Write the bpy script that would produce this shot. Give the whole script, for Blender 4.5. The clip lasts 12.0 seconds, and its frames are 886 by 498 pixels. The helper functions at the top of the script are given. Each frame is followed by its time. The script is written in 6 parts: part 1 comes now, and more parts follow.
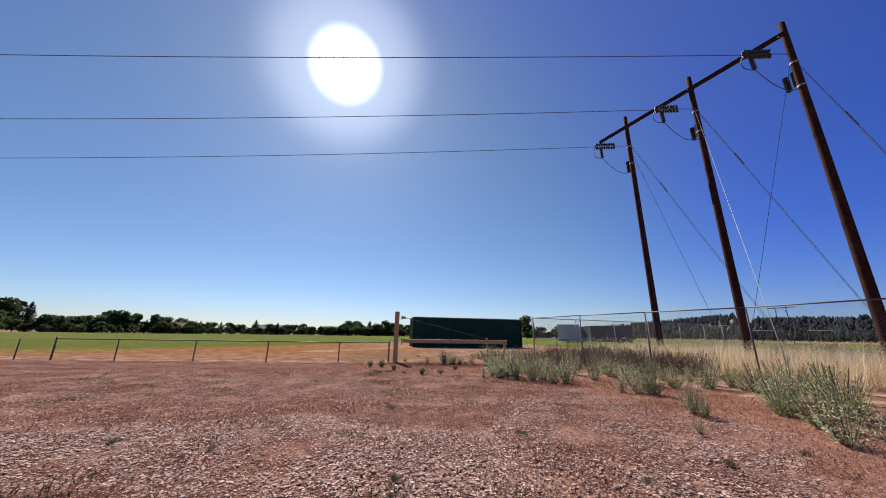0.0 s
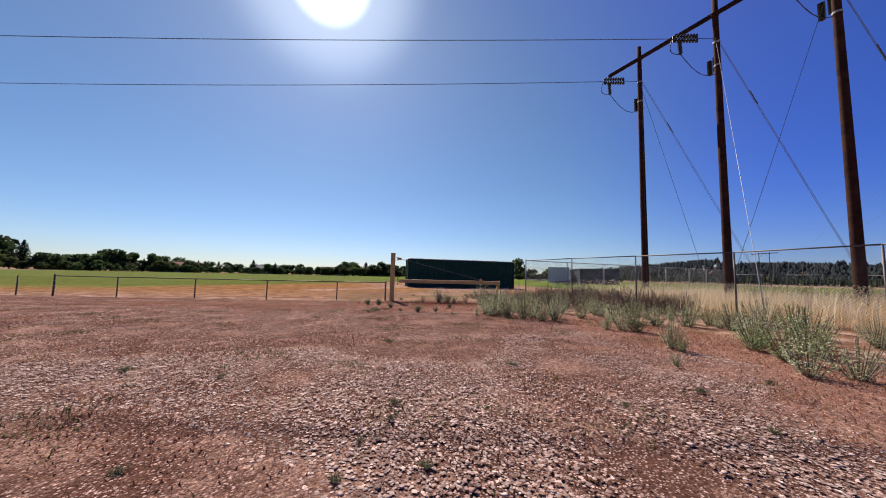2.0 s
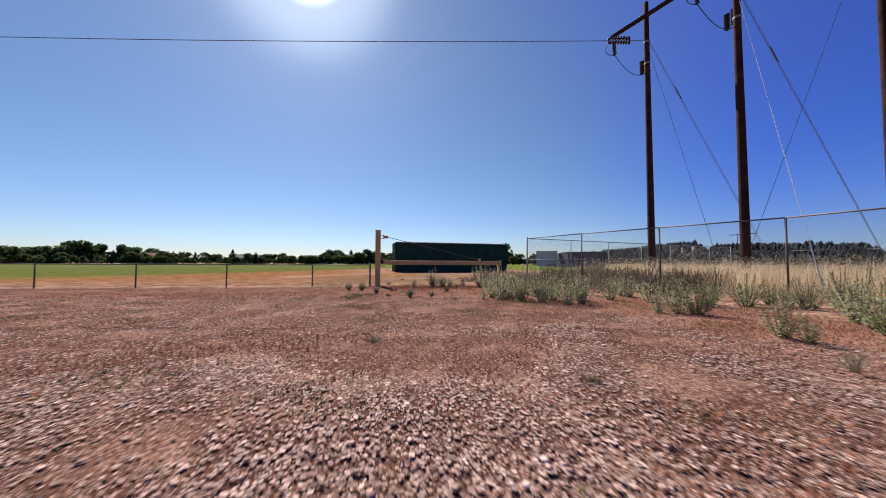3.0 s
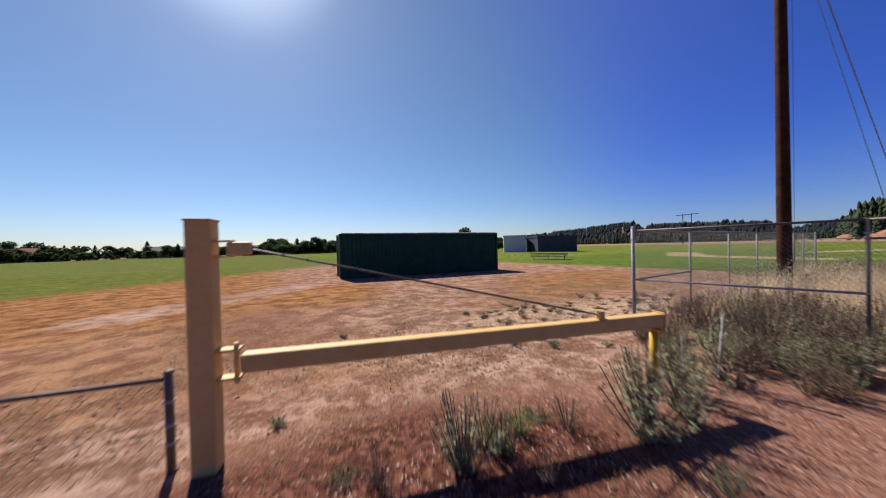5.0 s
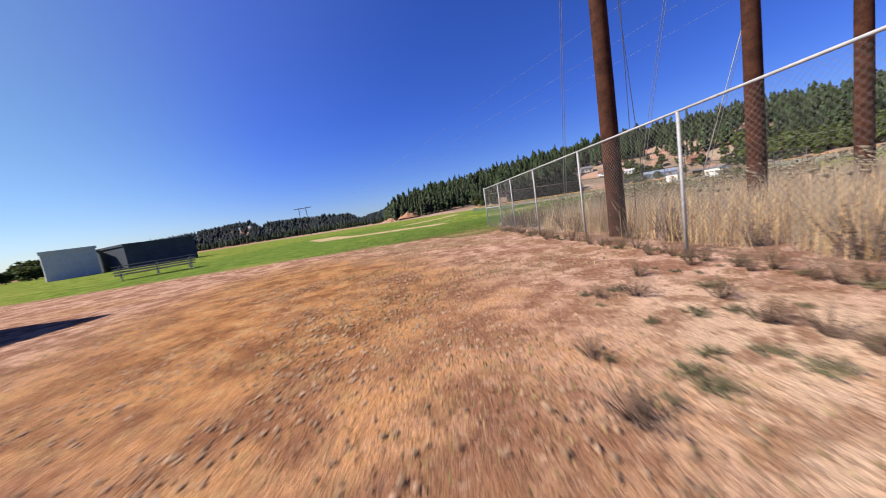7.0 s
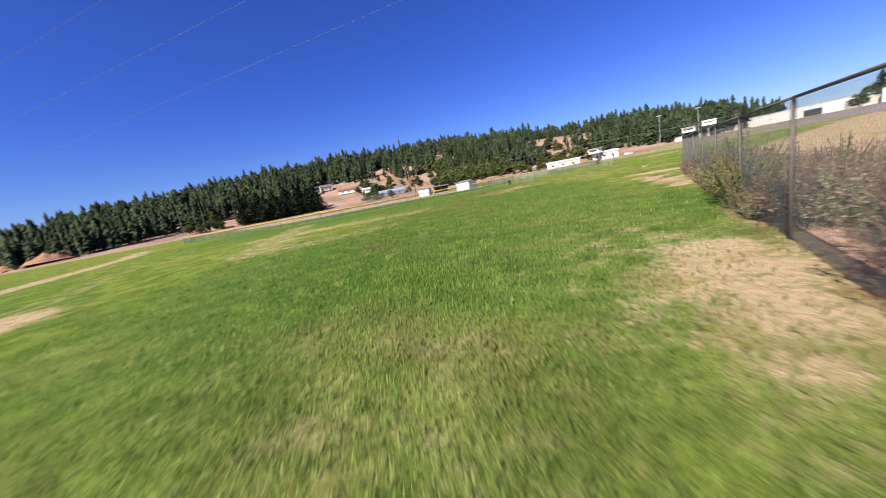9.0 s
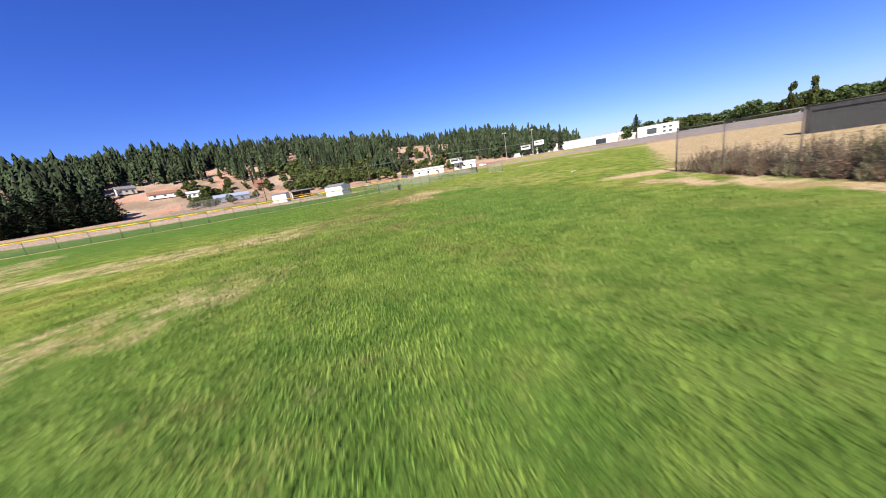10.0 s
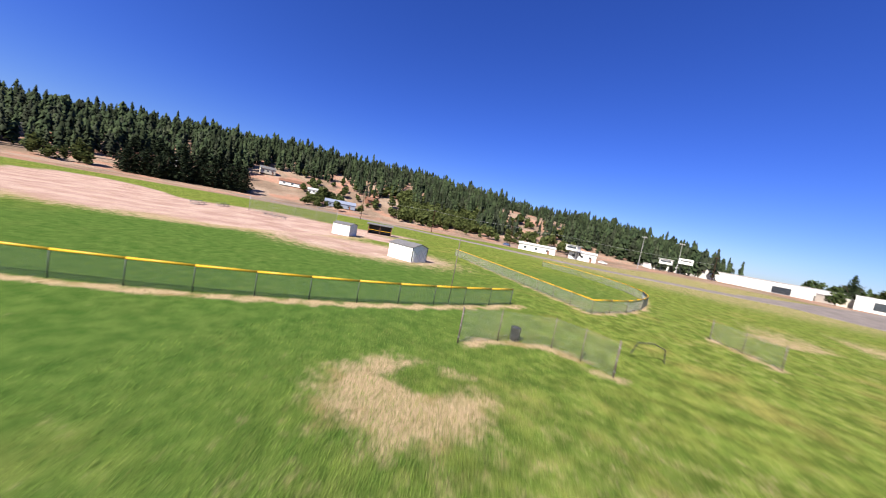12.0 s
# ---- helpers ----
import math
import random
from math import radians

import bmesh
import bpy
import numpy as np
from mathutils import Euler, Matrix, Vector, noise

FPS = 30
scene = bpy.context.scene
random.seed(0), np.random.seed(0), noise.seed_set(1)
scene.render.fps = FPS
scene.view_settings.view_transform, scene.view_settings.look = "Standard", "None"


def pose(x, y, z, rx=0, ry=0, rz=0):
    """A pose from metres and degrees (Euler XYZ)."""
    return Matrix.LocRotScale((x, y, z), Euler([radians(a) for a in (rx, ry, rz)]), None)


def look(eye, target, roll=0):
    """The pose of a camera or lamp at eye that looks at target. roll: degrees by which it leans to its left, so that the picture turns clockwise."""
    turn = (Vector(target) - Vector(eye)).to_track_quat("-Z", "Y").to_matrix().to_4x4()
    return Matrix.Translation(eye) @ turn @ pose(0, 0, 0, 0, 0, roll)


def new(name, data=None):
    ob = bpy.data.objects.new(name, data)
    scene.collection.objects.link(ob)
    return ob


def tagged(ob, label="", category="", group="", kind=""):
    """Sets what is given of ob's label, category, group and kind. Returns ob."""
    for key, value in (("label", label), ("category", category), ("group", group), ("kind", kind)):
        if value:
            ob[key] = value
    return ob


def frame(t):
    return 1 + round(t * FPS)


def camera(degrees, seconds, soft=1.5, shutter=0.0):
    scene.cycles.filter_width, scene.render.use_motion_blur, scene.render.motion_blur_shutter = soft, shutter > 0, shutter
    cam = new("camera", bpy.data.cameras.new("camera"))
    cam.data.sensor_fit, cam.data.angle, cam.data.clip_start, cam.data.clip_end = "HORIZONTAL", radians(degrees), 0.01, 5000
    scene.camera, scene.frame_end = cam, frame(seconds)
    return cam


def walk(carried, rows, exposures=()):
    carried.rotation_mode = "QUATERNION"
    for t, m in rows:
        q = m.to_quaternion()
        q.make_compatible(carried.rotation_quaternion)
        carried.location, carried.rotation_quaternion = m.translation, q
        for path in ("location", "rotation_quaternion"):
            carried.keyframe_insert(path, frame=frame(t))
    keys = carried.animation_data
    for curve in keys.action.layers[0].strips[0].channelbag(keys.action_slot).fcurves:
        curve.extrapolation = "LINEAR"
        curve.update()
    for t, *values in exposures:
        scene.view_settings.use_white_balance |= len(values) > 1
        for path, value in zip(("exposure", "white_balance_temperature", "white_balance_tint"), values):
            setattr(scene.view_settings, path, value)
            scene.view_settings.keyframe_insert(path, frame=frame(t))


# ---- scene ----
import itertools

# ---- camera ----
cam = camera(108.7, 12.0, soft=1.0, shutter=0.2)
PATH = [
    (0, (2.2, 1.234, 1.232), (2.899, 3.034, 1.753), 0.9),
    (0.5, (2.161, 1.216, 1.245), (2.87, 3.029, 1.705), 1.0),
    (1, (2.165, 1.21, 1.251), (2.886, 3.038, 1.623), 1.1),
    (1.5, (2.174, 1.214, 1.235), (2.908, 3.052, 1.525), 1.3),
    (2, (2.204, 1.323, 1.216), (2.961, 3.166, 1.385), 1.4),
    (2.5, (2.411, 2.012, 0.927), (3.199, 3.847, 1.032), 0.9),
    (4.5, (4.766, 10.023, 1.042), (5.816, 11.724, 1.094), -1.2),
    (4.9, (5.776, 12.173, 1.708), (6.857, 13.856, 1.717), -1.5),
    (5.1, (6.371, 13.33, 2.186), (7.464, 15.005, 2.148), -1.4),
    (5.5, (7.427, 15.64, 2.505), (8.931, 16.957, 2.457), -3.1),
    (6, (9.295, 18.42, 2.053), (11.144, 19.177, 1.975), -6.5),
    (6.5, (11.6, 20.786, 1.178), (13.581, 21.018, 1.026), -8.9),
    (8.5, (30.532, 19.352, 1.529), (32.187, 18.281, 1.188), -7.6),
    (8.8, (33.785, 17.701, 1.481), (35.23, 16.368, 1.114), -9.3),
    (9, (35.372, 16.512, 1.607), (36.68, 15.046, 1.23), -10.7),
    (9.5, (40.12, 13.57, 1.675), (40.974, 11.816, 1.235), -12.7),
    (10, (43.53, 9.344, 1.756), (44.108, 7.491, 1.275), -8.9),
    (10.5, (46.458, 4.107, 1.821), (47.108, 2.265, 1.391), -5.1),
    (11, (49.34, -1.608, 1.971), (50.063, -3.437, 1.606), -1.7),
    (11.5, (52.443, -8.37, 2.498), (53.295, -10.159, 2.224), 4.6),
    (12, (56.431, -16.095, 4.914), (57.496, -17.781, 4.763), 10.8),
]
walk(cam, [(t, look(e, a, r)) for t, e, a, r in PATH],
     exposures=((0.0, 0.85), (2.5, 0.9), (4.5, 1.0), (5.0, 0.85), (6.0, 0.98), (6.5, 1.2), (9.0, 1.3), (10.5, 1.5), (12.0, 1.35)))

# ---- world and sun ----
SUN_AZ, SUN_EL = radians(0.2), radians(42.8)
SUN_DIR = Vector((math.sin(SUN_AZ) * math.cos(SUN_EL), math.cos(SUN_AZ) * math.cos(SUN_EL), math.sin(SUN_EL)))
world = bpy.data.worlds.new("sky")
scene.world = world
world.use_nodes = True
wt = world.node_tree
wt.nodes.clear()
sky = wt.nodes.new("ShaderNodeTexSky")
sky.sky_type = "NISHITA"
sky.sun_disc = False
sky.sun_elevation, sky.sun_rotation = SUN_EL, SUN_AZ
sky.altitude, sky.air_density, sky.dust_density, sky.ozone_density = 700, 1.0, 0.5, 1.2
hsv = wt.nodes.new("ShaderNodeHueSaturation")
hsv.inputs["Saturation"].default_value = 1.2
bg = wt.nodes.new("ShaderNodeBackground")
bg.inputs["Strength"].default_value = 0.05
wout = wt.nodes.new("ShaderNodeOutputWorld")
wt.links.new(sky.outputs[0], hsv.inputs["Color"])
tint = wt.nodes.new("ShaderNodeMix")
tint.data_type, tint.blend_type = "RGBA", "MULTIPLY"
tint.inputs[0].default_value = 1.0
wt.links.new(hsv.outputs[0], tint.inputs[6])
wt.links.new(tint.outputs[2], bg.inputs[0])
# the glare of the sun in the sky, round the sun's direction
tc = wt.nodes.new("ShaderNodeTexCoord")
dot = wt.nodes.new("ShaderNodeVectorMath")
dot.operation = "DOT_PRODUCT"
dot.inputs[1].default_value = SUN_DIR
wt.links.new(tc.outputs["Generated"], dot.inputs[0])
# bluer away from the sun, paler round it and towards the horizon
near_sun = wt.nodes.new("ShaderNodeMapRange")
near_sun.interpolation_type = "SMOOTHSTEP"
near_sun.inputs["From Min"].default_value, near_sun.inputs["From Max"].default_value = 0.3, 0.75
sunward = wt.nodes.new("ShaderNodeVectorMath")
sunward.operation = "DOT_PRODUCT"
sunward.inputs[1].default_value = (math.sin(SUN_AZ), math.cos(SUN_AZ), 0)
wt.links.new(tc.outputs["Generated"], sunward.inputs[0])
wt.links.new(sunward.outputs["Value"], near_sun.inputs[0])
updown = wt.nodes.new("ShaderNodeSeparateXYZ")
wt.links.new(tc.outputs["Generated"], updown.inputs[0])
low_sky = wt.nodes.new("ShaderNodeMapRange")
low_sky.interpolation_type = "SMOOTHSTEP"
low_sky.inputs["From Min"].default_value, low_sky.inputs["From Max"].default_value = 0.0, 0.3
low_sky.inputs["To Min"].default_value, low_sky.inputs["To Max"].default_value = 0.85, 0.0
wt.links.new(updown.outputs[2], low_sky.inputs[0])
tones = wt.nodes.new("ShaderNodeMix")
tones.data_type = "RGBA"
tones.inputs[6].default_value = (0.42, 0.56, 1.3, 1)
tones.inputs[7].default_value = (0.70, 0.82, 0.98, 1)
wt.links.new(near_sun.outputs[0], tones.inputs[0])
horizon = wt.nodes.new("ShaderNodeMix")
horizon.data_type = "RGBA"
low_tones = wt.nodes.new("ShaderNodeMix")
low_tones.data_type = "RGBA"
low_tones.inputs[6].default_value = (0.56, 0.68, 1.08, 1)
low_tones.inputs[7].default_value = (0.69, 0.77, 1.05, 1)
wt.links.new(near_sun.outputs[0], low_tones.inputs[0])
wt.links.new(low_tones.outputs[2], horizon.inputs[7])
wt.links.new(low_sky.outputs[0], horizon.inputs[0])
wt.links.new(tones.outputs[2], horizon.inputs[6])
wt.links.new(horizon.outputs[2], tint.inputs[7])
disc = wt.nodes.new("ShaderNodeMapRange")
disc.interpolation_type = "SMOOTHSTEP"
disc.inputs["From Min"].default_value = math.cos(radians(6.0))
disc.inputs["From Max"].default_value = math.cos(radians(2.2))
disc.inputs["To Max"].default_value = 0.8
halo = wt.nodes.new("ShaderNodeMapRange")
halo.interpolation_type = "SMOOTHERSTEP"
halo.inputs["From Min"].default_value = math.cos(radians(17))
halo.inputs["From Max"].default_value = math.cos(radians(3))
halo.inputs["To Max"].default_value = 1.0
wt.links.new(dot.outputs["Value"], disc.inputs[0])
wt.links.new(dot.outputs["Value"], halo.inputs[0])
both = wt.nodes.new("ShaderNodeMath")
wt.links.new(disc.outputs[0], both.inputs[0])
fade = wt.nodes.new("ShaderNodeMath")
fade.operation = "POWER"
fade.inputs[1].default_value = 2.2
wt.links.new(halo.outputs[0], fade.inputs[0])
soft_halo = wt.nodes.new("ShaderNodeMath")
soft_halo.operation = "MULTIPLY"
soft_halo.inputs[1].default_value = 0.15
wt.links.new(fade.outputs[0], soft_halo.inputs[0])
glow = wt.nodes.new("ShaderNodeMapRange")
glow.interpolation_type = "SMOOTHSTEP"
glow.inputs["From Min"].default_value = math.cos(radians(78))
glow.inputs["To Max"].default_value = 0.035
wt.links.new(dot.outputs["Value"], glow.inputs[0])
sums = wt.nodes.new("ShaderNodeMath")
wt.links.new(soft_halo.outputs[0], sums.inputs[0])
wt.links.new(glow.outputs[0], sums.inputs[1])
wt.links.new(sums.outputs[0], both.inputs[1])
bg2 = wt.nodes.new("ShaderNodeBackground")
bg2.inputs["Color"].default_value = (0.86, 0.95, 1.0, 1)
wt.links.new(both.outputs[0], bg2.inputs["Strength"])
addw = wt.nodes.new("ShaderNodeAddShader")
wt.links.new(bg.outputs[0], addw.inputs[0])
wt.links.new(bg2.outputs[0], addw.inputs[1])
wt.links.new(addw.outputs[0], wout.inputs[0])

sun_data = bpy.data.lights.new("sun", "SUN")
sun_data.energy, sun_data.angle, sun_data.color = 4.9, radians(0.53), (1.0, 0.91, 0.8)
sun = new("sun", sun_data)
sun.matrix_world = look(SUN_DIR * 100, (0, 0, 0))


# ---- materials ----
def nodes_of(name):
    m = bpy.data.materials.new(name)
    m.use_nodes = True
    return m, m.node_tree.nodes, m.node_tree.links, m.node_tree.nodes["Principled BSDF"]


def noise_node(N, L, scale, detail=4, rough=0.6, space=None):
    n = N.new("ShaderNodeTexNoise")
    n.inputs["Scale"].default_value, n.inputs["Detail"].default_value, n.inputs["Roughness"].default_value = scale, detail, rough
    if space:
        L.new(space, n.inputs["Vector"])
    return n


def mix_node(N, L, fac, a, b, mode="MIX"):
    m = N.new("ShaderNodeMix")
    m.data_type, m.blend_type = "RGBA", mode
    for sock, v in ((m.inputs[0], fac), (m.inputs[6], a), (m.inputs[7], b)):
        if hasattr(v, "is_linked"):
            L.new(v, sock)
        elif isinstance(v, (int, float)):
            sock.default_value = v
        else:
            sock.default_value = (*v, 1)
    return m.outputs[2]


def ramp_node(N, L, src, lo, hi, a=0.0, b=1.0):
    r = N.new("ShaderNodeMapRange")
    r.interpolation_type = "SMOOTHSTEP"
    for i, v in enumerate((lo, hi, a, b)):
        r.inputs[1 + i].default_value = v
    L.new(src, r.inputs[0])
    return r.outputs[0]


def material(name, a, b, scale=6.0, rough=0.8, metal=0.0, bump=0.15, fine=None, rand=0.0, translucent=0.0, spec=0.3):
    """Two tones mixed by coarse and fine noise, with fine relief; rand: how far repeats differ in brightness."""
    m, N, L, P = nodes_of(name)
    co = N.new("ShaderNodeTexCoord").outputs["Object"]
    n1 = noise_node(N, L, scale, 5, 0.65, co)
    n2 = noise_node(N, L, fine or scale * 9, 3, 0.6, co)
    f = N.new("ShaderNodeMath")
    f.operation = "MULTIPLY_ADD"
    L.new(n2.outputs[0], f.inputs[0])
    f.inputs[1].default_value = 0.5
    L.new(n1.outputs[0], f.inputs[2])
    col = mix_node(N, L, ramp_node(N, L, f.outputs[0], 0.5, 1.0), a, b)
    if rand:
        info, geo = N.new("ShaderNodeObjectInfo"), N.new("ShaderNodeNewGeometry")
        s = N.new("ShaderNodeMath")
        s.operation = "ADD"
        L.new(info.outputs["Random"], s.inputs[0])
        L.new(geo.outputs["Random Per Island"], s.inputs[1])
        h = N.new("ShaderNodeHueSaturation")
        L.new(ramp_node(N, L, s.outputs[0], 0.2, 1.8, 1 - rand, 1 + rand), h.inputs["Value"])
        L.new(col, h.inputs["Color"])
        col = h.outputs[0]
    L.new(col, P.inputs["Base Color"])
    P.inputs["Roughness"].default_value, P.inputs["Metallic"].default_value = rough, metal
    P.inputs["Specular IOR Level"].default_value = spec
    if bump:
        bp = N.new("ShaderNodeBump")
        bp.inputs["Strength"].default_value, bp.inputs["Distance"].default_value = bump, 0.02
        L.new(f.outputs[0], bp.inputs["Height"])
        L.new(bp.outputs[0], P.inputs["Normal"])
    if translucent:
        tr, mx = N.new("ShaderNodeBsdfTranslucent"), N.new("ShaderNodeMixShader")
        L.new(col, tr.inputs[0])
        mx.inputs[0].default_value = translucent
        out = N["Material Output"]
        L.new(P.outputs[0], mx.inputs[1])
        L.new(tr.outputs[0], mx.inputs[2])
        L.new(mx.outputs[0], out.inputs[0])
    return m


M_GALV = material("galvanised_steel", (0.2, 0.2, 0.21), (0.3, 0.3, 0.315), 14, 0.6, 0.0, 0.05)
M_DARKPOST = material("dark_painted_post", (0.024, 0.036, 0.028), (0.048, 0.064, 0.052), 8, 0.6, 0, 0.03)
M_VINYL = material("green_vinyl_wire", (0.0558, 0.105, 0.062), (0.093, 0.149, 0.093), 20, 0.6, 0, 0)
# lighter copy of the pine needles, with sunlight on the crowns put into the colour
M_PINE2 = material("sunlit_pine_needles", (0.021, 0.03, 0.017), (0.042, 0.051, 0.029), 0.12, 0.85, 0, 0, 1.5, rand=0.5, translucent=0.1, spec=0.12)
M_PALEWIRE = material("pale_dusty_wire", (0.228, 0.246, 0.222), (0.3, 0.312, 0.288), 20, 0.6, 0.1, 0)
M_WIRE = material("chain_link_wire", (0.09, 0.09, 0.09), (0.15, 0.15, 0.15), 20, 0.55, 0.3, 0)
M_GATE = material("yellow_ochre_paint", (0.508, 0.31, 0.0992), (0.558, 0.372, 0.149), 5, 0.6, 0, 0.08)
M_YELLOW = material("yellow_plastic_cap", (0.484, 0.267, 0.0093), (0.533, 0.329, 0.0248), 2, 0.5, 0, 0.03)
M_POLE = material("creosoted_pole_wood", (0.02, 0.0085, 0.006), (0.06, 0.023, 0.014), 3, 0.9, 0, 0.5, 30, spec=0.1)
M_CONT = material("dark_green_paint", (0.009, 0.042, 0.028), (0.016, 0.06, 0.04), 1.2, 0.8, 0, 0.1, 12, spec=0.12)
M_ROOFLT = material("pale_metal_roof", (0.396, 0.403, 0.403), (0.504, 0.504, 0.497), 2, 0.5, 0.2, 0.05)
M_BLACK = material("black_insulator", (0.015, 0.015, 0.017), (0.04, 0.035, 0.035), 12, 0.35, 0, 0)
M_CABLE = material("weathered_cable", (0.05, 0.05, 0.055), (0.1, 0.1, 0.1), 30, 0.5, 0.5, 0)
M_STEELWIRE = material("dull_steel_wire", (0.15, 0.15, 0.16), (0.24, 0.24, 0.26), 30, 0.45, 0.4, 0)
M_CONC = material("pale_concrete", (0.2, 0.17, 0.145), (0.3, 0.265, 0.23), 9, 0.9, 0, 0.4, spec=0.08)
M_WHITE = material("white_paint", (0.612, 0.612, 0.595), (0.697, 0.697, 0.68), 1.5, 0.7, 0, 0.05)
M_CREAM = material("cream_wall", (0.434, 0.399, 0.336), (0.518, 0.49, 0.42), 0.6, 0.8, 0, 0.05, spec=0.08)
M_GREYROOF = material("grey_shingles", (0.091, 0.091, 0.098), (0.154, 0.154, 0.161), 3, 0.9, 0, 0.3, spec=0.08)
M_BROWNROOF = material("brown_shingles", (0.13, 0.065, 0.0455), (0.208, 0.111, 0.078), 2, 0.9, 0, 0.3, spec=0.08)
M_BLUEROOF = material("blue_grey_metal", (0.182, 0.217, 0.294), (0.252, 0.287, 0.364), 1, 0.5, 0.2, 0.05)
M_DARK = material("dark_opening", (0.012, 0.012, 0.014), (0.03, 0.03, 0.033), 3, 0.4, 0, 0)
M_SLATE = material("blue_black_cladding", (0.024, 0.032, 0.048), (0.04, 0.048, 0.068), 1, 0.6, 0, 0.05)
M_BENCH = material("grey_aluminium", (0.08, 0.072, 0.064), (0.16, 0.152, 0.144), 6, 0.6, 0.2, 0.03)
M_STONE = material("river_gravel", (0.15, 0.075, 0.063), (0.63, 0.46, 0.4), 9, 0.85, 0, 0.2, 60, rand=0.55, spec=0.05)
M_REDWEED = material("dry_red_weed", (0.18, 0.0667, 0.0406), (0.267, 0.128, 0.0812), 3, 0.9, 0, 0, rand=0.4, translucent=0.3, spec=0.05)
M_SAGE = material("grey_green_leaf", (0.3, 0.325, 0.185), (0.44, 0.455, 0.3), 4, 0.7, 0, 0, rand=0.35, translucent=0.6, spec=0.12)
M_MAT = material("olive_creeping_weed", (0.078, 0.078, 0.027), (0.144, 0.138, 0.054), 3, 0.9, 0, 0, rand=0.4, translucent=0.3, spec=0.05)
M_TUFT = material("dark_weed_leaf", (0.15, 0.165, 0.08), (0.27, 0.28, 0.16), 4, 0.8, 0, 0, rand=0.35, translucent=0.35, spec=0.1)
M_LOW = material("dusty_low_leaf", (0.114, 0.117, 0.06), (0.198, 0.192, 0.12), 4, 0.8, 0, 0, rand=0.35, translucent=0.35, spec=0.05)
M_SAGE2 = material("fresh_green_leaf", (0.174, 0.223, 0.0868), (0.273, 0.322, 0.149), 4, 0.7, 0, 0, rand=0.35, translucent=0.5, spec=0.12)
M_SHRUB = material("shrub_leaf", (0.085, 0.12, 0.04), (0.17, 0.2, 0.075), 4, 0.75, 0, 0, rand=0.4, translucent=0.4, spec=0.1)
M_YELLEAF = material("yellow_green_leaf", (0.27, 0.228, 0.03), (0.36, 0.312, 0.06), 4, 0.8, 0, 0, rand=0.3, translucent=0.35, spec=0.12)
M_STEM = material("dry_stem", (0.096, 0.066, 0.036), (0.168, 0.12, 0.072), 8, 0.9, 0, 0)
M_BROWNLEAF = material("withered_brown_leaf", (0.125, 0.082, 0.068), (0.25, 0.178, 0.142), 4, 0.9, 0, 0, rand=0.4, translucent=0.25, spec=0.05)
M_STRAW = material("straw_grass", (0.5, 0.35, 0.18), (0.66, 0.5, 0.3), 0.6, 0.7, 0, 0, rand=0.35, translucent=0.55, spec=0.05)
M_CLOD = material("dry_tan_clod", (0.202, 0.123, 0.0784), (0.314, 0.213, 0.146), 5, 0.95, 0, 0.3, 40, rand=0.35, spec=0.05)
M_CARBLUE = material("blue_car_paint", (0.05, 0.09, 0.2), (0.07, 0.12, 0.25), 1, 0.3, 0.2, 0, spec=0.5)
M_TYRE = material("black_rubber", (0.015, 0.015, 0.015), (0.03, 0.03, 0.03), 6, 0.8, 0, 0.05)
M_PLUME = material("pale_grass_plume", (0.5, 0.42, 0.3), (0.6, 0.54, 0.43), 3, 0.7, 0, 0, rand=0.2, translucent=0.7, spec=0.05)
M_LOWPOST = material("dull_dark_steel", (0.085, 0.066, 0.058), (0.14, 0.115, 0.102), 14, 0.6, 0.3, 0.05)
M_PINE = material("pine_needles", (0.015, 0.026, 0.012), (0.036, 0.05, 0.022), 0.12, 0.85, 0, 0, 1.5, rand=0.5, translucent=0.1, spec=0.12)
# darker copy of the pine needles, with the crowns' shade put into the colour
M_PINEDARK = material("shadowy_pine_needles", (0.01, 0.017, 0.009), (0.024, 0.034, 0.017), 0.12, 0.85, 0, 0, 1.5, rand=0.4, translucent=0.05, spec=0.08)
# needles greyed and blued: the haze of distance is put into the colour
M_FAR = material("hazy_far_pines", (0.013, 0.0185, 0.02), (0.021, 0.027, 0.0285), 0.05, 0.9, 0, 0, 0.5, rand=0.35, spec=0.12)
M_TREE = material("dark_tree_leaves", (0.035, 0.058, 0.02), (0.085, 0.115, 0.04), 0.5, 0.85, 0, 0, 4, rand=0.45, translucent=0.35, spec=0.12)
M_OLIVE = material("olive_tree_leaves", (0.042, 0.0595, 0.0175), (0.091, 0.105, 0.035), 0.5, 0.85, 0, 0, 4, rand=0.4, translucent=0.35, spec=0.12)
M_BARK = material("bark", (0.035, 0.0231, 0.0154), (0.077, 0.0525, 0.035), 5, 0.9, 0, 0.4)
M_REDEARTH = material("red_earth", (0.18, 0.09, 0.054), (0.27, 0.156, 0.102), 0.4, 0.95, 0, 0.5, 3, spec=0.05)
M_ROAD = material("dusty_asphalt", (0.12, 0.105, 0.098), (0.2, 0.175, 0.16), 0.3, 0.95, 0, 0.1, 4, spec=0.05)
M_GLASS = material("window_glass", (0.03, 0.035, 0.045), (0.05, 0.06, 0.07), 1, 0.08, 0, 0, spec=0.6)


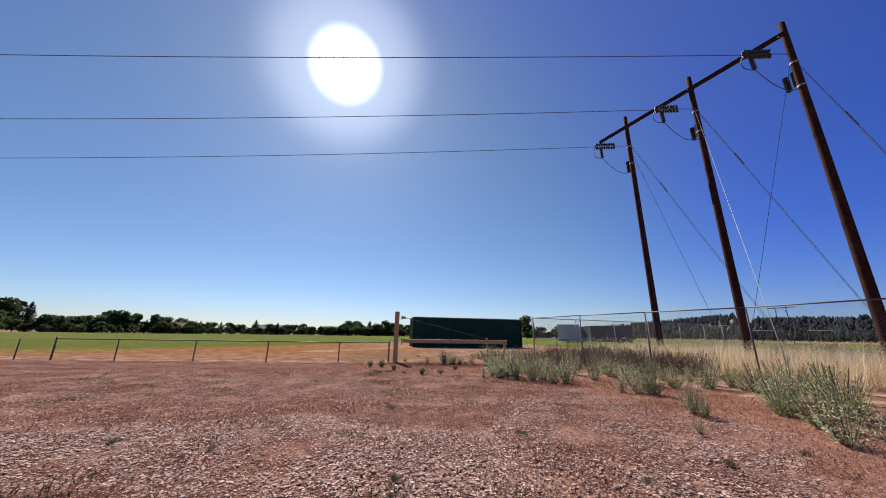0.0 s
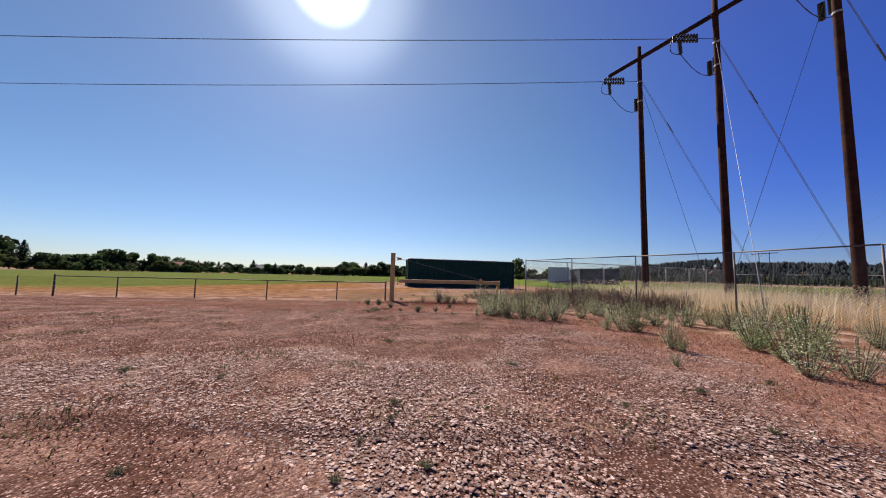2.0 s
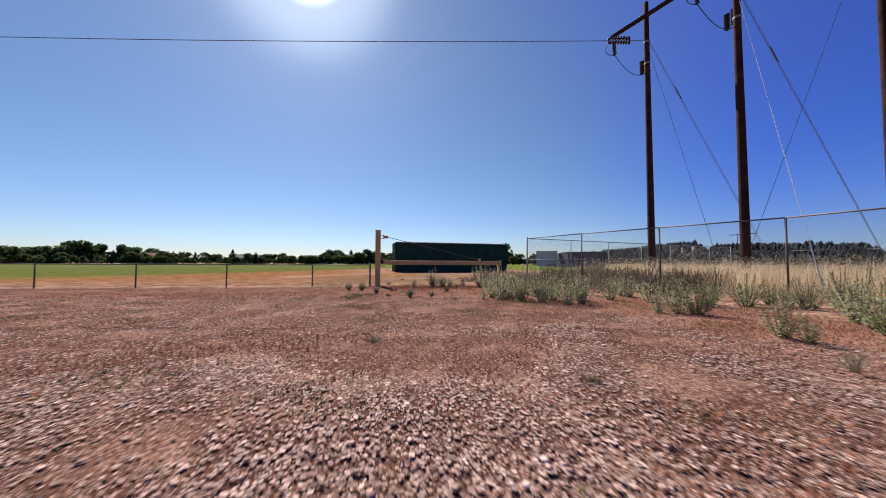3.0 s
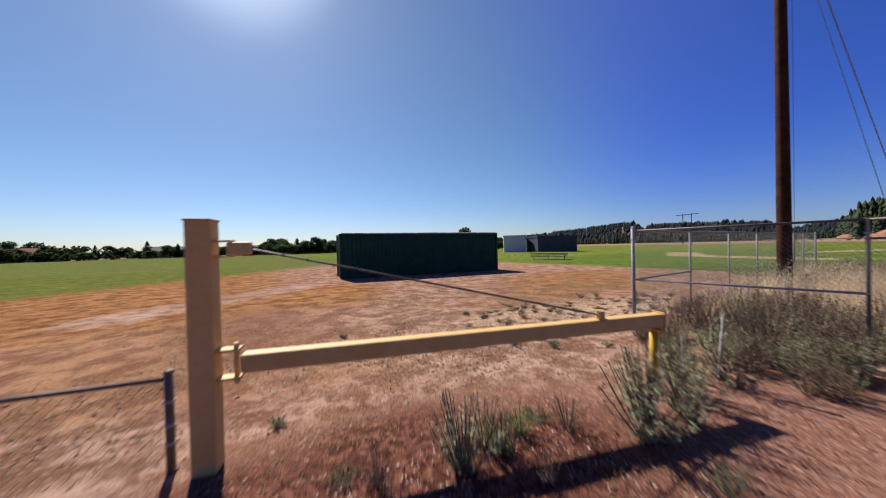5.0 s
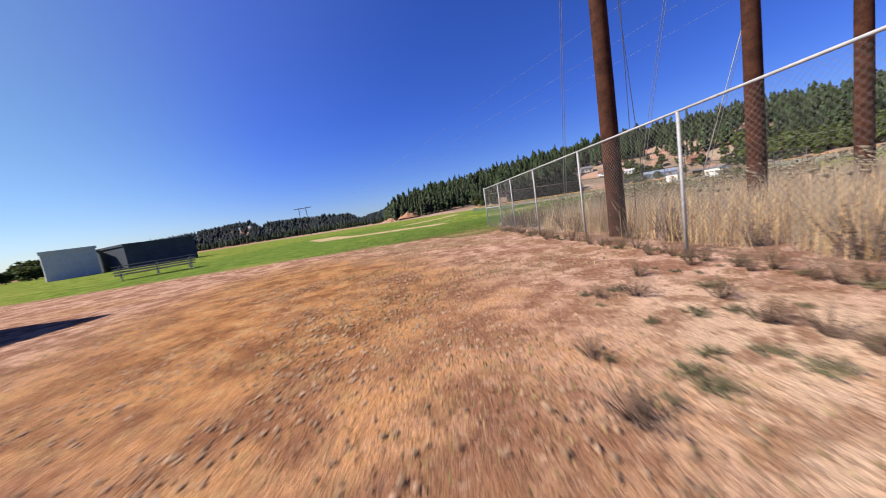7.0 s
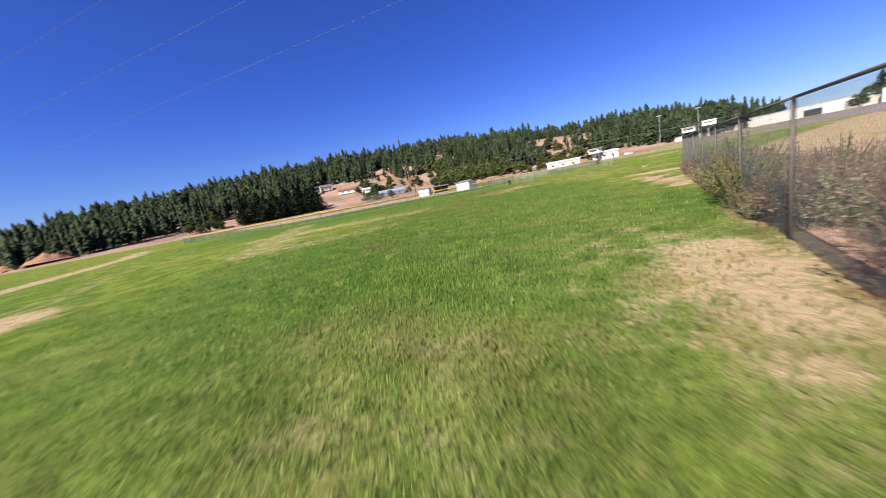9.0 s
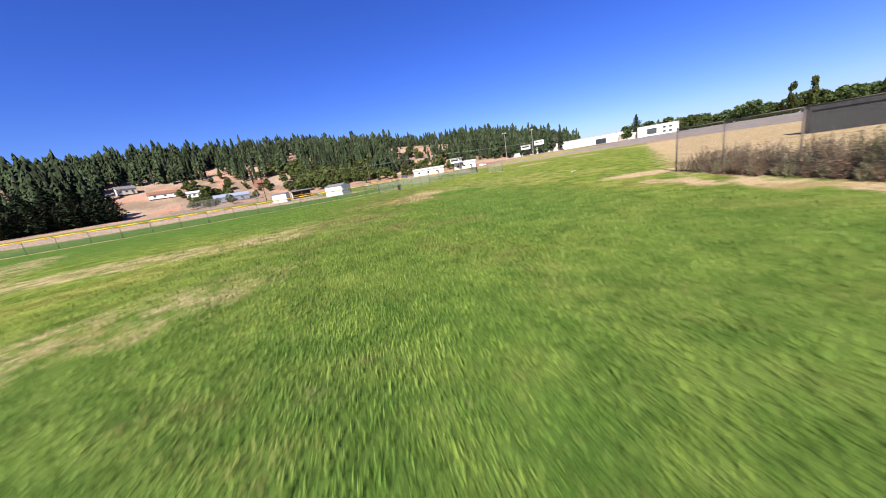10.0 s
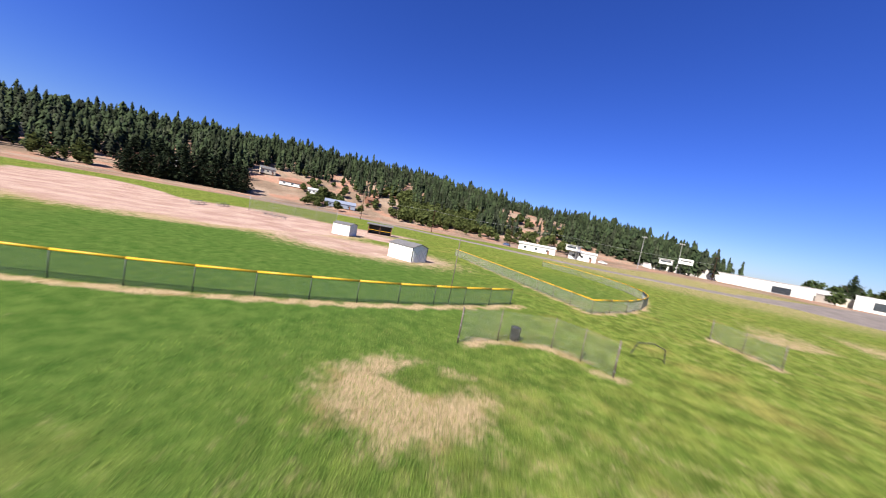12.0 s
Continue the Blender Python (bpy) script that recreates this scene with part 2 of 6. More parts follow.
def grass_material():
    """Blades, coloured by how dry (attribute dry: 0 green, 0.5 olive, 1 straw) and how rich the sward is where they stand."""
    m, N, L, P = nodes_of("grass_blades")
    at = N.new("ShaderNodeAttribute")
    at.attribute_name = "dry"
    geo = N.new("ShaderNodeNewGeometry")
    g = mix_node(N, L, geo.outputs["Random Per Island"], (0.105, 0.17, 0.028), (0.19, 0.25, 0.052))
    s = mix_node(N, L, geo.outputs["Random Per Island"], (0.19, 0.158, 0.056), (0.33, 0.268, 0.12))
    col = mix_node(N, L, ramp_node(N, L, at.outputs["Fac"], 0.1, 0.9), g, s)
    pos = geo.outputs["Position"]
    tone = N.new("ShaderNodeHueSaturation")
    patches = noise_node(N, L, 0.85, 4, 0.7, pos)
    L.new(ramp_node(N, L, patches.outputs[0], 0.36, 0.64, 0.68, 1.3), tone.inputs["Value"])
    L.new(col, tone.inputs["Color"])
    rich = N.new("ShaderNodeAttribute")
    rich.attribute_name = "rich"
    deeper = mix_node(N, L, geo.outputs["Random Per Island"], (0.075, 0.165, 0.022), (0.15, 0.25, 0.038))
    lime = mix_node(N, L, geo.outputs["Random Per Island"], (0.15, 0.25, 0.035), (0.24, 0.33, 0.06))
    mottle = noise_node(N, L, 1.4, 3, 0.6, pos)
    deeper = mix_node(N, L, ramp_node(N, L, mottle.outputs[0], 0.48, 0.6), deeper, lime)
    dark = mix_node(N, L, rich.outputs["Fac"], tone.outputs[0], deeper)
    col = mix_node(N, L, ramp_node(N, L, noise_node(N, L, 0.45, 4, 0.65, pos).outputs[0], 0.5, 0.66, 0, 0.65), dark, (0.2, 0.17, 0.065))
    L.new(col, P.inputs["Base Color"])
    P.inputs["Roughness"].default_value = 0.7
    P.inputs["Specular IOR Level"].default_value = 0.25
    tr, mx = N.new("ShaderNodeBsdfTranslucent"), N.new("ShaderNodeMixShader")
    L.new(col, tr.inputs[0])
    mx.inputs[0].default_value = 0.45
    L.new(P.outputs[0], mx.inputs[1])
    L.new(tr.outputs[0], mx.inputs[2])
    L.new(mx.outputs[0], N["Material Output"].inputs[0])
    return m


M_GRASS = grass_material()


def ground_material():
    """One sheet of ground: gravel, dry ground, green sward, infield dirt and dry hillside, by the attribute cover and noise."""
    m, N, L, P = nodes_of("ground_cover")
    pos = N.new("ShaderNodeNewGeometry").outputs["Position"]
    at = N.new("ShaderNodeAttribute")
    at.attribute_name = "cover"
    sep = N.new("ShaderNodeSeparateColor")
    L.new(at.outputs["Color"], sep.inputs[0])
    at2 = N.new("ShaderNodeAttribute")
    at2.attribute_name = "soil"
    sep2 = N.new("ShaderNodeSeparateColor")
    L.new(at2.outputs["Color"], sep2.inputs[0])
    big = noise_node(N, L, 0.22, 5, 0.6, pos)
    mid = noise_node(N, L, 1.3, 5, 0.65, pos)
    small = noise_node(N, L, 9.0, 4, 0.7, pos)
    grain = noise_node(N, L, 55.0, 3, 0.7, pos)

    def wobble(sock, amount=0.8, lo=0.2, hi=0.8):
        a = N.new("ShaderNodeMath")
        a.operation = "MULTIPLY_ADD"
        L.new(mid.outputs[0], a.inputs[0])
        a.inputs[1].default_value = amount
        L.new(sock, a.inputs[2])
        b = N.new("ShaderNodeMath")
        b.operation = "MULTIPLY_ADD"
        L.new(small.outputs[0], b.inputs[0])
        b.inputs[1].default_value = amount * 0.5
        L.new(a.outputs[0], b.inputs[2])
        return ramp_node(N, L, b.outputs[0], lo + amount * 0.75, hi + amount * 0.75)

    clump = noise_node(N, L, 2.8, 4, 0.68, pos)
    litter = noise_node(N, L, 17.0, 4, 0.75, pos)
    at3 = N.new("ShaderNodeAttribute")
    at3.attribute_name = "gold"
    at5 = N.new("ShaderNodeAttribute")
    at5.attribute_name = "sand"
    # dry tan ground with dead weeds, litter and sandy places
    tan = mix_node(N, L, ramp_node(N, L, mid.outputs[0], 0.41, 0.6), (0.185, 0.095, 0.064), (0.4, 0.262, 0.2))
    tan = mix_node(N, L, ramp_node(N, L, big.outputs[0], 0.5, 0.7, 0, 0.7), tan, (0.27, 0.15, 0.075))
    tan = mix_node(N, L, ramp_node(N, L, at5.outputs["Fac"], 0.2, 0.8, 0, 0.85), tan, (0.42, 0.3, 0.21))
    tan = mix_node(N, L, ramp_node(N, L, clump.outputs[0], 0.48, 0.6, 0, 0.75), tan, (0.15, 0.075, 0.048))
    tan = mix_node(N, L, ramp_node(N, L, litter.outputs[0], 0.54, 0.7, 0, 0.75), tan, (0.47, 0.345, 0.25))
    # gravel lot
    vor = N.new("ShaderNodeTexVoronoi")
    vor.inputs["Scale"].default_value = 52
    L.new(pos, vor.inputs["Vector"])
    stone = N.new("ShaderNodeSeparateColor")
    L.new(vor.outputs["Color"], stone.inputs[0])
    pebble = mix_node(N, L, ramp_node(N, L, stone.outputs[0], 0.2, 1.0), (0.085, 0.042, 0.034), (0.5, 0.33, 0.28))
    dirt = mix_node(N, L, small.outputs[0], (0.05, 0.024, 0.018), (0.14, 0.068, 0.05))
    gravel = mix_node(N, L, ramp_node(N, L, vor.outputs["Distance"], 0.3, 0.55, 1.0, 0.0), dirt, pebble)
    red = mix_node(N, L, stone.outputs[1], (0.1, 0.043, 0.032), (0.42, 0.255, 0.195))
    gravel = mix_node(N, L, ramp_node(N, L, mid.outputs[0], 0.47, 0.62, 0, 0.75), gravel, red)
    gravel = mix_node(N, L, ramp_node(N, L, clump.outputs[0], 0.55, 0.68, 0, 0.5), gravel, (0.13, 0.066, 0.04))
    redder = mix_node(N, L, ramp_node(N, L, small.outputs[0], 0.35, 0.7), red, (0.19, 0.088, 0.062))
    redder = mix_node(N, L, ramp_node(N, L, clump.outputs[0], 0.54, 0.68, 0, 0.5), redder, (0.33, 0.2, 0.145))
    at6 = N.new("ShaderNodeAttribute")
    at6.attribute_name = "damp"
    maroon = mix_node(N, L, ramp_node(N, L, small.outputs[0], 0.4, 0.65), (0.075, 0.031, 0.023), (0.2, 0.088, 0.062))
    # sward
    green = mix_node(N, L, ramp_node(N, L, mid.outputs[0], 0.3, 0.7), (0.075, 0.12, 0.021), (0.162, 0.208, 0.042))
    tuft = noise_node(N, L, 0.55, 6, 0.7, pos)
    green = mix_node(N, L, ramp_node(N, L, tuft.outputs[0], 0.47, 0.62, 0, 0.6), green, (0.18, 0.21, 0.045))
    green = mix_node(N, L, ramp_node(N, L, big.outputs[0], 0.52, 0.68, 0, 0.75), green, (0.23, 0.215, 0.062))
    green = mix_node(N, L, ramp_node(N, L, clump.outputs[0], 0.54, 0.68, 0, 0.5), green, (0.23, 0.235, 0.08))
    green = mix_node(N, L, ramp_node(N, L, clump.outputs[0], 0.46, 0.34, 0, 0.5), green, (0.055, 0.09, 0.018))
    patch = N.new("ShaderNodeHueSaturation")
    L.new(ramp_node(N, L, noise_node(N, L, 0.85, 4, 0.7, pos).outputs[0], 0.36, 0.64, 0.68, 1.12), patch.inputs["Value"])
    L.new(green, patch.inputs["Color"])
    green = patch.outputs[0]
    deep = mix_node(N, L, ramp_node(N, L, noise_node(N, L, 1.4, 3, 0.6, pos).outputs[0], 0.3, 0.7), (0.04, 0.09, 0.018), (0.078, 0.135, 0.03))
    # the deep green also paints the shade among the backlit grass far left
    at4 = N.new("ShaderNodeAttribute")
    at4.attribute_name = "lush"
    green = mix_node(N, L, at4.outputs["Fac"], green, deep)
    pale = mix_node(N, L, small.outputs[0], (0.22, 0.165, 0.085), (0.47, 0.37, 0.24))
    pale = mix_node(N, L, ramp_node(N, L, tuft.outputs[0], 0.5, 0.62, 0, 0.75), pale, (0.2, 0.16, 0.065))
    pale = mix_node(N, L, ramp_node(N, L, clump.outputs[0], 0.55, 0.68, 0, 0.6), pale, (0.13, 0.1, 0.045))
    dirt2 = mix_node(N, L, ramp_node(N, L, big.outputs[0], 0.35, 0.65), (0.31, 0.205, 0.175), (0.42, 0.315, 0.265))
    dirt2 = mix_node(N, L, ramp_node(N, L, tuft.outputs[0], 0.52, 0.68, 0, 0.6), dirt2, (0.35, 0.26, 0.165))
    red_hill = noise_node(N, L, 0.05, 6, 0.7, pos)
    hill = mix_node(N, L, ramp_node(N, L, noise_node(N, L, 0.03, 5, 0.6, pos).outputs[0], 0.4, 0.6), (0.18, 0.135, 0.1), (0.28, 0.215, 0.165))
    hill = mix_node(N, L, ramp_node(N, L, red_hill.outputs[0], 0.46, 0.6, 0, 0.85), hill, (0.33, 0.185, 0.135))
    rust = mix_node(N, L, ramp_node(N, L, mid.outputs[0], 0.35, 0.65), (0.14, 0.06, 0.028), (0.33, 0.168, 0.075))
    rust = mix_node(N, L, ramp_node(N, L, clump.outputs[0], 0.5, 0.66, 0, 0.55), rust, (0.36, 0.235, 0.12))
    col = mix_node(N, L, wobble(at3.outputs["Fac"], 0.9), tan, rust)
    col = mix_node(N, L, wobble(sep.outputs[0]), col, gravel)
    col = mix_node(N, L, wobble(sep2.outputs[0]), col, redder)
    col = mix_node(N, L, wobble(at6.outputs["Fac"], 1.1), col, maroon)
    col = mix_node(N, L, wobble(sep.outputs[1]), col, green)
    col = mix_node(N, L, wobble(sep.outputs[2], 1.5), col, pale)
    col = mix_node(N, L, wobble(sep2.outputs[1], 0.8), col, dirt2)
    col = mix_node(N, L, wobble(sep2.outputs[2], 0.3), col, hill)
    fine = mix_node(N, L, ramp_node(N, L, grain.outputs[0], 0.3, 0.7), (0.5, 0.48, 0.47), (1.3, 1.3, 1.3))
    col = mix_node(N, L, 1.0, col, fine, "MULTIPLY")
    L.new(col, P.inputs["Base Color"])
    P.inputs["Roughness"].default_value = 1.0
    P.inputs["Specular IOR Level"].default_value = 0.0
    hgt = N.new("ShaderNodeMath")
    hgt.operation = "MULTIPLY_ADD"
    L.new(grain.outputs[0], hgt.inputs[0])
    hgt.inputs[1].default_value = 0.5
    L.new(small.outputs[0], hgt.inputs[2])
    bp = N.new("ShaderNodeBump")
    bp.inputs["Strength"].default_value, bp.inputs["Distance"].default_value = 0.85, 0.035
    L.new(hgt.outputs[0], bp.inputs["Height"])
    L.new(bp.outputs[0], P.inputs["Normal"])
    return m


M_GROUND = ground_material()


# ---- building helpers ----
def part(name, bm, mat, parent=None, label="", smooth=False):
    """Links a bmesh as one mesh object, under parent if there is one."""
    me = bpy.data.meshes.new(name)
    bm.to_mesh(me)
    bm.free()
    me.materials.append(mat)
    if smooth:
        me.shade_smooth()
    ob = new(name, me)
    ob.parent = parent
    if label:
        ob["label"] = label
    return ob


def again(ob, m, parent):
    """One more object on the same mesh."""
    o = new(ob.name.split(".")[0], ob.data)
    o.parent = parent
    o.matrix_basis = m
    return o


def thing(name, m, label, category, group="", kind=""):
    e = new(name)
    e.empty_display_size = 0.2
    e.matrix_basis = m
    return tagged(e, label, category, group, kind)


def box(bm, size, centre=(0, 0, 0), turn=(0, 0, 0), bevel=0.0):
    m = pose(*centre, *turn) @ Matrix.Diagonal((*size, 1))
    r = bmesh.ops.create_cube(bm, size=1, matrix=m)
    if bevel:
        es = list({e for v in r["verts"] for e in v.link_edges})
        bmesh.ops.bevel(bm, geom=es, offset=bevel, segments=2, affect="EDGES", profile=0.5)
    return bm


def rod(bm, a, b, r0, r1=None, n=8, caps=True):
    a, b = Vector(a), Vector(b)
    d = b - a
    q = d.to_track_quat("Z", "Y").to_matrix().to_4x4()
    m = Matrix.Translation((a + b) / 2) @ q
    bmesh.ops.create_cone(bm, cap_ends=caps, segments=n, radius1=r0, radius2=r0 if r1 is None else r1, depth=d.length, matrix=m)
    return bm


def tube(bm, pts, r, n=5):
    """A bent wire through points."""
    rings = []
    pts = [Vector(p) for p in pts]
    for i, p in enumerate(pts):
        d = (pts[min(i + 1, len(pts) - 1)] - pts[max(i - 1, 0)]).normalized()
        q = d.to_track_quat("Z", "Y").to_matrix()
        rings.append([bm.verts.new(p + q @ Vector((r * math.cos(k * math.tau / n), r * math.sin(k * math.tau / n), 0))) for k in range(n)])
    for a, b in zip(rings, rings[1:]):
        for k in range(n):
            bm.faces.new((a[k], a[(k + 1) % n], b[(k + 1) % n], b[k]))
    return bm


def B():
    return bmesh.new()


def np_mesh(name, V, F, mat, attrs=(), smooth=False):
    """A mesh object from arrays of vertices and of triangles or quads."""
    V, F = np.asarray(V, np.float32), np.asarray(F, np.int32)
    me = bpy.data.meshes.new(name)
    k = F.shape[1]
    me.vertices.add(len(V))
    me.vertices.foreach_set("co", V.ravel())
    me.loops.add(F.size)
    me.loops.foreach_set("vertex_index", F.ravel())
    me.polygons.add(len(F))
    me.polygons.foreach_set("loop_start", np.arange(0, F.size, k, dtype=np.int32))
    me.polygons.foreach_set("loop_total", np.full(len(F), k, np.int32))
    me.update(calc_edges=True)
    me.materials.append(mat)
    for key, kind, data in attrs:
        a = me.attributes.new(key, kind, "POINT")
        a.data.foreach_set("color" if kind == "FLOAT_COLOR" else "value", np.asarray(data, np.float32).ravel())
    if smooth:
        me.shade_smooth()
    return new(name, me)


def scatter(name, V, F, where, size, turn, mat, attrs=(), lean=None, jitter=None):
    """Many copies of one small shape in one mesh: places (n,3), sizes (n,3), turns about z (n)."""
    V, F = np.asarray(V, float), np.asarray(F, int)
    n, k = len(where), len(V)
    P = V[None] * size[:, None, :]
    if jitter is not None:
        P = P * (1 + jitter)
    if lean is not None:
        P[:, :, 0] += P[:, :, 2] * lean[:, None, 0]
        P[:, :, 1] += P[:, :, 2] * lean[:, None, 1]
    c, s = np.cos(turn)[:, None], np.sin(turn)[:, None]
    X = P[:, :, 0] * c - P[:, :, 1] * s
    Y = P[:, :, 0] * s + P[:, :, 1] * c
    out = np.stack((X, Y, P[:, :, 2]), 2) + where[:, None, :]
    faces = (F[None] + (np.arange(n) * k)[:, None, None]).reshape(-1, F.shape[1])
    full = [(key, kind, np.repeat(d, k, axis=0)) for key, kind, d in attrs]
    return np_mesh(name, out.reshape(-1, 3), faces, mat, full)


# ---- ground ----
def smooth01(x):
    x = np.clip(x, 0, 1)
    return x * x * (3 - 2 * x)


HILL_AZ = (79, 84, 91, 102, 114, 128, 140, 151, 165, 173, 182, 189, 194)
HILL_EL = (0.0, 3.0, 5.0, 6.2, 7.4, 8.0, 8.0, 7.2, 6.1, 5.0, 3.6, 1.8, 0.0)
FAR_AZ = (36, 41, 50, 58, 62, 63.5, 64, 70, 77, 79, 84, 90)
FAR_EL = (0.3, 1.1, 2.1, 2.9, 3.4, 1.9, 2.7, 2.6, 2.4, 1.2, 2.2, 1.5)
HILL_R0, HILL_R1, FAR_R0, FAR_R1 = 235.0, 440.0, 600.0, 950.0


def polar(x, y):
    dx, dy = np.asarray(x, float) - 45, np.asarray(y, float)
    return np.degrees(np.arctan2(dx, dy)), np.hypot(dx, dy)


def height(x, y):
    """The lie of the land: flat fields, a wooded ridge and farther hills."""
    az, r = polar(x, y)
    azp = np.where(az < -90, az + 360, az)
    near = np.maximum(HILL_R1 * np.tan(np.radians(np.interp(azp, HILL_AZ, HILL_EL, 0, 0))) - 13, 0)
    z = near * smooth01((r - HILL_R0) / (HILL_R1 - HILL_R0)) * (1 - smooth01((r - 700) / 600))
    far = np.maximum(FAR_R1 * np.tan(np.radians(np.interp(azp, FAR_AZ, FAR_EL, 0, 0))) - 11, 0)
    z = np.maximum(z, 2.2 * smooth01((r - 130) / 80) * smooth01((azp - 172) / 8) * smooth01((260 - azp) / 30))
    return np.maximum(z, far * smooth01((r - FAR_R0) / (FAR_R1 - FAR_R0)))


def blob(x, y, cx, cy, rx, ry, turn=0.0, soft=0.35):
    c, s = math.cos(radians(turn)), math.sin(radians(turn))
    u, v = ((x - cx) * c + (y - cy) * s) / rx, (-(x - cx) * s + (y - cy) * c) / ry
    return 1 - smooth01((np.hypot(u, v) - 1 + soft) / (2 * soft))


def band(x, y, pts, w):
    """A soft strip along a line of points."""
    best = np.full(np.shape(x), 1e9)
    for (ax, ay), (bx, by) in zip(pts, pts[1:]):
        dx, dy = bx - ax, by - ay
        t = np.clip(((x - ax) * dx + (y - ay) * dy) / (dx * dx + dy * dy), 0, 1)
        best = np.minimum(best, np.hypot(x - ax - t * dx, y - ay - t * dy))
    return 1 - smooth01((best - w * 0.6) / (w * 0.8))


def cover(x, y):
    """Shares of gravel, green sward, pale dry sward, red dirt, infield dirt, hillside, rusty dry grass and sand."""
    x, y = np.asarray(x, float), np.asarray(y, float)
    az, r = polar(x, y)
    line = 16.2 + (5.7 - x) * 0.308
    gravel = smooth01((line + 0.3 - y) / 1.6) * smooth01((12.5 - x) / 3.0) * smooth01((y + 20) / 8)
    red = np.maximum(smooth01((x - 3.5 - 0.25 * y) / 5) * gravel * 0.8, 0.9 * blob(x, y, 8.0, 13.6, 5, 2.6, -15))
    red = np.maximum(red, blob(x, y, 1.5, 14.5, 7, 1.8, -17) * 0.5)
    edge = 37 + 1.05 * np.clip(x, -10, 20)
    left = 0.64 * smooth01((y - edge) / 11 + 0.5)
    right = smooth01((x - 30.5 - 0.02 * (y - 25)) / 3.2) * smooth01((y - 15.6) / 1.2 + (x > 34))
    behind = smooth01((y - 46 + 0.55 * (x - 24)) / 8) * (x > 20)
    south = smooth01((x - 33.6 - (16.4 - y) * 0.1217) / 0.6) * (y < 17.5)
    green = np.maximum.reduce([left, right, behind, south, 0.25 * blob(x, y, 11.6, 27.6, 1.7, 1.1, 30, 0.6)])
    green = np.maximum(green, smooth01((-y - 14) / 6) * smooth01((x - 15) / 4))
    green = np.maximum(green, smooth01((x - 33.5 - 0.27 * (y + 11)) / 2) * smooth01((-8.5 - y) / 1.5))
    green *= 1 - smooth01((r - 215) / 40)
    # worn and dry patches on the sward, along the fence and round the ways
    pale = np.maximum.reduce([0.95 * blob(x, y, 52.4, -14.2, 2.3, 5.0, 8, 0.5), 0.7 * blob(x, y, 54.6, -12.0, 2.6, 3.2, 20, 0.7), 0.9 * blob(x, y, 61.3, -23.3, 2.5, 2.3, 30, 0.5),
                              0.42 * blob(x, y, 53.8, -4.0, 3.8, 3.0, 30, 0.8), 0.3 * blob(x, y, 50, -20, 12, 9, 0, 0.6), 0.3 * blob(x, y, 37.5, 15.2, 3, 1.4, -20, 0.7), 0.3 * blob(x, y, 33.6, 20.4, 1.6, 1.2, 0, 0.7), 0.9 * band(x, y, ((38.8, -6.5), (37.4, -3), (36.3, 0.6)), 0.55), 0.1 * smooth01((y - edge) / 8) * (x < 20)])
    pale = np.maximum.reduce([pale, 0.32 * blob(x, y, 36.8, 10.4, 1.4, 3.6, 8, 0.8), 0.85 * blob(x, y, 35.1, 11.7, 0.85, 2.4, 8, 0.6), blob(x, y, 37.6, -9.8, 2.8, 1.0, 20, 0.5),
                              0.85 * blob(x, y, 31.6, 18.1, 2.0, 1.5, 0, 0.6), 0.45 * band(x, y, ((36.1, -1), (37.3, -9.5)), 0.4)])
    pale = np.maximum.reduce([pale, band(x, y, ((52, 19.5), (54.5, 25), (57, 31), (70, 36.5)), 2.2), 0.7 * band(x, y, ((74, 22), (98, 12), (120, 8)), 2.0),
                              0.44 * band(x, y, ((54, 10.5), (60, 7), (68, 2), (76, -3)), 1.9), 0.4 * band(x, y, ((52.4, 9), (51.0, 6.4), (50.2, 4.4)), 1.6), 0.5 * band(x, y, ((66, 6), (60, 1.5), (54, -2.5), (51, -4.5)), 1.9), 0.32 * band(x, y, ((52.5, 19.5), (58, 17.2), (66, 15)), 1.2)])
    pale = np.maximum.reduce([pale, 0.16 * blob(x, y, 45, -62, 26, 30, 0, 0.4), 0.8 * band(x, y, ((55, -81), (45, -80.5), (34, -79)), 1.0), 0.95 * blob(x, y, -38, -72, 48, 50, 0, 0.3),
                              0.95 * smooth01((38.2 + 0.27 * (y + 11) - x) / 4) * smooth01((-7 - y) / 4) * smooth01((y + 105) / 15) * (x > -90)])
    pale = np.maximum.reduce([pale, 0.85 * band(x, y, ((62.5, -28.3), (61.5, -30.4), (59.4, -32.2), (58.0, -31.9), (56.6, -31.3)), 0.35),
                              0.8 * band(x, y, ((51.1, -48.6), (48.2, -44.1)), 0.5), 0.6 * band(x, y, ((45, -58), (30, -75), (0, -100)), 2.5)])
    pale = np.maximum(pale, 0.62 * blob(x, y, 29.5, 5, 4.5, 11, 0, 0.3) * (y < 16.2))
    arc = np.hypot(x - 118, y + 55)
    pale = np.maximum(pale, 0.9 * (1 - smooth01((np.abs(arc - 56.6) - 0.15) / 0.5)) * (x < 92) * (y > -40))
    ring = np.maximum(blob(x, y, 118, -43, 24.5, 27.5, 0, 0.12), 0.8 * blob(x, y, 88, -45, 15, 9.5, 25, 0.4))
    pale = np.maximum.reduce([pale, 0.8 * ring, 0.85 * band(x, y, ((84, -64), (71, -54), (59.3, -44.8), (57.0, -50.5), (55.8, -56), (55.3, -61), (55.9, -66.4)), 0.35),
                              0.8 * blob(x, y, -110, -150, 60, 120, 0, 0.25), 0.5 * blob(x, y, 45, -150, 60, 55, 0, 0.4)])
    for c in ((49.3, -14.2, 2.0, 1.8), (61.4, -24.4, 1.0, 0.8), (34.3, 18.1, 1.1, 1.3)):
        clump = blob(x, y, *c, 0, 0.4)
        pale *= 1 - clump
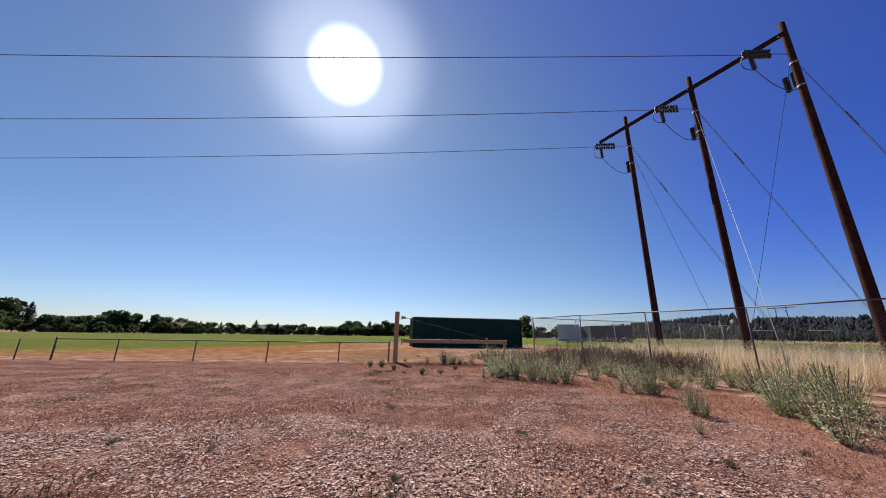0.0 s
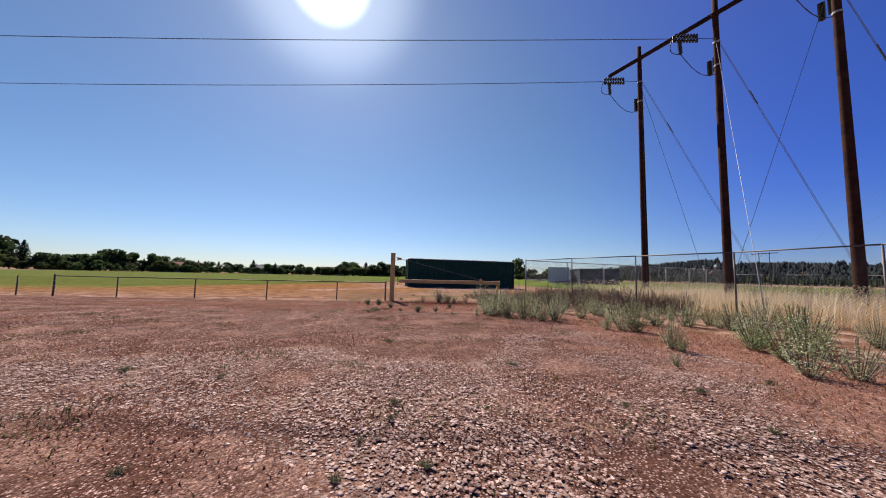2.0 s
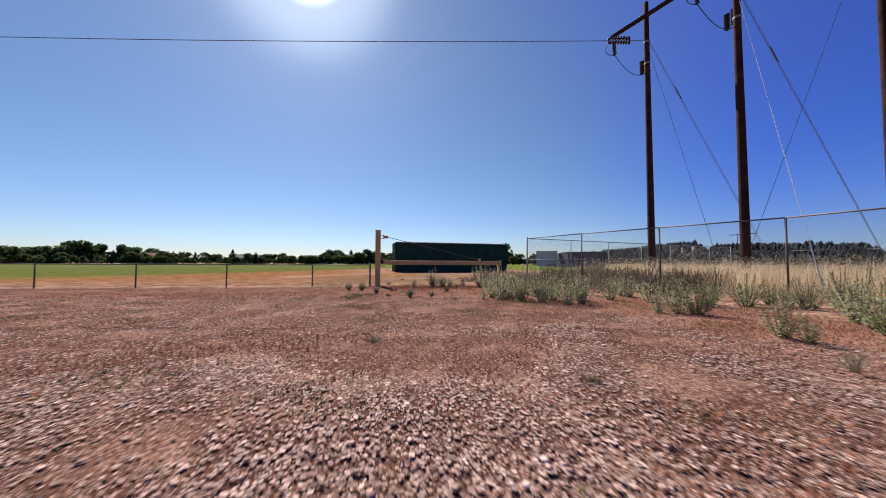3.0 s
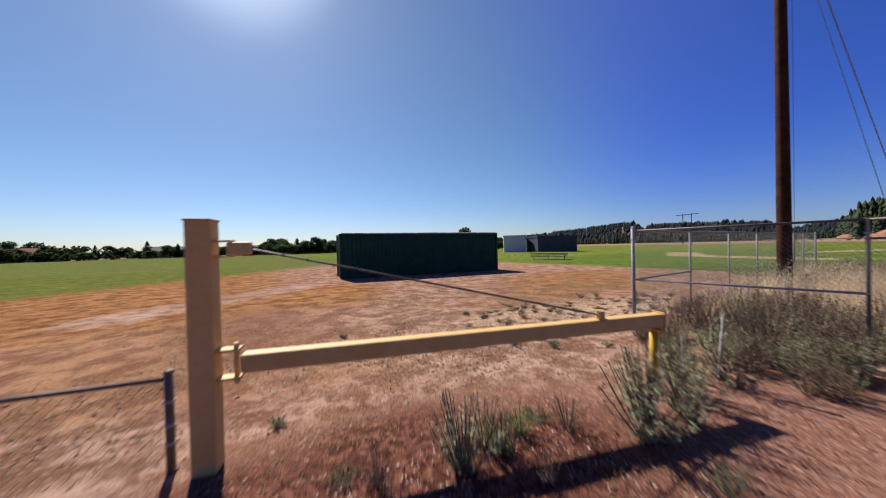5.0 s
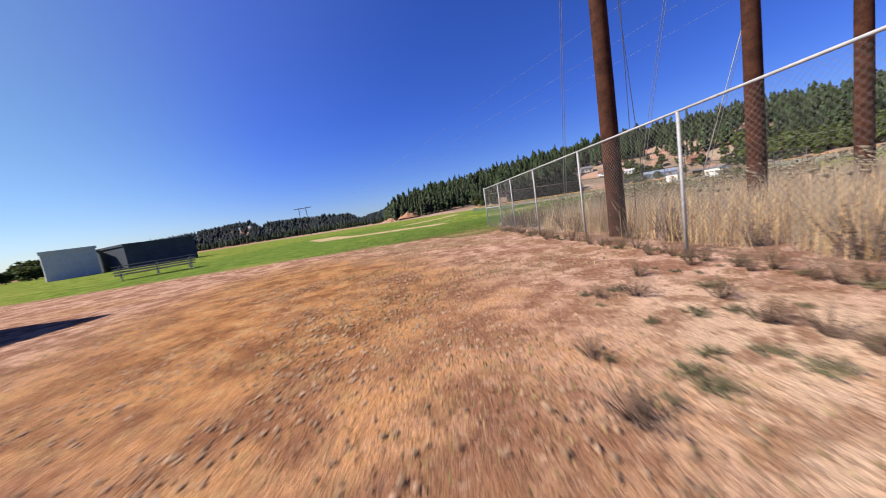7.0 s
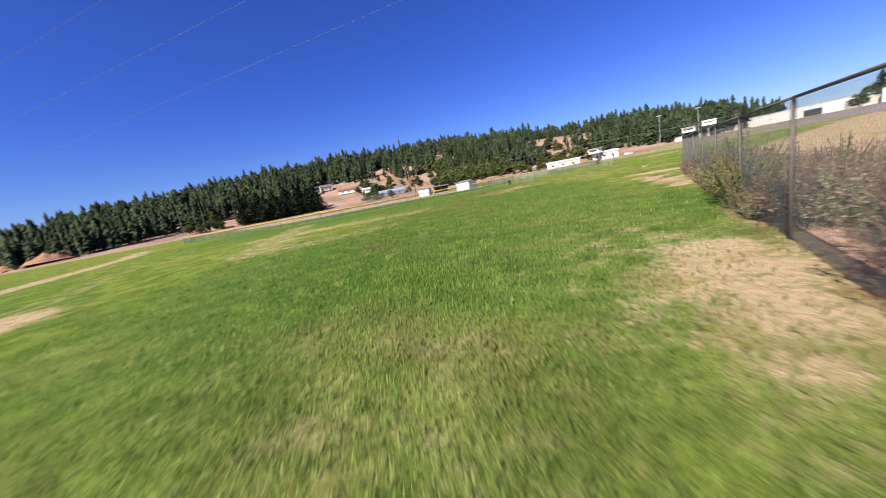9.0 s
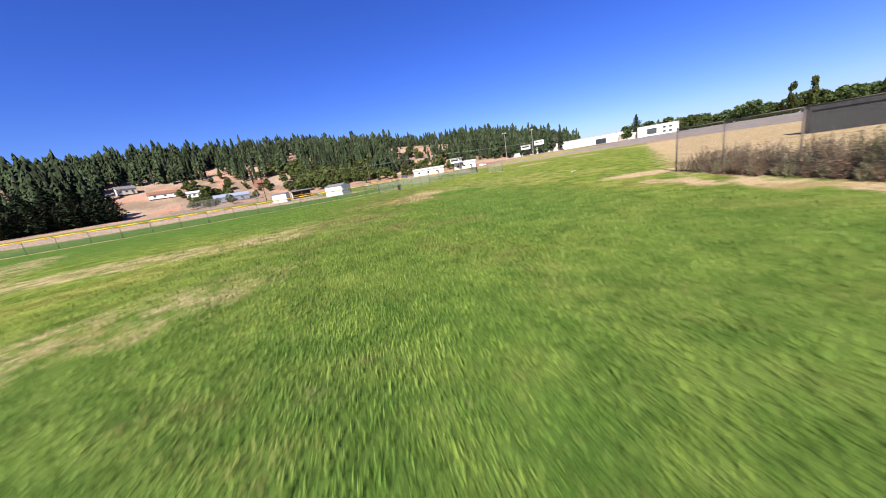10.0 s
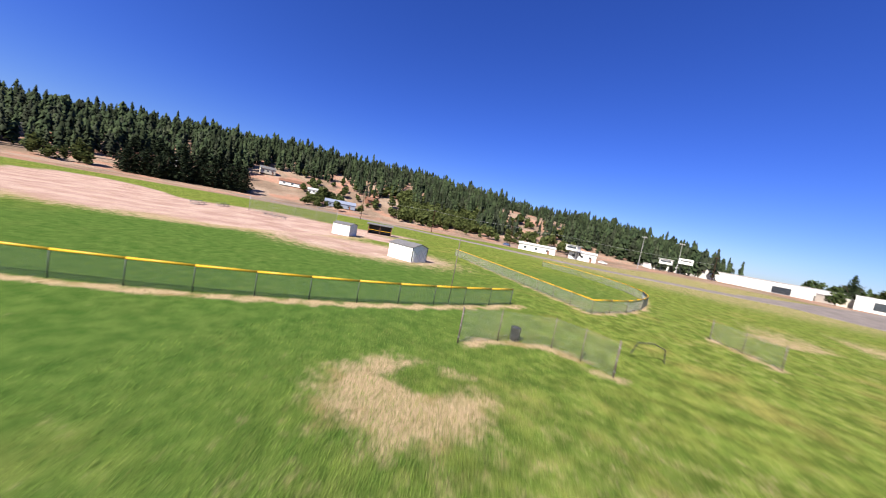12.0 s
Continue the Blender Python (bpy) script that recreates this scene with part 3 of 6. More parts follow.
        green = np.maximum(green, clump)
    infield = np.maximum.reduce([blob(x, y, 118, -43, 21, 24, 0, 0.12), 0.7 * blob(x, y, 88, -45, 12, 7, 25, 0.4),
                                 blob(x, y, 145, -30, 40, 13, -8, 0.15), band(x, y, ((97, -60), (112, -78)), 3.5), 0.5 * band(x, y, ((2.6, 26.2), (6.2, 29.2), (9.0, 31.8)), 1.4)])
    hillside = smooth01((r - 165) / 40) * np.where((az > -40) & (az < 60), 0.35, 1.0)
    gold = (0.5 + 0.3 * smooth01((y - 23) / 3)) * smooth01((y - line - 0.4) / 1.5) * smooth01((15 - x) / 11) * smooth01((70 - y) / 20)
    gold = np.maximum(gold, 0.22 * smooth01((y - 16.5) / 2) * smooth01((34 - x) / 6))
    gold = np.maximum.reduce([gold, 0.8 * blob(x, y, 22, 23.6, 7.5, 3.6, 20, 0.8), 0.85 * blob(x, y, 9.4, 27.6, 2.8, 4.2, -20, 0.6)])
    sand = np.maximum(blob(x, y, 14.2, 18.4, 4.2, 1.5, -5, 0.7), 0.3 * blob(x, y, 10.8, 20.0, 2.6, 1.4, 50, 0.8))
    return gravel, green, pale, red, infield, hillside, gold, sand


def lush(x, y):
    """Where the sward is deep green; the far left field's self-shading is coloured in."""
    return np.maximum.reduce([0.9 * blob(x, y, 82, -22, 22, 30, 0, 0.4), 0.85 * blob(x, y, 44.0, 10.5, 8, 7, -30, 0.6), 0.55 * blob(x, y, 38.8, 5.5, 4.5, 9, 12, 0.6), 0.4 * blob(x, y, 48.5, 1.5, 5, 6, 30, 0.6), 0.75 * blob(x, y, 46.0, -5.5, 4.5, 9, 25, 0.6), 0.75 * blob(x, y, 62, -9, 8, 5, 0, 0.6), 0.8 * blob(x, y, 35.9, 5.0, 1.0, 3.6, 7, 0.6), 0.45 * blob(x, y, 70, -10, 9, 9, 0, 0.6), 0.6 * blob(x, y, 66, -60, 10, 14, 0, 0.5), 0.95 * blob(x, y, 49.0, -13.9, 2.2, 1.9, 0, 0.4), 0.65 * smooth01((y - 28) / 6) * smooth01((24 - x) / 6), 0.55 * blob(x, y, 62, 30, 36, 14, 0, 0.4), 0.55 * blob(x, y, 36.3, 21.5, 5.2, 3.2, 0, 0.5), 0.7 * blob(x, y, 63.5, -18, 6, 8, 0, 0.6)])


def lines(lo, hi, fine_lo, fine_hi, fine):
    mid = np.arange(fine_lo, fine_hi + 0.01, fine)
    out = [np.linspace(lo, fine_lo - 600, 14), np.arange(fine_lo - 540, fine_lo - 5, 12.0), mid, np.arange(fine_hi + 8, fine_hi + 545, 12.0), np.linspace(fine_hi + 600, hi, 14)]
    return np.unique(np.concatenate(out))


gx, gy = lines(-4200, 4200, -14, 100, 0.8), lines(-4200, 4200, -60, 62, 0.8)
X, Y = np.meshgrid(gx, gy)
X, Y = X.ravel(), Y.ravel()
Z = height(X, Y)
rough = np.array([noise.noise((a * 0.35, b * 0.35, 0.0)) for a, b in zip(X, Y)])
Z = Z + np.where((np.abs(X - 43) < 58) & (np.abs(Y - 1) < 62), rough * 0.035 - 0.02, 0)
c = cover(X, Y)
one = np.ones_like(X)
nx = len(gx)
I = np.arange(len(X)).reshape(len(gy), nx)
quads = np.stack((I[:-1, :-1], I[:-1, 1:], I[1:, 1:], I[1:, :-1]), 2).reshape(-1, 4)
ground = np_mesh("ground", np.stack((X, Y, Z), 1), quads, M_GROUND,
                 (("cover", "FLOAT_COLOR", np.stack((c[0], c[1], c[2], one), 1)), ("soil", "FLOAT_COLOR", np.stack((c[3], c[4], c[5], one), 1)), ("gold", "FLOAT", c[6]), ("sand", "FLOAT", c[7]), ("damp", "FLOAT", np.maximum(0.9 * blob(X, Y, 7.4, 15.0, 2.5, 1.35, -15, 0.5), 0.42 * blob(X, Y, 6.4, 21.8, 2.0, 4.5, 0, 0.7))), ("lush", "FLOAT", lush(X, Y))), smooth=True)
tagged(ground, "gravel lot, dry tan ground and green playing fields under hills", "ground", kind="structure")


# ---- container by the field ----
def container():
    ang = math.degrees(math.atan2(32.01 - 34.12, 23.70 - 11.70))
    T = thing("storage_container", pose(11.70, 34.12, 0, 0, 0, ang), "long dark green metal storage container on dry ground", "container")
    Lc, Wc, Hc = 12.19, 2.5, 2.97
    def wall(x0, y0, x1, y1, name):
        bm = B()
        d = Vector((x1 - x0, y1 - y0, 0))
        n = int(d.length / 0.278)
        t, out = d.normalized(), Vector((d.y, -d.x, 0)).normalized()
        cols = []
        for i in range(n):
            s = d.length / n
            for f, o in ((0.0, 0.0), (0.25, 0.0), (0.5, -0.036), (0.75, -0.036)):
                p = Vector((x0, y0, 0)) + t * (i + f) * s + out * o
                cols.append([bm.verts.new(p + Vector((0, 0, z))) for z in (0.18, Hc - 0.12)])
        p = Vector((x1, y1, 0))
        cols.append([bm.verts.new(p + Vector((0, 0, z))) for z in (0.18, Hc - 0.12)])
        for a, b in zip(cols, cols[1:]):
            bm.faces.new((a[0], b[0], b[1], a[1]))
        return part(name, bm, M_CONT, T)
    wall(0.12, 0.03, Lc - 0.12, 0.03, "side_panel")
    wall(Lc - 0.12, Wc - 0.03, 0.12, Wc - 0.03, "side_panel")
    wall(0.03, Wc - 0.12, 0.03, 0.12, "end_panel")
    for x in (0.07, Lc - 0.07):
        for y in (0.07, Wc - 0.07):
            part("corner_post", box(B(), (0.16, 0.16, Hc - 0.1), (x, y, Hc / 2), bevel=0.015), M_CONT, T)
            for z in (0.07, Hc - 0.06):
                part("corner_casting", box(B(), (0.19, 0.18, 0.13), (x, y, z), bevel=0.02), M_CONT, T)
    for y in (0.06, Wc - 0.06):
        part("bottom_rail", box(B(), (Lc - 0.3, 0.1, 0.17), (Lc / 2, y, 0.1), bevel=0.01), M_CONT, T)
        part("top_rail", box(B(), (Lc - 0.3, 0.09, 0.11), (Lc / 2, y, Hc - 0.065), bevel=0.01), M_CONT, T)
    for x in (0.06, Lc - 0.06):
        part("end_rail", box(B(), (0.1, Wc - 0.3, 0.15), (x, Wc / 2, Hc - 0.08), bevel=0.01), M_CONT, T)
    bm = B()
    n = 40
    rows = [[bm.verts.new((0.1 + (Lc - 0.2) * i / n, y, Hc + (0.03 if i % 2 else 0.004))) for y in (0.02, Wc - 0.02)] for i in range(n + 1)]
    for a, b in zip(rows, rows[1:]):
        bm.faces.new((a[0], b[0], b[1], a[1]))
    part("roof", bm, M_ROOFLT, T, "pale weathered metal roof")
    # white strips added to paint the sunlit highlight along the roof edge
    for k in range(7):
        part("roof_edge_highlight", box(B(), (1.66, 0.04, 0.07), (0.95 + k * 1.715, -0.035, Hc + 0.03 + random.uniform(-0.008, 0.008)), (18, random.uniform(-0.4, 0.4), 0), bevel=0.006), M_WHITE, T, "added white strip for the bright line of the roof edge")
    for y in (Wc * 0.27, Wc * 0.73):
        dr = part("door", box(B(), (0.06, Wc * 0.44, Hc - 0.4), (Lc - 0.02, y, Hc / 2), bevel=0.01), M_CONT, T)
        for o in (-0.25, 0.25):
            part("lock_rod", rod(B(), (Lc + 0.05, y + o, 0.25), (Lc + 0.05, y + o, Hc - 0.25), 0.018), M_GALV, dr)
    return T


container()


# ---- chain-link fences ----
def link_mesh(length, high, step, r, mat=None, name="chain_link"):
    """A panel of woven wire: two crossing sets of slanting wires, slightly apart."""
    mat = mat or M_WIRE
    V, F = [], []
    for sgn, off in ((1, r), (-1, -r)):
        k = -high
        while k < length:
            a, b = max(k, 0.0), min(k + high, length)
            if b - a > 0.02:
                za, zb = a - k, b - k
                if sgn < 0:
                    za, zb = high - za, high - zb
                p, q = np.array((a, off, za)), np.array((b, off, zb))
                d = (q - p) / np.linalg.norm(q - p)
                u = np.array((0, 1.0, 0))
                w = np.cross(d, u)
                i = len(V)
                for e in (p, q):
                    for ang in (0.5, 2.6, 4.7):
                        V.append(e + r * (math.cos(ang) * u + math.sin(ang) * w))
                F += [(i, i + 1, i + 4), (i, i + 4, i + 3), (i + 1, i + 2, i + 5), (i + 1, i + 5, i + 4), (i + 2, i, i + 3), (i + 2, i + 3, i + 5)]
            k += step
    ob = np_mesh(name, V, F, mat)
    me = ob.data
    bpy.data.objects.remove(ob)
    return me


def chain_fence(name, label, pts, high, meshes, post_r=0.025, end_r=0.037, braces=(), cap=None, rail=True, footing=(), base=0.03, bottom_wire=True, group="", post_mat=None, first=True):
    T = thing(name, pose(pts[0][0], pts[0][1], 0), label, "fence", group)
    M_POST = post_mat or M_GALV
    o = Vector((pts[0][0], pts[0][1], 0))
    P = [Vector((x, y, 0)) - o for x, y in pts]
    line_post = end_post = None
    for i, p in enumerate(P):
        end = i in (0, len(P) - 1)
        if not i and not first:
            continue
        r = end_r if end else post_r
        bm = rod(B(), (0, 0, -0.2), (0, 0, high + (0.06 if end else 0.0)), r, n=12)
        bmesh.ops.create_uvsphere(bm, u_segments=10, v_segments=5, radius=r * 1.15, matrix=Matrix.Translation((0, 0, high + (0.06 if end else 0.0))) @ Matrix.Diagonal((1, 1, 0.6, 1)))
        if end:
            if end_post is None:
                end_post = part("post", bm, M_POST, T, smooth=True)
                end_post.location = p
            else:
                bm.free()
                again(end_post, Matrix.Translation(p), T)
        else:
            if line_post is None:
                line_post = part("post", bm, M_POST, T, smooth=True)
                line_post.location = p
            else:
                bm.free()
                again(line_post, Matrix.Translation(p), T)
        if i in footing:
            bm = B()
            bmesh.ops.create_cone(bm, cap_ends=True, segments=11, radius1=0.14, radius2=0.09, depth=0.1, matrix=Matrix.Translation(p + Vector((0, 0, 0.01))))
            for v in bm.verts:
                v.co += Vector((random.uniform(-0.03, 0.03), random.uniform(-0.03, 0.03), random.uniform(-0.02, 0.02)))
            part("footing", bm, M_CONC, T, "rough pale concrete footing")
        if end or i in braces or i - 1 in braces:
            for z in (0.25, high * 0.5, high - 0.2):
                part("tension_band", rod(B(), p + Vector((0, 0, z - 0.012)), p + Vector((0, 0, z + 0.012)), r + 0.006, n=12), M_GALV, T)
    for i, (a, b) in enumerate(zip(P, P[1:])):
        d = b - a
        up = Vector((0, 0, high))
        if rail:
            part("top_rail", rod(B(), a + up, b + up, 0.021, n=8), M_POST, T, smooth=True)
        if cap:
            bm = B()
            m = Matrix.Translation((a + b) / 2 + up + Vector((0, 0, 0.02))) @ d.to_track_quat("X", "Z").to_matrix().to_4x4()
            bmesh.ops.create_cone(bm, cap_ends=True, segments=10, radius1=0.048, radius2=0.048, depth=d.length, matrix=m @ pose(0, 0, 0, 0, 90, 0))
            part("safety_cap", bm, cap, T, "bright yellow plastic fence cap", smooth=True)
        if i in braces:
            part("brace_rail", rod(B(), a + up * 0.5, b + up * 0.5, 0.02, n=8), M_GALV, T, smooth=True)
            if i < 1 and len(braces) > 1:
                part("truss_rod", rod(B(), b + up * 0.5, a + up * 0.05, 0.006, n=5), M_GALV, T)
        me, base_len = meshes
        o2 = new("chain_link", me)
        o2.parent = T
        o2.matrix_basis = Matrix.Translation(a + Vector((0, 0, base))) @ d.to_track_quat("X", "Z").to_matrix().to_4x4() @ Matrix.Diagonal((d.length / base_len, 1, 1, 1))
        if bottom_wire:
            part("tension_wire", rod(B(), a + Vector((0, 0, base + 0.03)), b + Vector((0, 0, base + 0.03)), 0.002, n=4), M_LOWPOST, T)
    return T


def along(a, b, n):
    return [(a[0] + (b[0] - a[0]) * i / n, a[1] + (b[1] - a[1]) * i / n) for i in range(n + 1)]


TALL = 2.22
tall_link = (link_mesh(3.05, TALL - 0.06, 0.085, 0.0018), 3.05)
mid_link = (link_mesh(3.05, 1.84, 0.085, 0.0022), 3.05)
low_link = (link_mesh(2.2, 0.76, 0.085, 0.0014, M_LOWPOST), 2.2)
cap_link = (link_mesh(2.4, 1.08, 0.06, 0.0045, M_VINYL), 2.4)
pale_link = (link_mesh(2.4, 1.08, 0.06, 0.0034, M_PALEWIRE), 2.4)
CORNER, FAR_CORNER, FAR_END = (13.63, 16.49), (33.77, 16.49), (36.9, -8.9)
chain_fence("boundary_fence", "tall galvanised chain-link fence beside the dirt track", [CORNER, (16.72, 16.49)] + [(px, 16.49) for px in (19.79, 22.86, 25.93, 28.6, 30.72)] + [FAR_CORNER], TALL, tall_link,
            braces=(0, 6), footing=(0, 6, 7))
# darker steel on this galvanised run paints in its backlit, shaded look
chain_fence("boundary_fence", "tall galvanised chain-link fence in front of straw grass", [(13.66, 16.4), (13.96, 13.3), (14.47, 10.36), (15.0, 7.31), (14.75, 4.3), (14.5, 1.3), (14.3, -1.7)], TALL, tall_link, braces=(0,), post_mat=M_LOWPOST, first=False)
chain_fence("boundary_fence", "tall chain-link fence with grey weeds along it", [(33.82, 16.4)] + along((33.82, 16.4), FAR_END, 8)[1:], 1.9, mid_link, braces=(0,), post_mat=M_LOWPOST, first=False)
chain_fence("low_fence", "low chain-link fence between gravel lot and field", [(5.52, 16.5), (3.35, 17.0), (0.4, 17.6), (-2.45, 18.35), (-5.4, 19.2), (-7.75, 19.95)], 0.83, low_link, braces=(), end_r=0.036, post_mat=M_LOWPOST)
chain_fence("low_fence", "low chain-link fence sagging without a top rail", [(-7.9, 20.0), (-9.1, 20.4), (-12.0, 21.2), (-15.0, 22.0), (-18.0, 22.9)], 0.8, low_link, end_r=0.03, post_mat=M_LOWPOST, rail=False, first=False)


# ---- gate ----
def gate():
    a, b = Vector((5.80, 16.35, 0)), Vector((10.74, 14.75, 0))
    d = (b - a).normalized()
    ang = math.degrees(math.atan2(d.y, d.x))
    T = thing("barrier_gate", pose(a.x, a.y, 0, 0, 0, ang), "ochre yellow steel barrier gate with cable stay across the track", "gate")
    Lg = (b - a).length
    part("gate_post", box(B(), (0.2, 0.2, 2.45), (0, 0, 1.02), bevel=0.012), M_GATE, T)
    part("post_cap", box(B(), (0.215, 0.215, 0.02), (0, 0, 2.25), bevel=0.004), M_GATE, T)
    arm = part("arm", box(B(), (Lg - 0.3, 0.15, 0.17), (0.3 + (Lg - 0.3) / 2, 0, 0.93), bevel=0.012), M_GATE, T)
    for z in (0.80, 1.06):
        part("hinge_plate", box(B(), (0.2, 0.12, 0.025), (0.19, 0, z), bevel=0.004), M_GATE, T)
    part("hinge_pin", rod(B(), (0.25, 0, 0.74), (0.25, 0, 1.12), 0.022, n=10), M_GATE, T)
    br = part("stay_bracket", box(B(), (0.2, 0.1, 0.12), (0.3, 0, 1.99), bevel=0.02), M_GATE, T)
    for z in (1.92, 2.06):
        part("bracket_plate", box(B(), (0.16, 0.1, 0.015), (0.17, 0, z)), M_GATE, br)
    p, q = Vector((0.4, 0, 1.98)), Vector((Lg - 0.92, 0, 1.06))
    part("stay_cable", rod(B(), p, q, 0.011, n=6), M_CABLE, T, "thin dark wire rope")
    e = (q - p).normalized()
    for s in (0.28, 0.75):
        bm = B()
        c0, c1 = p + e * s, p + e * (s + 0.22)
        for o in (-0.022, 0.022):
            rod(bm, c0 + Vector((0, o, 0.0)), c1 + Vector((0, o, 0.0)), 0.009, n=6)
        for cc in (c0, c1):
            rod(bm, cc + Vector((0, -0.03, 0)), cc + Vector((0, 0.03, 0)), 0.014, n=6)
        part("turnbuckle", bm, M_BLACK, T)
    bm = B()
    bmesh.ops.create_cone(bm, cap_ends=True, segments=12, radius1=0.06, radius2=0.05, depth=0.12, matrix=Matrix.Translation((Lg - 0.92, 0, 1.06)))
    part("cable_lug", bm, M_GATE, T)
    part("arm_end_plate", box(B(), (0.02, 0.19, 0.21), (Lg + 0.005, 0, 0.93), bevel=0.004), M_GATE, T)
    R = thing("rest_post", pose(10.66, 14.78, 0, 0, 0, ang), "yellow steel post that the gate arm rests on", "post")
    part("post", rod(B(), (0, 0, -0.2), (0, 0, 0.79), 0.05, n=14), M_YELLOW, R, smooth=True)
    part("saddle", box(B(), (0.12, 0.26, 0.025), (0, 0, 0.815), bevel=0.005), M_YELLOW, R)


gate()


def marker_stake(x, y, h, lean):
    T = thing("marker_stake", pose(x, y, 0, lean, 0, 20), "thin white marker stake among the weeds", "stake")
    part("stake", box(B(), (0.045, 0.012, h), (0, 0, h / 2 - 0.05), bevel=0.003), M_WHITE, T)
    return T


marker_stake(11.6, 14.4, 1.0, 4)
marker_stake(10.95, 14.55, 0.75, -2)


# ---- power poles ----
POLES = ((22.67, 15.73), (23.06, 11.37), (23.70, 7.07))
POLE_H = 17.6
LINE = Vector((-0.927, 0.375, 0)).normalized()


def insulator(bm, a, b, n=7, r=0.12):
    a, b = Vector(a), Vector(b)
    d = b - a
    q = d.to_track_quat("Z", "Y").to_matrix().to_4x4()
    rod(bm, a, b, 0.035, n=6)
    for i in range(n):
        c0 = a + d * ((i + 0.5) / n)
        bmesh.ops.create_cone(bm, cap_ends=True, segments=12, radius1=r, radius2=r * 0.4, depth=d.length / n * 0.55, matrix=Matrix.Translation(c0) @ q)


def power_pole(i, x, y):
    T = thing("power_pole", pose(x, y, 0), "tall brown wooden power pole of a three-pole frame", "power pole", "power poles")
    bm = B()
    n, k = 16, 14
    rings = []
    for j in range(k + 1):
        z = -0.5 + (POLE_H + 0.5) * j / k
        r = 0.215 - 0.075 * j / k
        rings.append([bm.verts.new(((r + random.uniform(-0.004, 0.004)) * math.cos(s * math.tau / n), r * math.sin(s * math.tau / n), z)) for s in range(n)])
    for a, b in zip(rings, rings[1:]):
        for s in range(n):
            bm.faces.new((a[s], a[(s + 1) % n], b[(s + 1) % n], b[s]))
    bm.faces.new(rings[-1])
    part("shaft", bm, M_POLE, T, smooth=True)
    for z in (15.0, 13.6):
        part("pole_band", rod(B(), (0, 0, z - 0.05), (0, 0, z + 0.05), 0.175, n=16), M_GALV, T)
    zc = (15.0, 15.15, 15.5)[i]
    # strain insulators on the line side, and the post insulator and jumper below
    part("link_rod", rod(B(), LINE * 0.12 + Vector((0, 0, zc + 0.08)), LINE * 1.1 + Vector((0, 0, zc + 0.08)), 0.02, n=6), M_CABLE, T)
    for e in (1.12, 2.5):
        part("yoke_plate", box(B(), (0.08, 0.03, 0.4), LINE * e + Vector((0, 0, zc + 0.08 - 0.04 * e)), (0, 0, 158)), M_BLACK, T)
    for o in (0.22, -0.05):
        bm = B()
        insulator(bm, LINE * 1.12 + Vector((0, 0, zc + o)), LINE * 2.5 + Vector((0, 0, zc + o - 0.05)), 8, 0.13)
        part("strain_insulator", bm, M_BLACK, T)
    bm = B()
    insulator(bm, LINE * 2.15 + Vector((0, 0, zc - 0.15)), LINE * 2.1 + Vector((0, 0, zc - 0.95)), 6)
    part("hanging_insulator", bm, M_BLACK, T)
    for o in (-0.2, 0.2):
        bm = B()
        s = Vector((LINE.y, -LINE.x, 0)) * (0.44 + o)
        insulator(bm, s - LINE * 0.1 + Vector((0, 0, zc - 0.85)), s - LINE * 0.1 + Vector((0, 0, zc - 1.75)), 9, 0.14)
        part("post_insulator", bm, M_BLACK, T)
    bm = B()
    p, q = LINE * 2.1 + Vector((0, 0, zc - 0.95)), Vector((0.25, -0.1, zc - 1.8))
    tube(bm, [p.lerp(q, t) + Vector((0, 0, -0.75 * math.sin(math.pi * t))) for t in np.linspace(0, 1, 9)], 0.02)
    p2 = LINE * 2.55 + Vector((0, 0, zc))
    tube(bm, [p2.lerp(p, t) + LINE * 0.35 * math.sin(math.pi * t) + Vector((0, 0, -0.3 * math.sin(math.pi * t))) for t in np.linspace(0, 1, 8)], 0.02)
    part("jumper_wire", bm, M_CABLE, T)
    # guys to ground anchors behind the line
    back = Vector((8.75, -2.85, 0.05))
    lab = "bright twisted steel guy wire"
    for k, z in enumerate((15.3, 15.15)):
        part("guy_wire", rod(B(), (0.1, 0, z), back - Vector((0.25 * k, 0, 0)), 0.011, n=5), M_STEELWIRE, T, lab)
    part("guy_grip", rod(B(), Vector((0.1, 0, 15.3)).lerp(back, 0.2), Vector((0.1, 0, 15.3)).lerp(back, 0.25), 0.03, n=6), M_CABLE, T)
    if i == 0:
        part("guy_wire", rod(B(), (0.1, 0, 14.7), (2.3, -2.6, 0.05), 0.011, n=5), M_CABLE, T)
        part("ground_lead", rod(B(), (-0.35, -0.35, 13.6), (-0.3, -0.3, 0.1), 0.007, n=4), M_CABLE, T)
    if i == 1:
        foot, top = Vector((15.25 - x, 6.7 - y, 0.05)), Vector((-0.1, 0, 15.3))
        part("guy_wire", rod(B(), top, foot, 0.009, n=5), M_STEELWIRE, T, lab)
        part("guy_guard", rod(B(), foot, foot.lerp(top, 0.1), 0.016, n=8), M_STEELWIRE, T, "dull steel guard on the foot of the guy")
    if i == 2:
        part("guy_wire", rod(B(), (-0.1, 0, 15.4), Vector((24.3 - x, 12.2 - y, 0.05)), 0.011, n=5), M_CABLE, T)
    return T


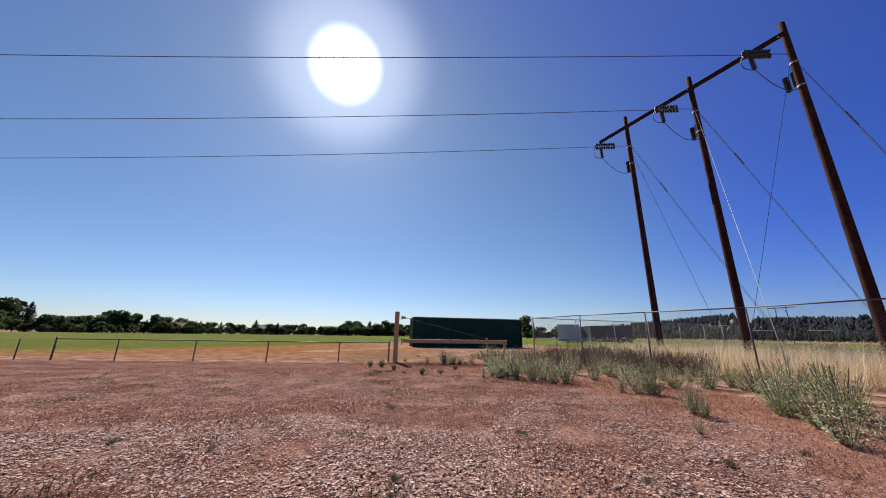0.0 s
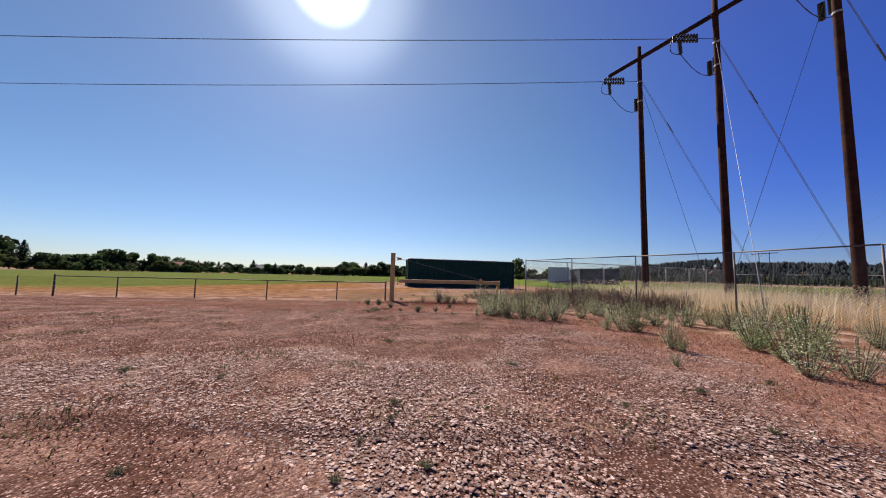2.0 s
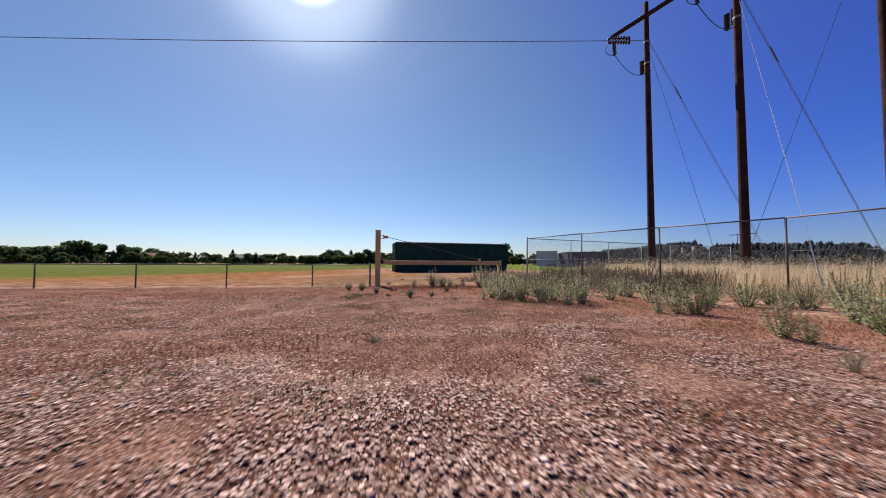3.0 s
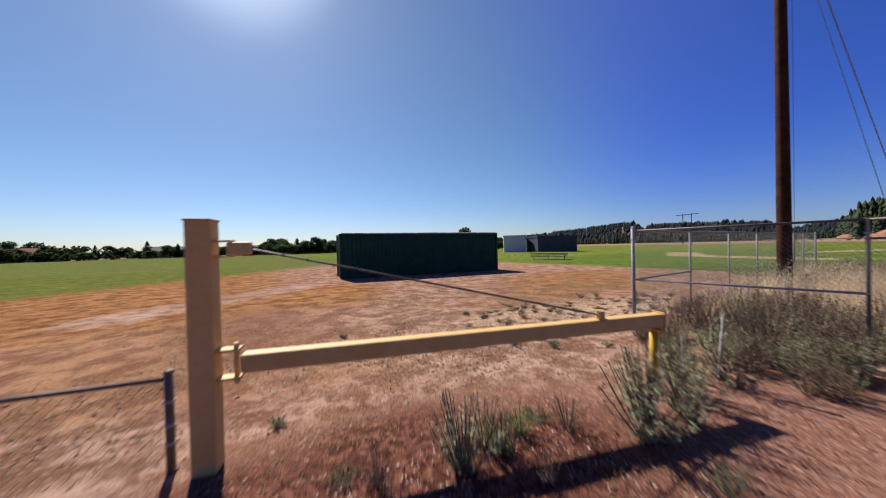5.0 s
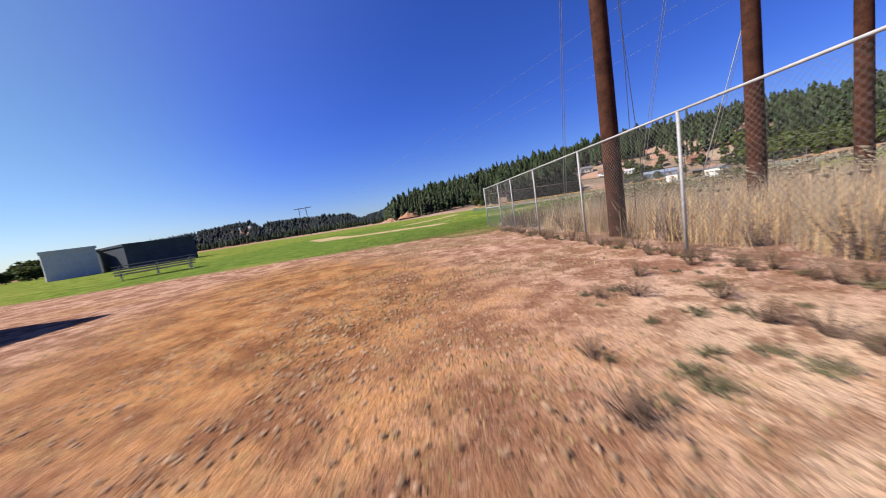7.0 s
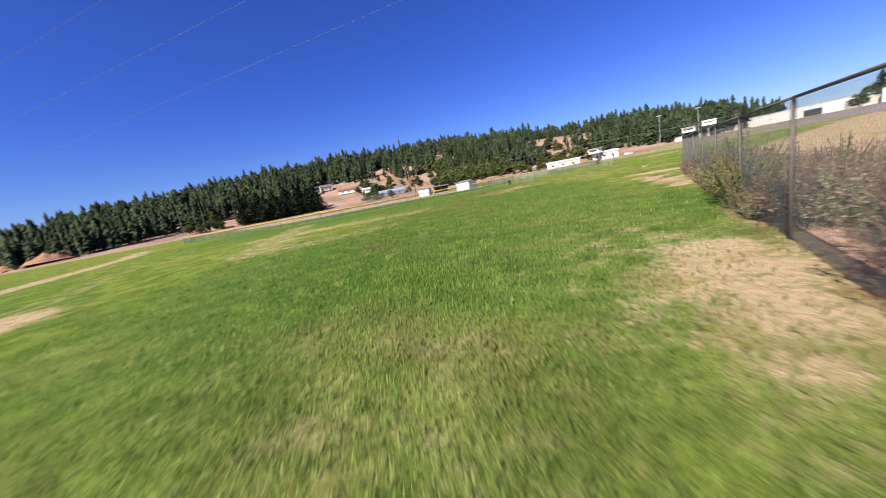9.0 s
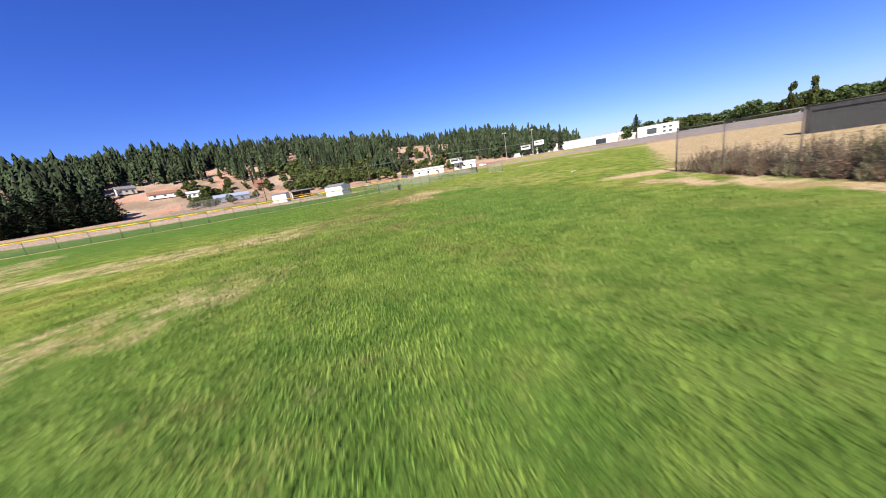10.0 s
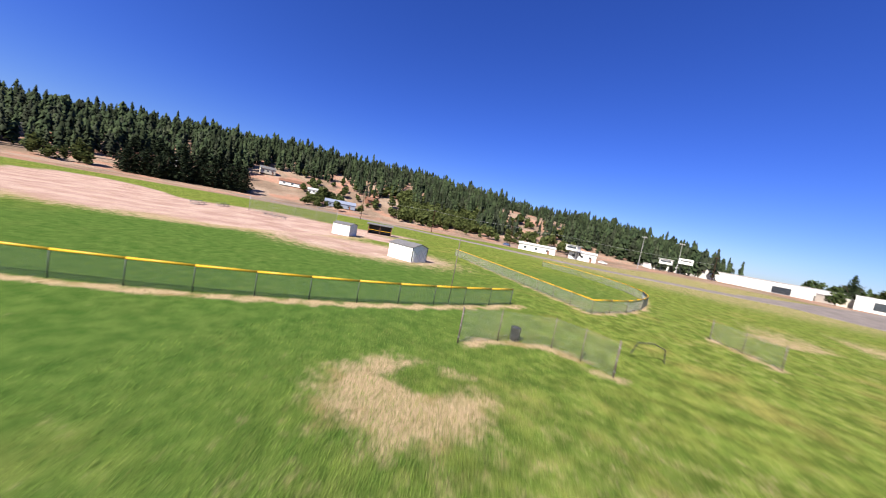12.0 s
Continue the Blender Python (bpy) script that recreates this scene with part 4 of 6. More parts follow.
for i, (x, y) in enumerate(POLES):
    power_pole(i, x, y)
a, b = Vector((*POLES[0], 16.6)), Vector((*POLES[2], 16.8))
d = (b - a).normalized()
off = LINE * 0.25
T = thing("pole_crossbeam", pose(0, 0, 0), "long dark timber crossbeam bolted across three power poles", "crossbeam")
m = Matrix.Translation((a + b) / 2 - d * 0.9 + off) @ d.to_track_quat("X", "Z").to_matrix().to_4x4()
bm = B()
bmesh.ops.create_cube(bm, size=1, matrix=m @ Matrix.Diagonal(((b - a).length + 2.2, 0.14, 0.22, 1)))
part("beam", bm, M_POLE, T)
for p in POLES:
    part("through_bolt", rod(B(), Vector((*p, 16.7)) - off, Vector((*p, 16.7)) + off * 1.7, 0.02, n=6), M_GALV, T)


def conductor(a, b, sag, r, mat, label):
    a, b = Vector(a), Vector(b)
    T = thing("power_line", Matrix.Translation(a), label, "power line", "power lines")
    pts = [(b - a) * t - Vector((0, 0, 4 * sag * t * (1 - t))) for t in np.linspace(0, 1, 33)]
    part("conductor", tube(B(), pts, r, 5), mat, T)


for (x, y), z0, z1 in zip(POLES, (15.0, 15.15, 15.5), (13.6, 14.2, 15.7)):
    s = Vector((x, y, z0)) + LINE * 2.5
    conductor(s, s + LINE * 56 + Vector((0, 0, z1 - z0)), 0.35, 0.02, M_CABLE, "dark sagging power line strung from insulators")
FAR_RUN = Vector((math.sin(radians(65)), math.cos(radians(65)), -0.04))
FAR_SIDE = Vector((FAR_RUN.y, -FAR_RUN.x, 0))
for p, z in ((18.6, 14.3), (20.4, 12.85), (26.9, 13.8)):
    q = Vector((28.6, 19.7, z)) + FAR_SIDE * p
    conductor(q - FAR_RUN * 60, q + FAR_RUN * 150, 0.3, 0.007, M_STEELWIRE, "bright power line crossing high above the field")


def far_frame(x, y, z, h):
    """A wooden pole pair with a crossarm that carries the lines far off."""
    T = thing("far_power_pole", pose(x, y, z, 0, 0, -16), "far wooden two-pole power line frame beyond the field", "power pole")
    for s in (-2.2, 2.2):
        part("shaft", rod(B(), (0, s, -0.5), (0, s, h), 0.17, 0.12, n=8), M_POLE, T)
        part("brace", rod(B(), (0, s, h - 3), (0, s * 0.3, h - 0.7), 0.05, n=5), M_POLE, T)
    part("crossarm", box(B(), (0.2, 11, 0.3), (0, 0, h - 0.6)), M_POLE, T)


far_frame(28.6 + math.sin(radians(70)) * 178, 19.7 + math.cos(radians(70)) * 178, 0, 15.8)


def far_road(name, way, half, label):
    """Dusty grey paving on the lie of the land, along a way of the given half width."""
    pts = [Vector((*a, 0)).lerp(Vector((*b, 0)), i / 12) for a, b in zip(way, way[1:]) for i in range(12)] + [Vector((*way[-1], 0))]
    across = [-half - 0.8] + [half * (k / 5 - 1) for k in range(11)] + [half + 0.8]
    bm = B()
    rows = []
    for i, p in enumerate(pts):
        d = (pts[min(i + 1, len(pts) - 1)] - pts[max(i - 1, 0)]).normalized()
        n = Vector((-d.y, d.x, 0))
        rows.append([bm.verts.new((*(p + n * o).xy, float(height(p.x + n.x * o, p.y + n.y * o)) + (0.16 if abs(o) <= half + 0.01 else -0.3))) for o in across])
    for a, b in zip(rows, rows[1:]):
        for k in range(len(across) - 1):
            bm.faces.new((a[k], b[k], b[k + 1], a[k + 1]))
    bmesh.ops.recalc_face_normals(bm, faces=bm.faces)
    tagged(part(name, bm, M_ROAD), label, "road", kind="structure")


far_road("road", ((245, -100), (185, -132), (128, -128), (75, -127), (25, -146), (-30, -182), (-95, -205)), 4.4, "dusty grey road along the foot of the hills")
far_road("paved_yard", ((2, -178), (-32, -140), (-62, -96), (-88, -50)), 38, "wide dusty grey paved yard beyond the dry field")

# ---- sports ground beyond ----
OUT_R = 56.2


def outfield_pts():
    out = []
    for i in range(33):
        ang = radians(163.4 - i * 2.42)
        out.append((118 + OUT_R * math.cos(ang), -55 + OUT_R * math.sin(ang)))
    return out


chain_fence("outfield_fence", "chain-link outfield fence with a bright yellow cap", outfield_pts(), 1.14, cap_link, cap=M_YELLOW, bottom_wire=False, group="outfield fences", post_mat=M_DARKPOST)
poly = [(84, -64), (71, -54), (59.3, -44.8), (57.0, -50.5), (55.8, -56), (55.3, -61), (55.9, -66.4), (58.0, -72), (62, -78), (68, -83), (75, -87)]
pts2 = []
for a, b in zip(poly, poly[1:]):
    n = max(1, round(math.hypot(b[0] - a[0], b[1] - a[1]) / 2.5))
    pts2 += along(a, b, n)[:-1]
chain_fence("outfield_fence", "chain-link outfield fence with a bright yellow cap", pts2 + [poly[-1]], 1.14, pale_link, cap=M_YELLOW, bottom_wire=False, group="outfield fences", post_mat=M_LOWPOST)
chain_fence("field_screen", "free-standing bowed chain-link screen on the grass", [(62.5, -28.3), (61.5, -30.4), (59.4, -32.2), (58.0, -31.9), (56.6, -31.3)], 1.5, (link_mesh(2.4, 1.44, 0.085, 0.0028, M_PALEWIRE), 2.4), rail=False, bottom_wire=False, post_mat=M_LOWPOST)
chain_fence("field_screen", "free-standing chain-link screen far across the grass", [(51.1, -48.6), (49.6, -46.4), (48.2, -44.1)], 1.5, (link_mesh(2.4, 1.44, 0.085, 0.0028, M_PALEWIRE), 2.4), rail=False, bottom_wire=False, post_mat=M_LOWPOST)
chain_fence("backstop_fence", "tall chain-link backstop behind the dirt infield", [(131, -52), (128.7, -56), (126.5, -60), (125.4, -65), (124, -70)], 3.4, (link_mesh(2.4, 3.3, 0.12, 0.008, M_PALEWIRE), 2.4), bottom_wire=False)


def trash_can(x, y):
    T = thing("trash_can", pose(x, y, 0) @ Matrix.Diagonal((0.8, 0.8, 0.75, 1)), "black barrel bin standing on the grass", "bin")
    bm = B()
    prof = [(0.24, 0), (0.27, 0.03), (0.29, 0.28), (0.30, 0.3), (0.29, 0.32), (0.30, 0.6), (0.31, 0.62), (0.30, 0.85), (0.315, 0.87), (0.29, 0.88)]
    n = 16
    rings = [[bm.verts.new((r * math.cos(k * math.tau / n), r * math.sin(k * math.tau / n), z)) for k in range(n)] for r, z in prof]
    for a, b in zip(rings, rings[1:]):
        for k in range(n):
            bm.faces.new((a[k], a[(k + 1) % n], b[(k + 1) % n], b[k]))
    bm.faces.new(rings[0][::-1])
    part("barrel", bm, M_DARK, T, smooth=True)
    part("liner", rod(B(), (0, 0, 0.7), (0, 0, 0.84), 0.27, n=14), M_BLACK, T, "black bin liner")


trash_can(61.0, -31.3)


def shed(x, y, ang, w, d, h, ridge, label, doors, roof=M_ROOFLT):
    """A gabled shed; the gable with the doors looks along -y of its own frame."""
    T = thing("storage_shed", pose(x, y, 0, 0, 0, ang), label, "shed")
    bm = B()
    v = [bm.verts.new(p) for p in ((0, 0, 0), (w, 0, 0), (w, d, 0), (0, d, 0), (0, 0, h), (w, 0, h), (w, d, h), (0, d, h), (w / 2, 0, ridge), (w / 2, d, ridge))]
    for f in ((0, 1, 5, 8, 4), (3, 7, 9, 6, 2), (0, 4, 7, 3), (1, 2, 6, 5)):
        bm.faces.new([v[i] for i in f])
    part("wall", bm, M_WHITE, T)
    for s in (0, 1):
        sl = math.atan2(ridge - h, w / 2)
        L2 = w / 2 / math.cos(sl) + 0.12
        bm = box(B(), (L2, d + 0.24, 0.05), (0, 0, 0))
        rp = part("roof", bm, roof, T)
        cx = w * (0.25 if s == 0 else 0.75) + (-0.05 if s == 0 else 0.05)
        rp.matrix_basis = pose(cx, d / 2, (h + ridge) / 2 + 0.03, 0, math.degrees(-sl if s == 0 else sl), 0)
    for x0, x1 in doors:
        dr = part("door", box(B(), (x1 - x0 - 0.03, 0.05, h - 0.12), ((x0 + x1) / 2, -0.02, h / 2 + 0.02)), M_WHITE, T)
        for tilt in (35, -35):
            part("door_brace", box(B(), (0.07, 0.02, (h - 0.2) * 1.05), ((x0 + x1) / 2, -0.055, h / 2), (0, tilt * (x1 - x0) / 1.0, 0)), M_ROOFLT, dr)
        part("handle", box(B(), (0.03, 0.04, 0.14), (x1 - 0.12, -0.07, h / 2)), M_BLACK, dr)
    for x0 in (0.03, w - 0.03):
        part("corner_trim", box(B(), (0.09, 0.02, h), (x0, -0.012, h / 2)), M_GREYROOF, T)
    return T


shed(78.4, -44.6, -92, 2.8, 3.7, 1.7, 2.1, "white gabled storage shed with cross-braced double doors", ((0.22, 1.37), (1.43, 2.58)), M_GREYROOF)
shed(98.2, -52.4, -62, 3.4, 3.0, 1.85, 2.15, "white shed with dark trim beside the infield", ((0.3, 1.3), (1.9, 2.9)), M_GREYROOF)


def dugout(x, y, ang):
    T = thing("dugout", pose(x, y, 0, 0, 0, ang), "open-fronted team shelter with dark flat roof", "shelter")
    for p in ((0, 0), (5, 0), (0, 2.2), (5, 2.2), (2.5, 0)):
        part("post", box(B(), (0.12, 0.12, 2.1), (p[0], p[1], 1.05)), M_BROWNROOF, T)
    part("back_wall", box(B(), (5.1, 0.08, 2.0), (2.5, 2.25, 1.0)), M_DARK, T)
    part("side_wall", box(B(), (0.08, 2.1, 1.9), (0, 1.1, 0.95)), M_WHITE, T)
    part("roof", box(B(), (5.8, 3.0, 0.12), (2.5, 1.05, 2.18), (4, 0, 0)), M_GREYROOF, T)
    part("rail", box(B(), (5, 0.06, 0.08), (2.5, 0, 0.9)), M_YELLOW, T)
    part("bench", box(B(), (4.4, 0.4, 0.06), (2.5, 1.8, 0.45)), M_BENCH, T)


dugout(108, -66, -135)


def bleacher(x, y, ang, rows=4, length=4.6, z=0.0):
    T = thing("bleacher", pose(x, y, z, 0, 0, ang), "small grey metal bleacher on the grass", "bleacher", "bleachers")
    for i in range(rows):
        part("seat_plank", box(B(), (length, 0.25, 0.05), (0, i * 0.6, 0.4 + i * 0.2), bevel=0.01), M_BENCH, T)
        if i:
            part("foot_plank", box(B(), (length, 0.25, 0.05), (0, i * 0.6 - 0.28, 0.15 + i * 0.2), bevel=0.01), M_BENCH, T)
    for s in (-0.42, 0, 0.42):
        bm = B()
        rod(bm, (s * length, -0.2, 0.03), (s * length, rows * 0.6, 0.03), 0.025, n=6)
        rod(bm, (s * length, -0.1, 0.05), (s * length, rows * 0.6 - 0.5, 0.35 + rows * 0.2 - 0.2), 0.025, n=6)
        for i in range(rows):
            rod(bm, (s * length, i * 0.6, 0.0), (s * length, i * 0.6, 0.4 + i * 0.2), 0.022, n=6)
        part("frame", bm, M_GALV, T)


bleacher(40.6, 40.6, 130)
for x, y, ang in ((129.0, -42.1, -40), (133, -48, -40), (120, -52, 20)):
    bleacher(x, y, ang, 2, 5.5)


def paper_scrap(x, y, turn):
    """A crumpled sheet lying on the grass."""
    bm = B()
    rng2 = random.Random(77)
    grid = [[bm.verts.new((0.09 * i - 0.18, 0.07 * j - 0.1, 0.05 + rng2.uniform(0.0, 0.05))) for j in range(4)] for i in range(5)]
    for i in range(4):
        for j in range(3):
            bm.faces.new((grid[i][j], grid[i + 1][j], grid[i + 1][j + 1], grid[i][j + 1]))
    ob = part("paper_scrap", bm, M_WHITE)
    ob.matrix_basis = pose(x, y, -0.045, 0, 0, turn)
    md = ob.modifiers.new("thickness", "SOLIDIFY")
    md.thickness = 0.004
    tagged(ob, "crumpled white paper scrap lying on the grass", "litter")


paper_scrap(40.4, -19.0, 20)


def fallen_frame(x, y):
    T = thing("goal_frame", pose(x, y, 0, 0, 0, 40), "thin dark bent pipe frame lying in the grass", "frame")
    part("pipe", tube(B(), [(0, 0, 0), (0.1, 0, 0.7), (0.9, 0.1, 0.95), (1.8, 0.1, 0.9), (2.0, 0, 0.25)], 0.03, 6), M_BLACK, T)


fallen_frame(54.6, -36.4)


def net_post(x, y, h):
    T = thing("field_post", pose(x, y, 0, 0, 0, 0), "thin dark steel post standing in the grass", "post")
    part("shaft", rod(B(), (0, 0, -0.2), (0, 0, h), 0.028, n=8), M_LOWPOST, T, smooth=True)
    part("post_cap", rod(B(), (0, 0, h), (0, 0, h + 0.03), 0.036, n=8), M_GALV, T)


net_post(66.5, -33.9, 4.2)


def car(x, y, ang, paint, label):
    z = float(height(x, y))
    T = thing("parked_car", pose(x, y, z, 0, 0, ang), label, "car", "cars parked by the road")
    bm = B()
    prof = [(-2.2, 0.3), (2.2, 0.3), (2.25, 0.65), (2.1, 0.85), (1.1, 0.95), (0.5, 1.45), (-1.2, 1.5), (-2.0, 1.0), (-2.25, 0.9)]
    L2, R2 = [bm.verts.new((px, -0.85, pz)) for px, pz in prof], [bm.verts.new((px, 0.85, pz)) for px, pz in prof]
    bm.faces.new(L2)
    bm.faces.new(R2[::-1])
    for k in range(len(prof)):
        j = (k + 1) % len(prof)
        bm.faces.new((L2[k], R2[k], R2[j], L2[j]))
    bmesh.ops.recalc_face_normals(bm, faces=bm.faces)
    body = part("body", bm, paint, T)
    for s in (-0.86, 0.86):
        part("side_window", box(B(), (1.9, 0.03, 0.34), (-0.35, s, 1.2), bevel=0.01), M_GLASS, body)
    part("windscreen", box(B(), (0.04, 1.5, 0.62), (0.83, 0, 1.2), (0, -49, 0)), M_GLASS, body)
    for wx in (-1.4, 1.4):
        for s in (-0.8, 0.8):
            w = part("wheel", rod(B(), (wx, s - 0.1, 0.32), (wx, s + 0.1, 0.32), 0.32, n=14), M_TYRE, T)
            part("rim", rod(B(), (wx, s - 0.11, 0.32), (wx, s + 0.11, 0.32), 0.18, n=10), M_GALV, w)


for x, y, ang, paint, label in ((121.5, -183, 150, M_CARBLUE, "small blue car parked by the road"), (113.5, -186, 150, M_WHITE, "white car parked by the trailer building"),
                                (76, -214, 160, M_WHITE, "white car parked by the road")):
    car(x, y, ang, paint, label)


# ---- far buildings ----
def house(x, y, ang, w, d, h, ridge, wall, roof, label, windows=3, name="house"):
    z = float(height(x, y)) - 0.3
    T = thing(name, pose(x, y, z, 0, 0, ang), label, "house", "houses below the wooded ridge")
    bm = B()
    v = [bm.verts.new(p) for p in ((-w / 2, -d / 2, 0), (w / 2, -d / 2, 0), (w / 2, d / 2, 0), (-w / 2, d / 2, 0), (-w / 2, -d / 2, h), (w / 2, -d / 2, h), (w / 2, d / 2, h), (-w / 2, d / 2, h), (-w / 2, 0, ridge), (w / 2, 0, ridge))]
    for f in ((0, 1, 5, 4), (2, 3, 7, 6), (1, 2, 6, 9, 5), (3, 0, 4, 8, 7)):
        bm.faces.new([v[i] for i in f])
    part("wall", bm, wall, T)
    sl = math.atan2(ridge - h, d / 2)
    for s in (-1, 1):
        rp = part("roof", box(B(), (w + 0.9, d / 2 / math.cos(sl) + 0.55, 0.16)), roof, T)
        rp.matrix_basis = pose(0, s * (d / 4 + 0.15), (h + ridge) / 2 + 0.02, math.degrees(-s * sl), 0, 0)
    for i in range(windows):
        cx = -w / 2 + w * (i + 0.6) / (windows + 0.3)
        for s in (-1, 1):
            wn = part("window", box(B(), (1.4, 0.08, 1.1), (cx, s * (d / 2 + 0.02), h * 0.55)), M_GLASS, T)
    part("door", box(B(), (1.0, 0.08, 2.0), (w * 0.32, -d / 2 - 0.03, 1.0)), M_BROWNROOF, T)
    return T


def facing(x, y):
    """The turn that sets a house's -y side towards the fields."""
    return math.degrees(math.atan2(y, x - 45)) + 90 - 180


def houses(rows):
    for x, y, dt, w, d, h, ridge, wall, roof, lab in rows:
        house(x, y, facing(x, y) + dt, w, d, h, ridge, wall, roof, lab)


houses((
    (369, -30, 8, 17, 9, 3.2, 5.4, M_CREAM, M_GREYROOF, "cream bungalow with grey roof at the field's far edge"),
    (357, -52, 15, 13, 8, 3, 4.8, M_BROWNROOF, M_BROWNROOF, "red-brown house under the pines"),
    (337, -84, 5, 12, 7, 3, 4.6, M_WHITE, M_BROWNROOF, "white house with brown roof beside dark trees"),
    (329, -99, 0, 9, 6, 2.8, 4, M_WHITE, M_GREYROOF, "small white house beside dark trees"),
    (301, -164, 0, 19, 7, 3, 4.9, M_WHITE, M_BROWNROOF, "long white house with red-brown roof on the slope"),
    (284, -172, 0, 9, 6, 3, 4.4, M_WHITE, M_ROOFLT, "small white house on the slope"),
    (249, -171, 0, 21, 10, 3.2, 5.2, M_BLUEROOF, M_BLUEROOF, "long low blue-grey metal building"),
    (256, -208, 20, 10, 8, 3.2, 5.6, M_BROWNROOF, M_BROWNROOF, "brown timber house on the bare slope"),
    (330, -158, 10, 11, 8, 4, 6, M_CREAM, M_GREYROOF, "cream house high among the pines"),
    (395, 10, 0, 10, 7, 3, 4.4, M_WHITE, M_ROOFLT, "white shed house at the far edge of the field")))
houses((
    (104, -180, 0, 18, 5, 3.4, 4.2, M_WHITE, M_ROOFLT, "long white trailer building by the road"),
    (84, -193, 0, 13, 5, 4.2, 5.0, M_WHITE, M_ROOFLT, "white two-level trailer building by the road"),
    (-55, 185, 0, 16, 9, 3, 5, M_CREAM, M_BROWNROOF, "low cream house behind the tree line"),
    # brown walls here put the shade of the sunless side into the colour
    (-90, 178, 0, 13, 8, 2.4, 3.6, M_BROWNROOF, M_GREYROOF, "low grey-roofed house before the tree line"),
    (-98, 196, 0, 18, 9, 3, 5, M_CREAM, M_BROWNROOF, "low cream house with brown roof behind trees"),
    (-20, 200, 0, 16, 9, 3, 5, M_WHITE, M_GREYROOF, "low white house behind the tree line"),
    (15, 200, 0, 15, 9, 3, 5, M_CREAM, M_GREYROOF, "low cream house behind the tree line"),
    (36, 195, 0, 14, 9, 3, 5, M_CREAM, M_BROWNROOF, "low house with brown roof behind the tree line"),
    (48, 205, 0, 15, 9, 3.5, 5.5, M_WHITE, M_GREYROOF, "white house half hidden by trees")))


def block(name, a, b, depth, h, wall, label, openings=(), cap=None):
    """A flat-roofed building whose front runs from a to b; openings as (start, width, bottom, height) along the front."""
    a, b = Vector((*a, 0)), Vector((*b, 0))
    d = b - a
    T = thing(name, pose(a.x, a.y, float(min(height(a.x, a.y), height(b.x, b.y))), 0, 0, math.degrees(math.atan2(d.y, d.x))), label, "building")
    Lb = d.length
    part("wall", box(B(), (Lb, depth, h + 1), (Lb / 2, depth / 2, h / 2 - 0.5)), wall, T)
    part("parapet", box(B(), (Lb + 0.3, depth + 0.3, 0.35), (Lb / 2, depth / 2, h + 0.15)), cap or M_ROOFLT, T)
    for s, w, z, hh in openings:
        wn = part("window", box(B(), (w, 0.3, hh), (s + w / 2, -0.02, z + hh / 2)), M_GLASS, T)
        part("window_frame", box(B(), (w + 0.3, 0.2, 0.15), (s + w / 2, -0.04, z + hh + 0.07)), M_ROOFLT, wn)
    return T


block("school_building", (42, -294.5), (-12, -238), 40, 5.7, M_WHITE, "long white flat-roofed school building", [(62, 8, 0.3, 3.2)])
block("school_annex", (-12.6, -237), (-16.4, -229.4), 20, 3.6, M_CREAM, "low tan annex at the end of the school", ())
block("low_white_building", (54, -272), (33, -284), 14, 3.2, M_WHITE, "low white building beside the school", [(4 + 5 * i, 2.5, 1, 1.2) for i in range(4)])
block("school_building", (-21, -227), (-40, -219.5), 22, 5.9, M_WHITE, "white flat-roofed school wing", [(13 + i * 3, 1.6, z, 1.0) for i in range(2) for z in (1.2, 3.6)] + [(5, 5, 1.2, 3.2)])
block("windowless_hall", (80, 84), (70, 67.5), 10, 3.8, M_SLATE, "dark blue windowless hall beyond the field", (), M_SLATE)
block("pale_hall", (67.5, 77.2), (71.8, 73.3), 5, 4.3, M_ROOFLT, "pale metal hall behind a dark one", ())
block("equipment_container", (20.5, -27), (13.2, -24.2), 2.6, 1.85, M_DARK, "dark grey metal equipment shed in the enclosure", (), M_DARK)
block("pale_container", (12.6, -24.0), (2, -20), 2.6, 2.7, M_CREAM, "pale grey-green metal storage unit in the enclosure", [(3 * i + 0.3, 0.08, 0.1, 2.4) for i in range(1, 4)])


def press_box(x, y, ang):
    T = thing("press_box", pose(x, y, float(height(x, y)), 0, 0, ang), "small white announcer booth on stilts", "booth")
    for p in ((-2, -1.2), (2, -1.2), (-2, 1.2), (2, 1.2)):
        part("leg", rod(B(), (*p, 0), (*p, 4.2), 0.13, n=6), M_DARK, T)
    part("cabin", box(B(), (6, 3.6, 2.6), (0, 0, 5.5), bevel=0.05), M_WHITE, T)
    part("window", box(B(), (5, 0.1, 0.9), (0, -1.84, 5.8)), M_GLASS, T)
    part("roof", box(B(), (7, 4.6, 0.25), (0, 0, 6.95)), M_ROOFLT, T)
    part("stair", box(B(), (1.0, 5, 0.2), (2.7, 3.6, 2.2), (-40, 0, 0)), M_DARK, T)


press_box(47, -231, 170)
press_box(88, -188, 160)


def scoreboard(x, y, ang, h=9):
    T = thing("scoreboard", pose(x, y, float(height(x, y)), 0, 0, ang), "white scoreboard panel on two posts", "scoreboard")
    for s in (-2, 2):
        part("post", rod(B(), (s, 0, 0), (s, 0, h), 0.15, n=6), M_DARK, T)
    part("panel", box(B(), (6.4, 0.35, 3.0), (0, -0.2, h - 1.5), bevel=0.03), M_WHITE, T)
    part("display", box(B(), (5.0, 0.08, 0.6), (0, -0.42, h - 1.2)), M_DARK, T)


scoreboard(38, -236, 170)


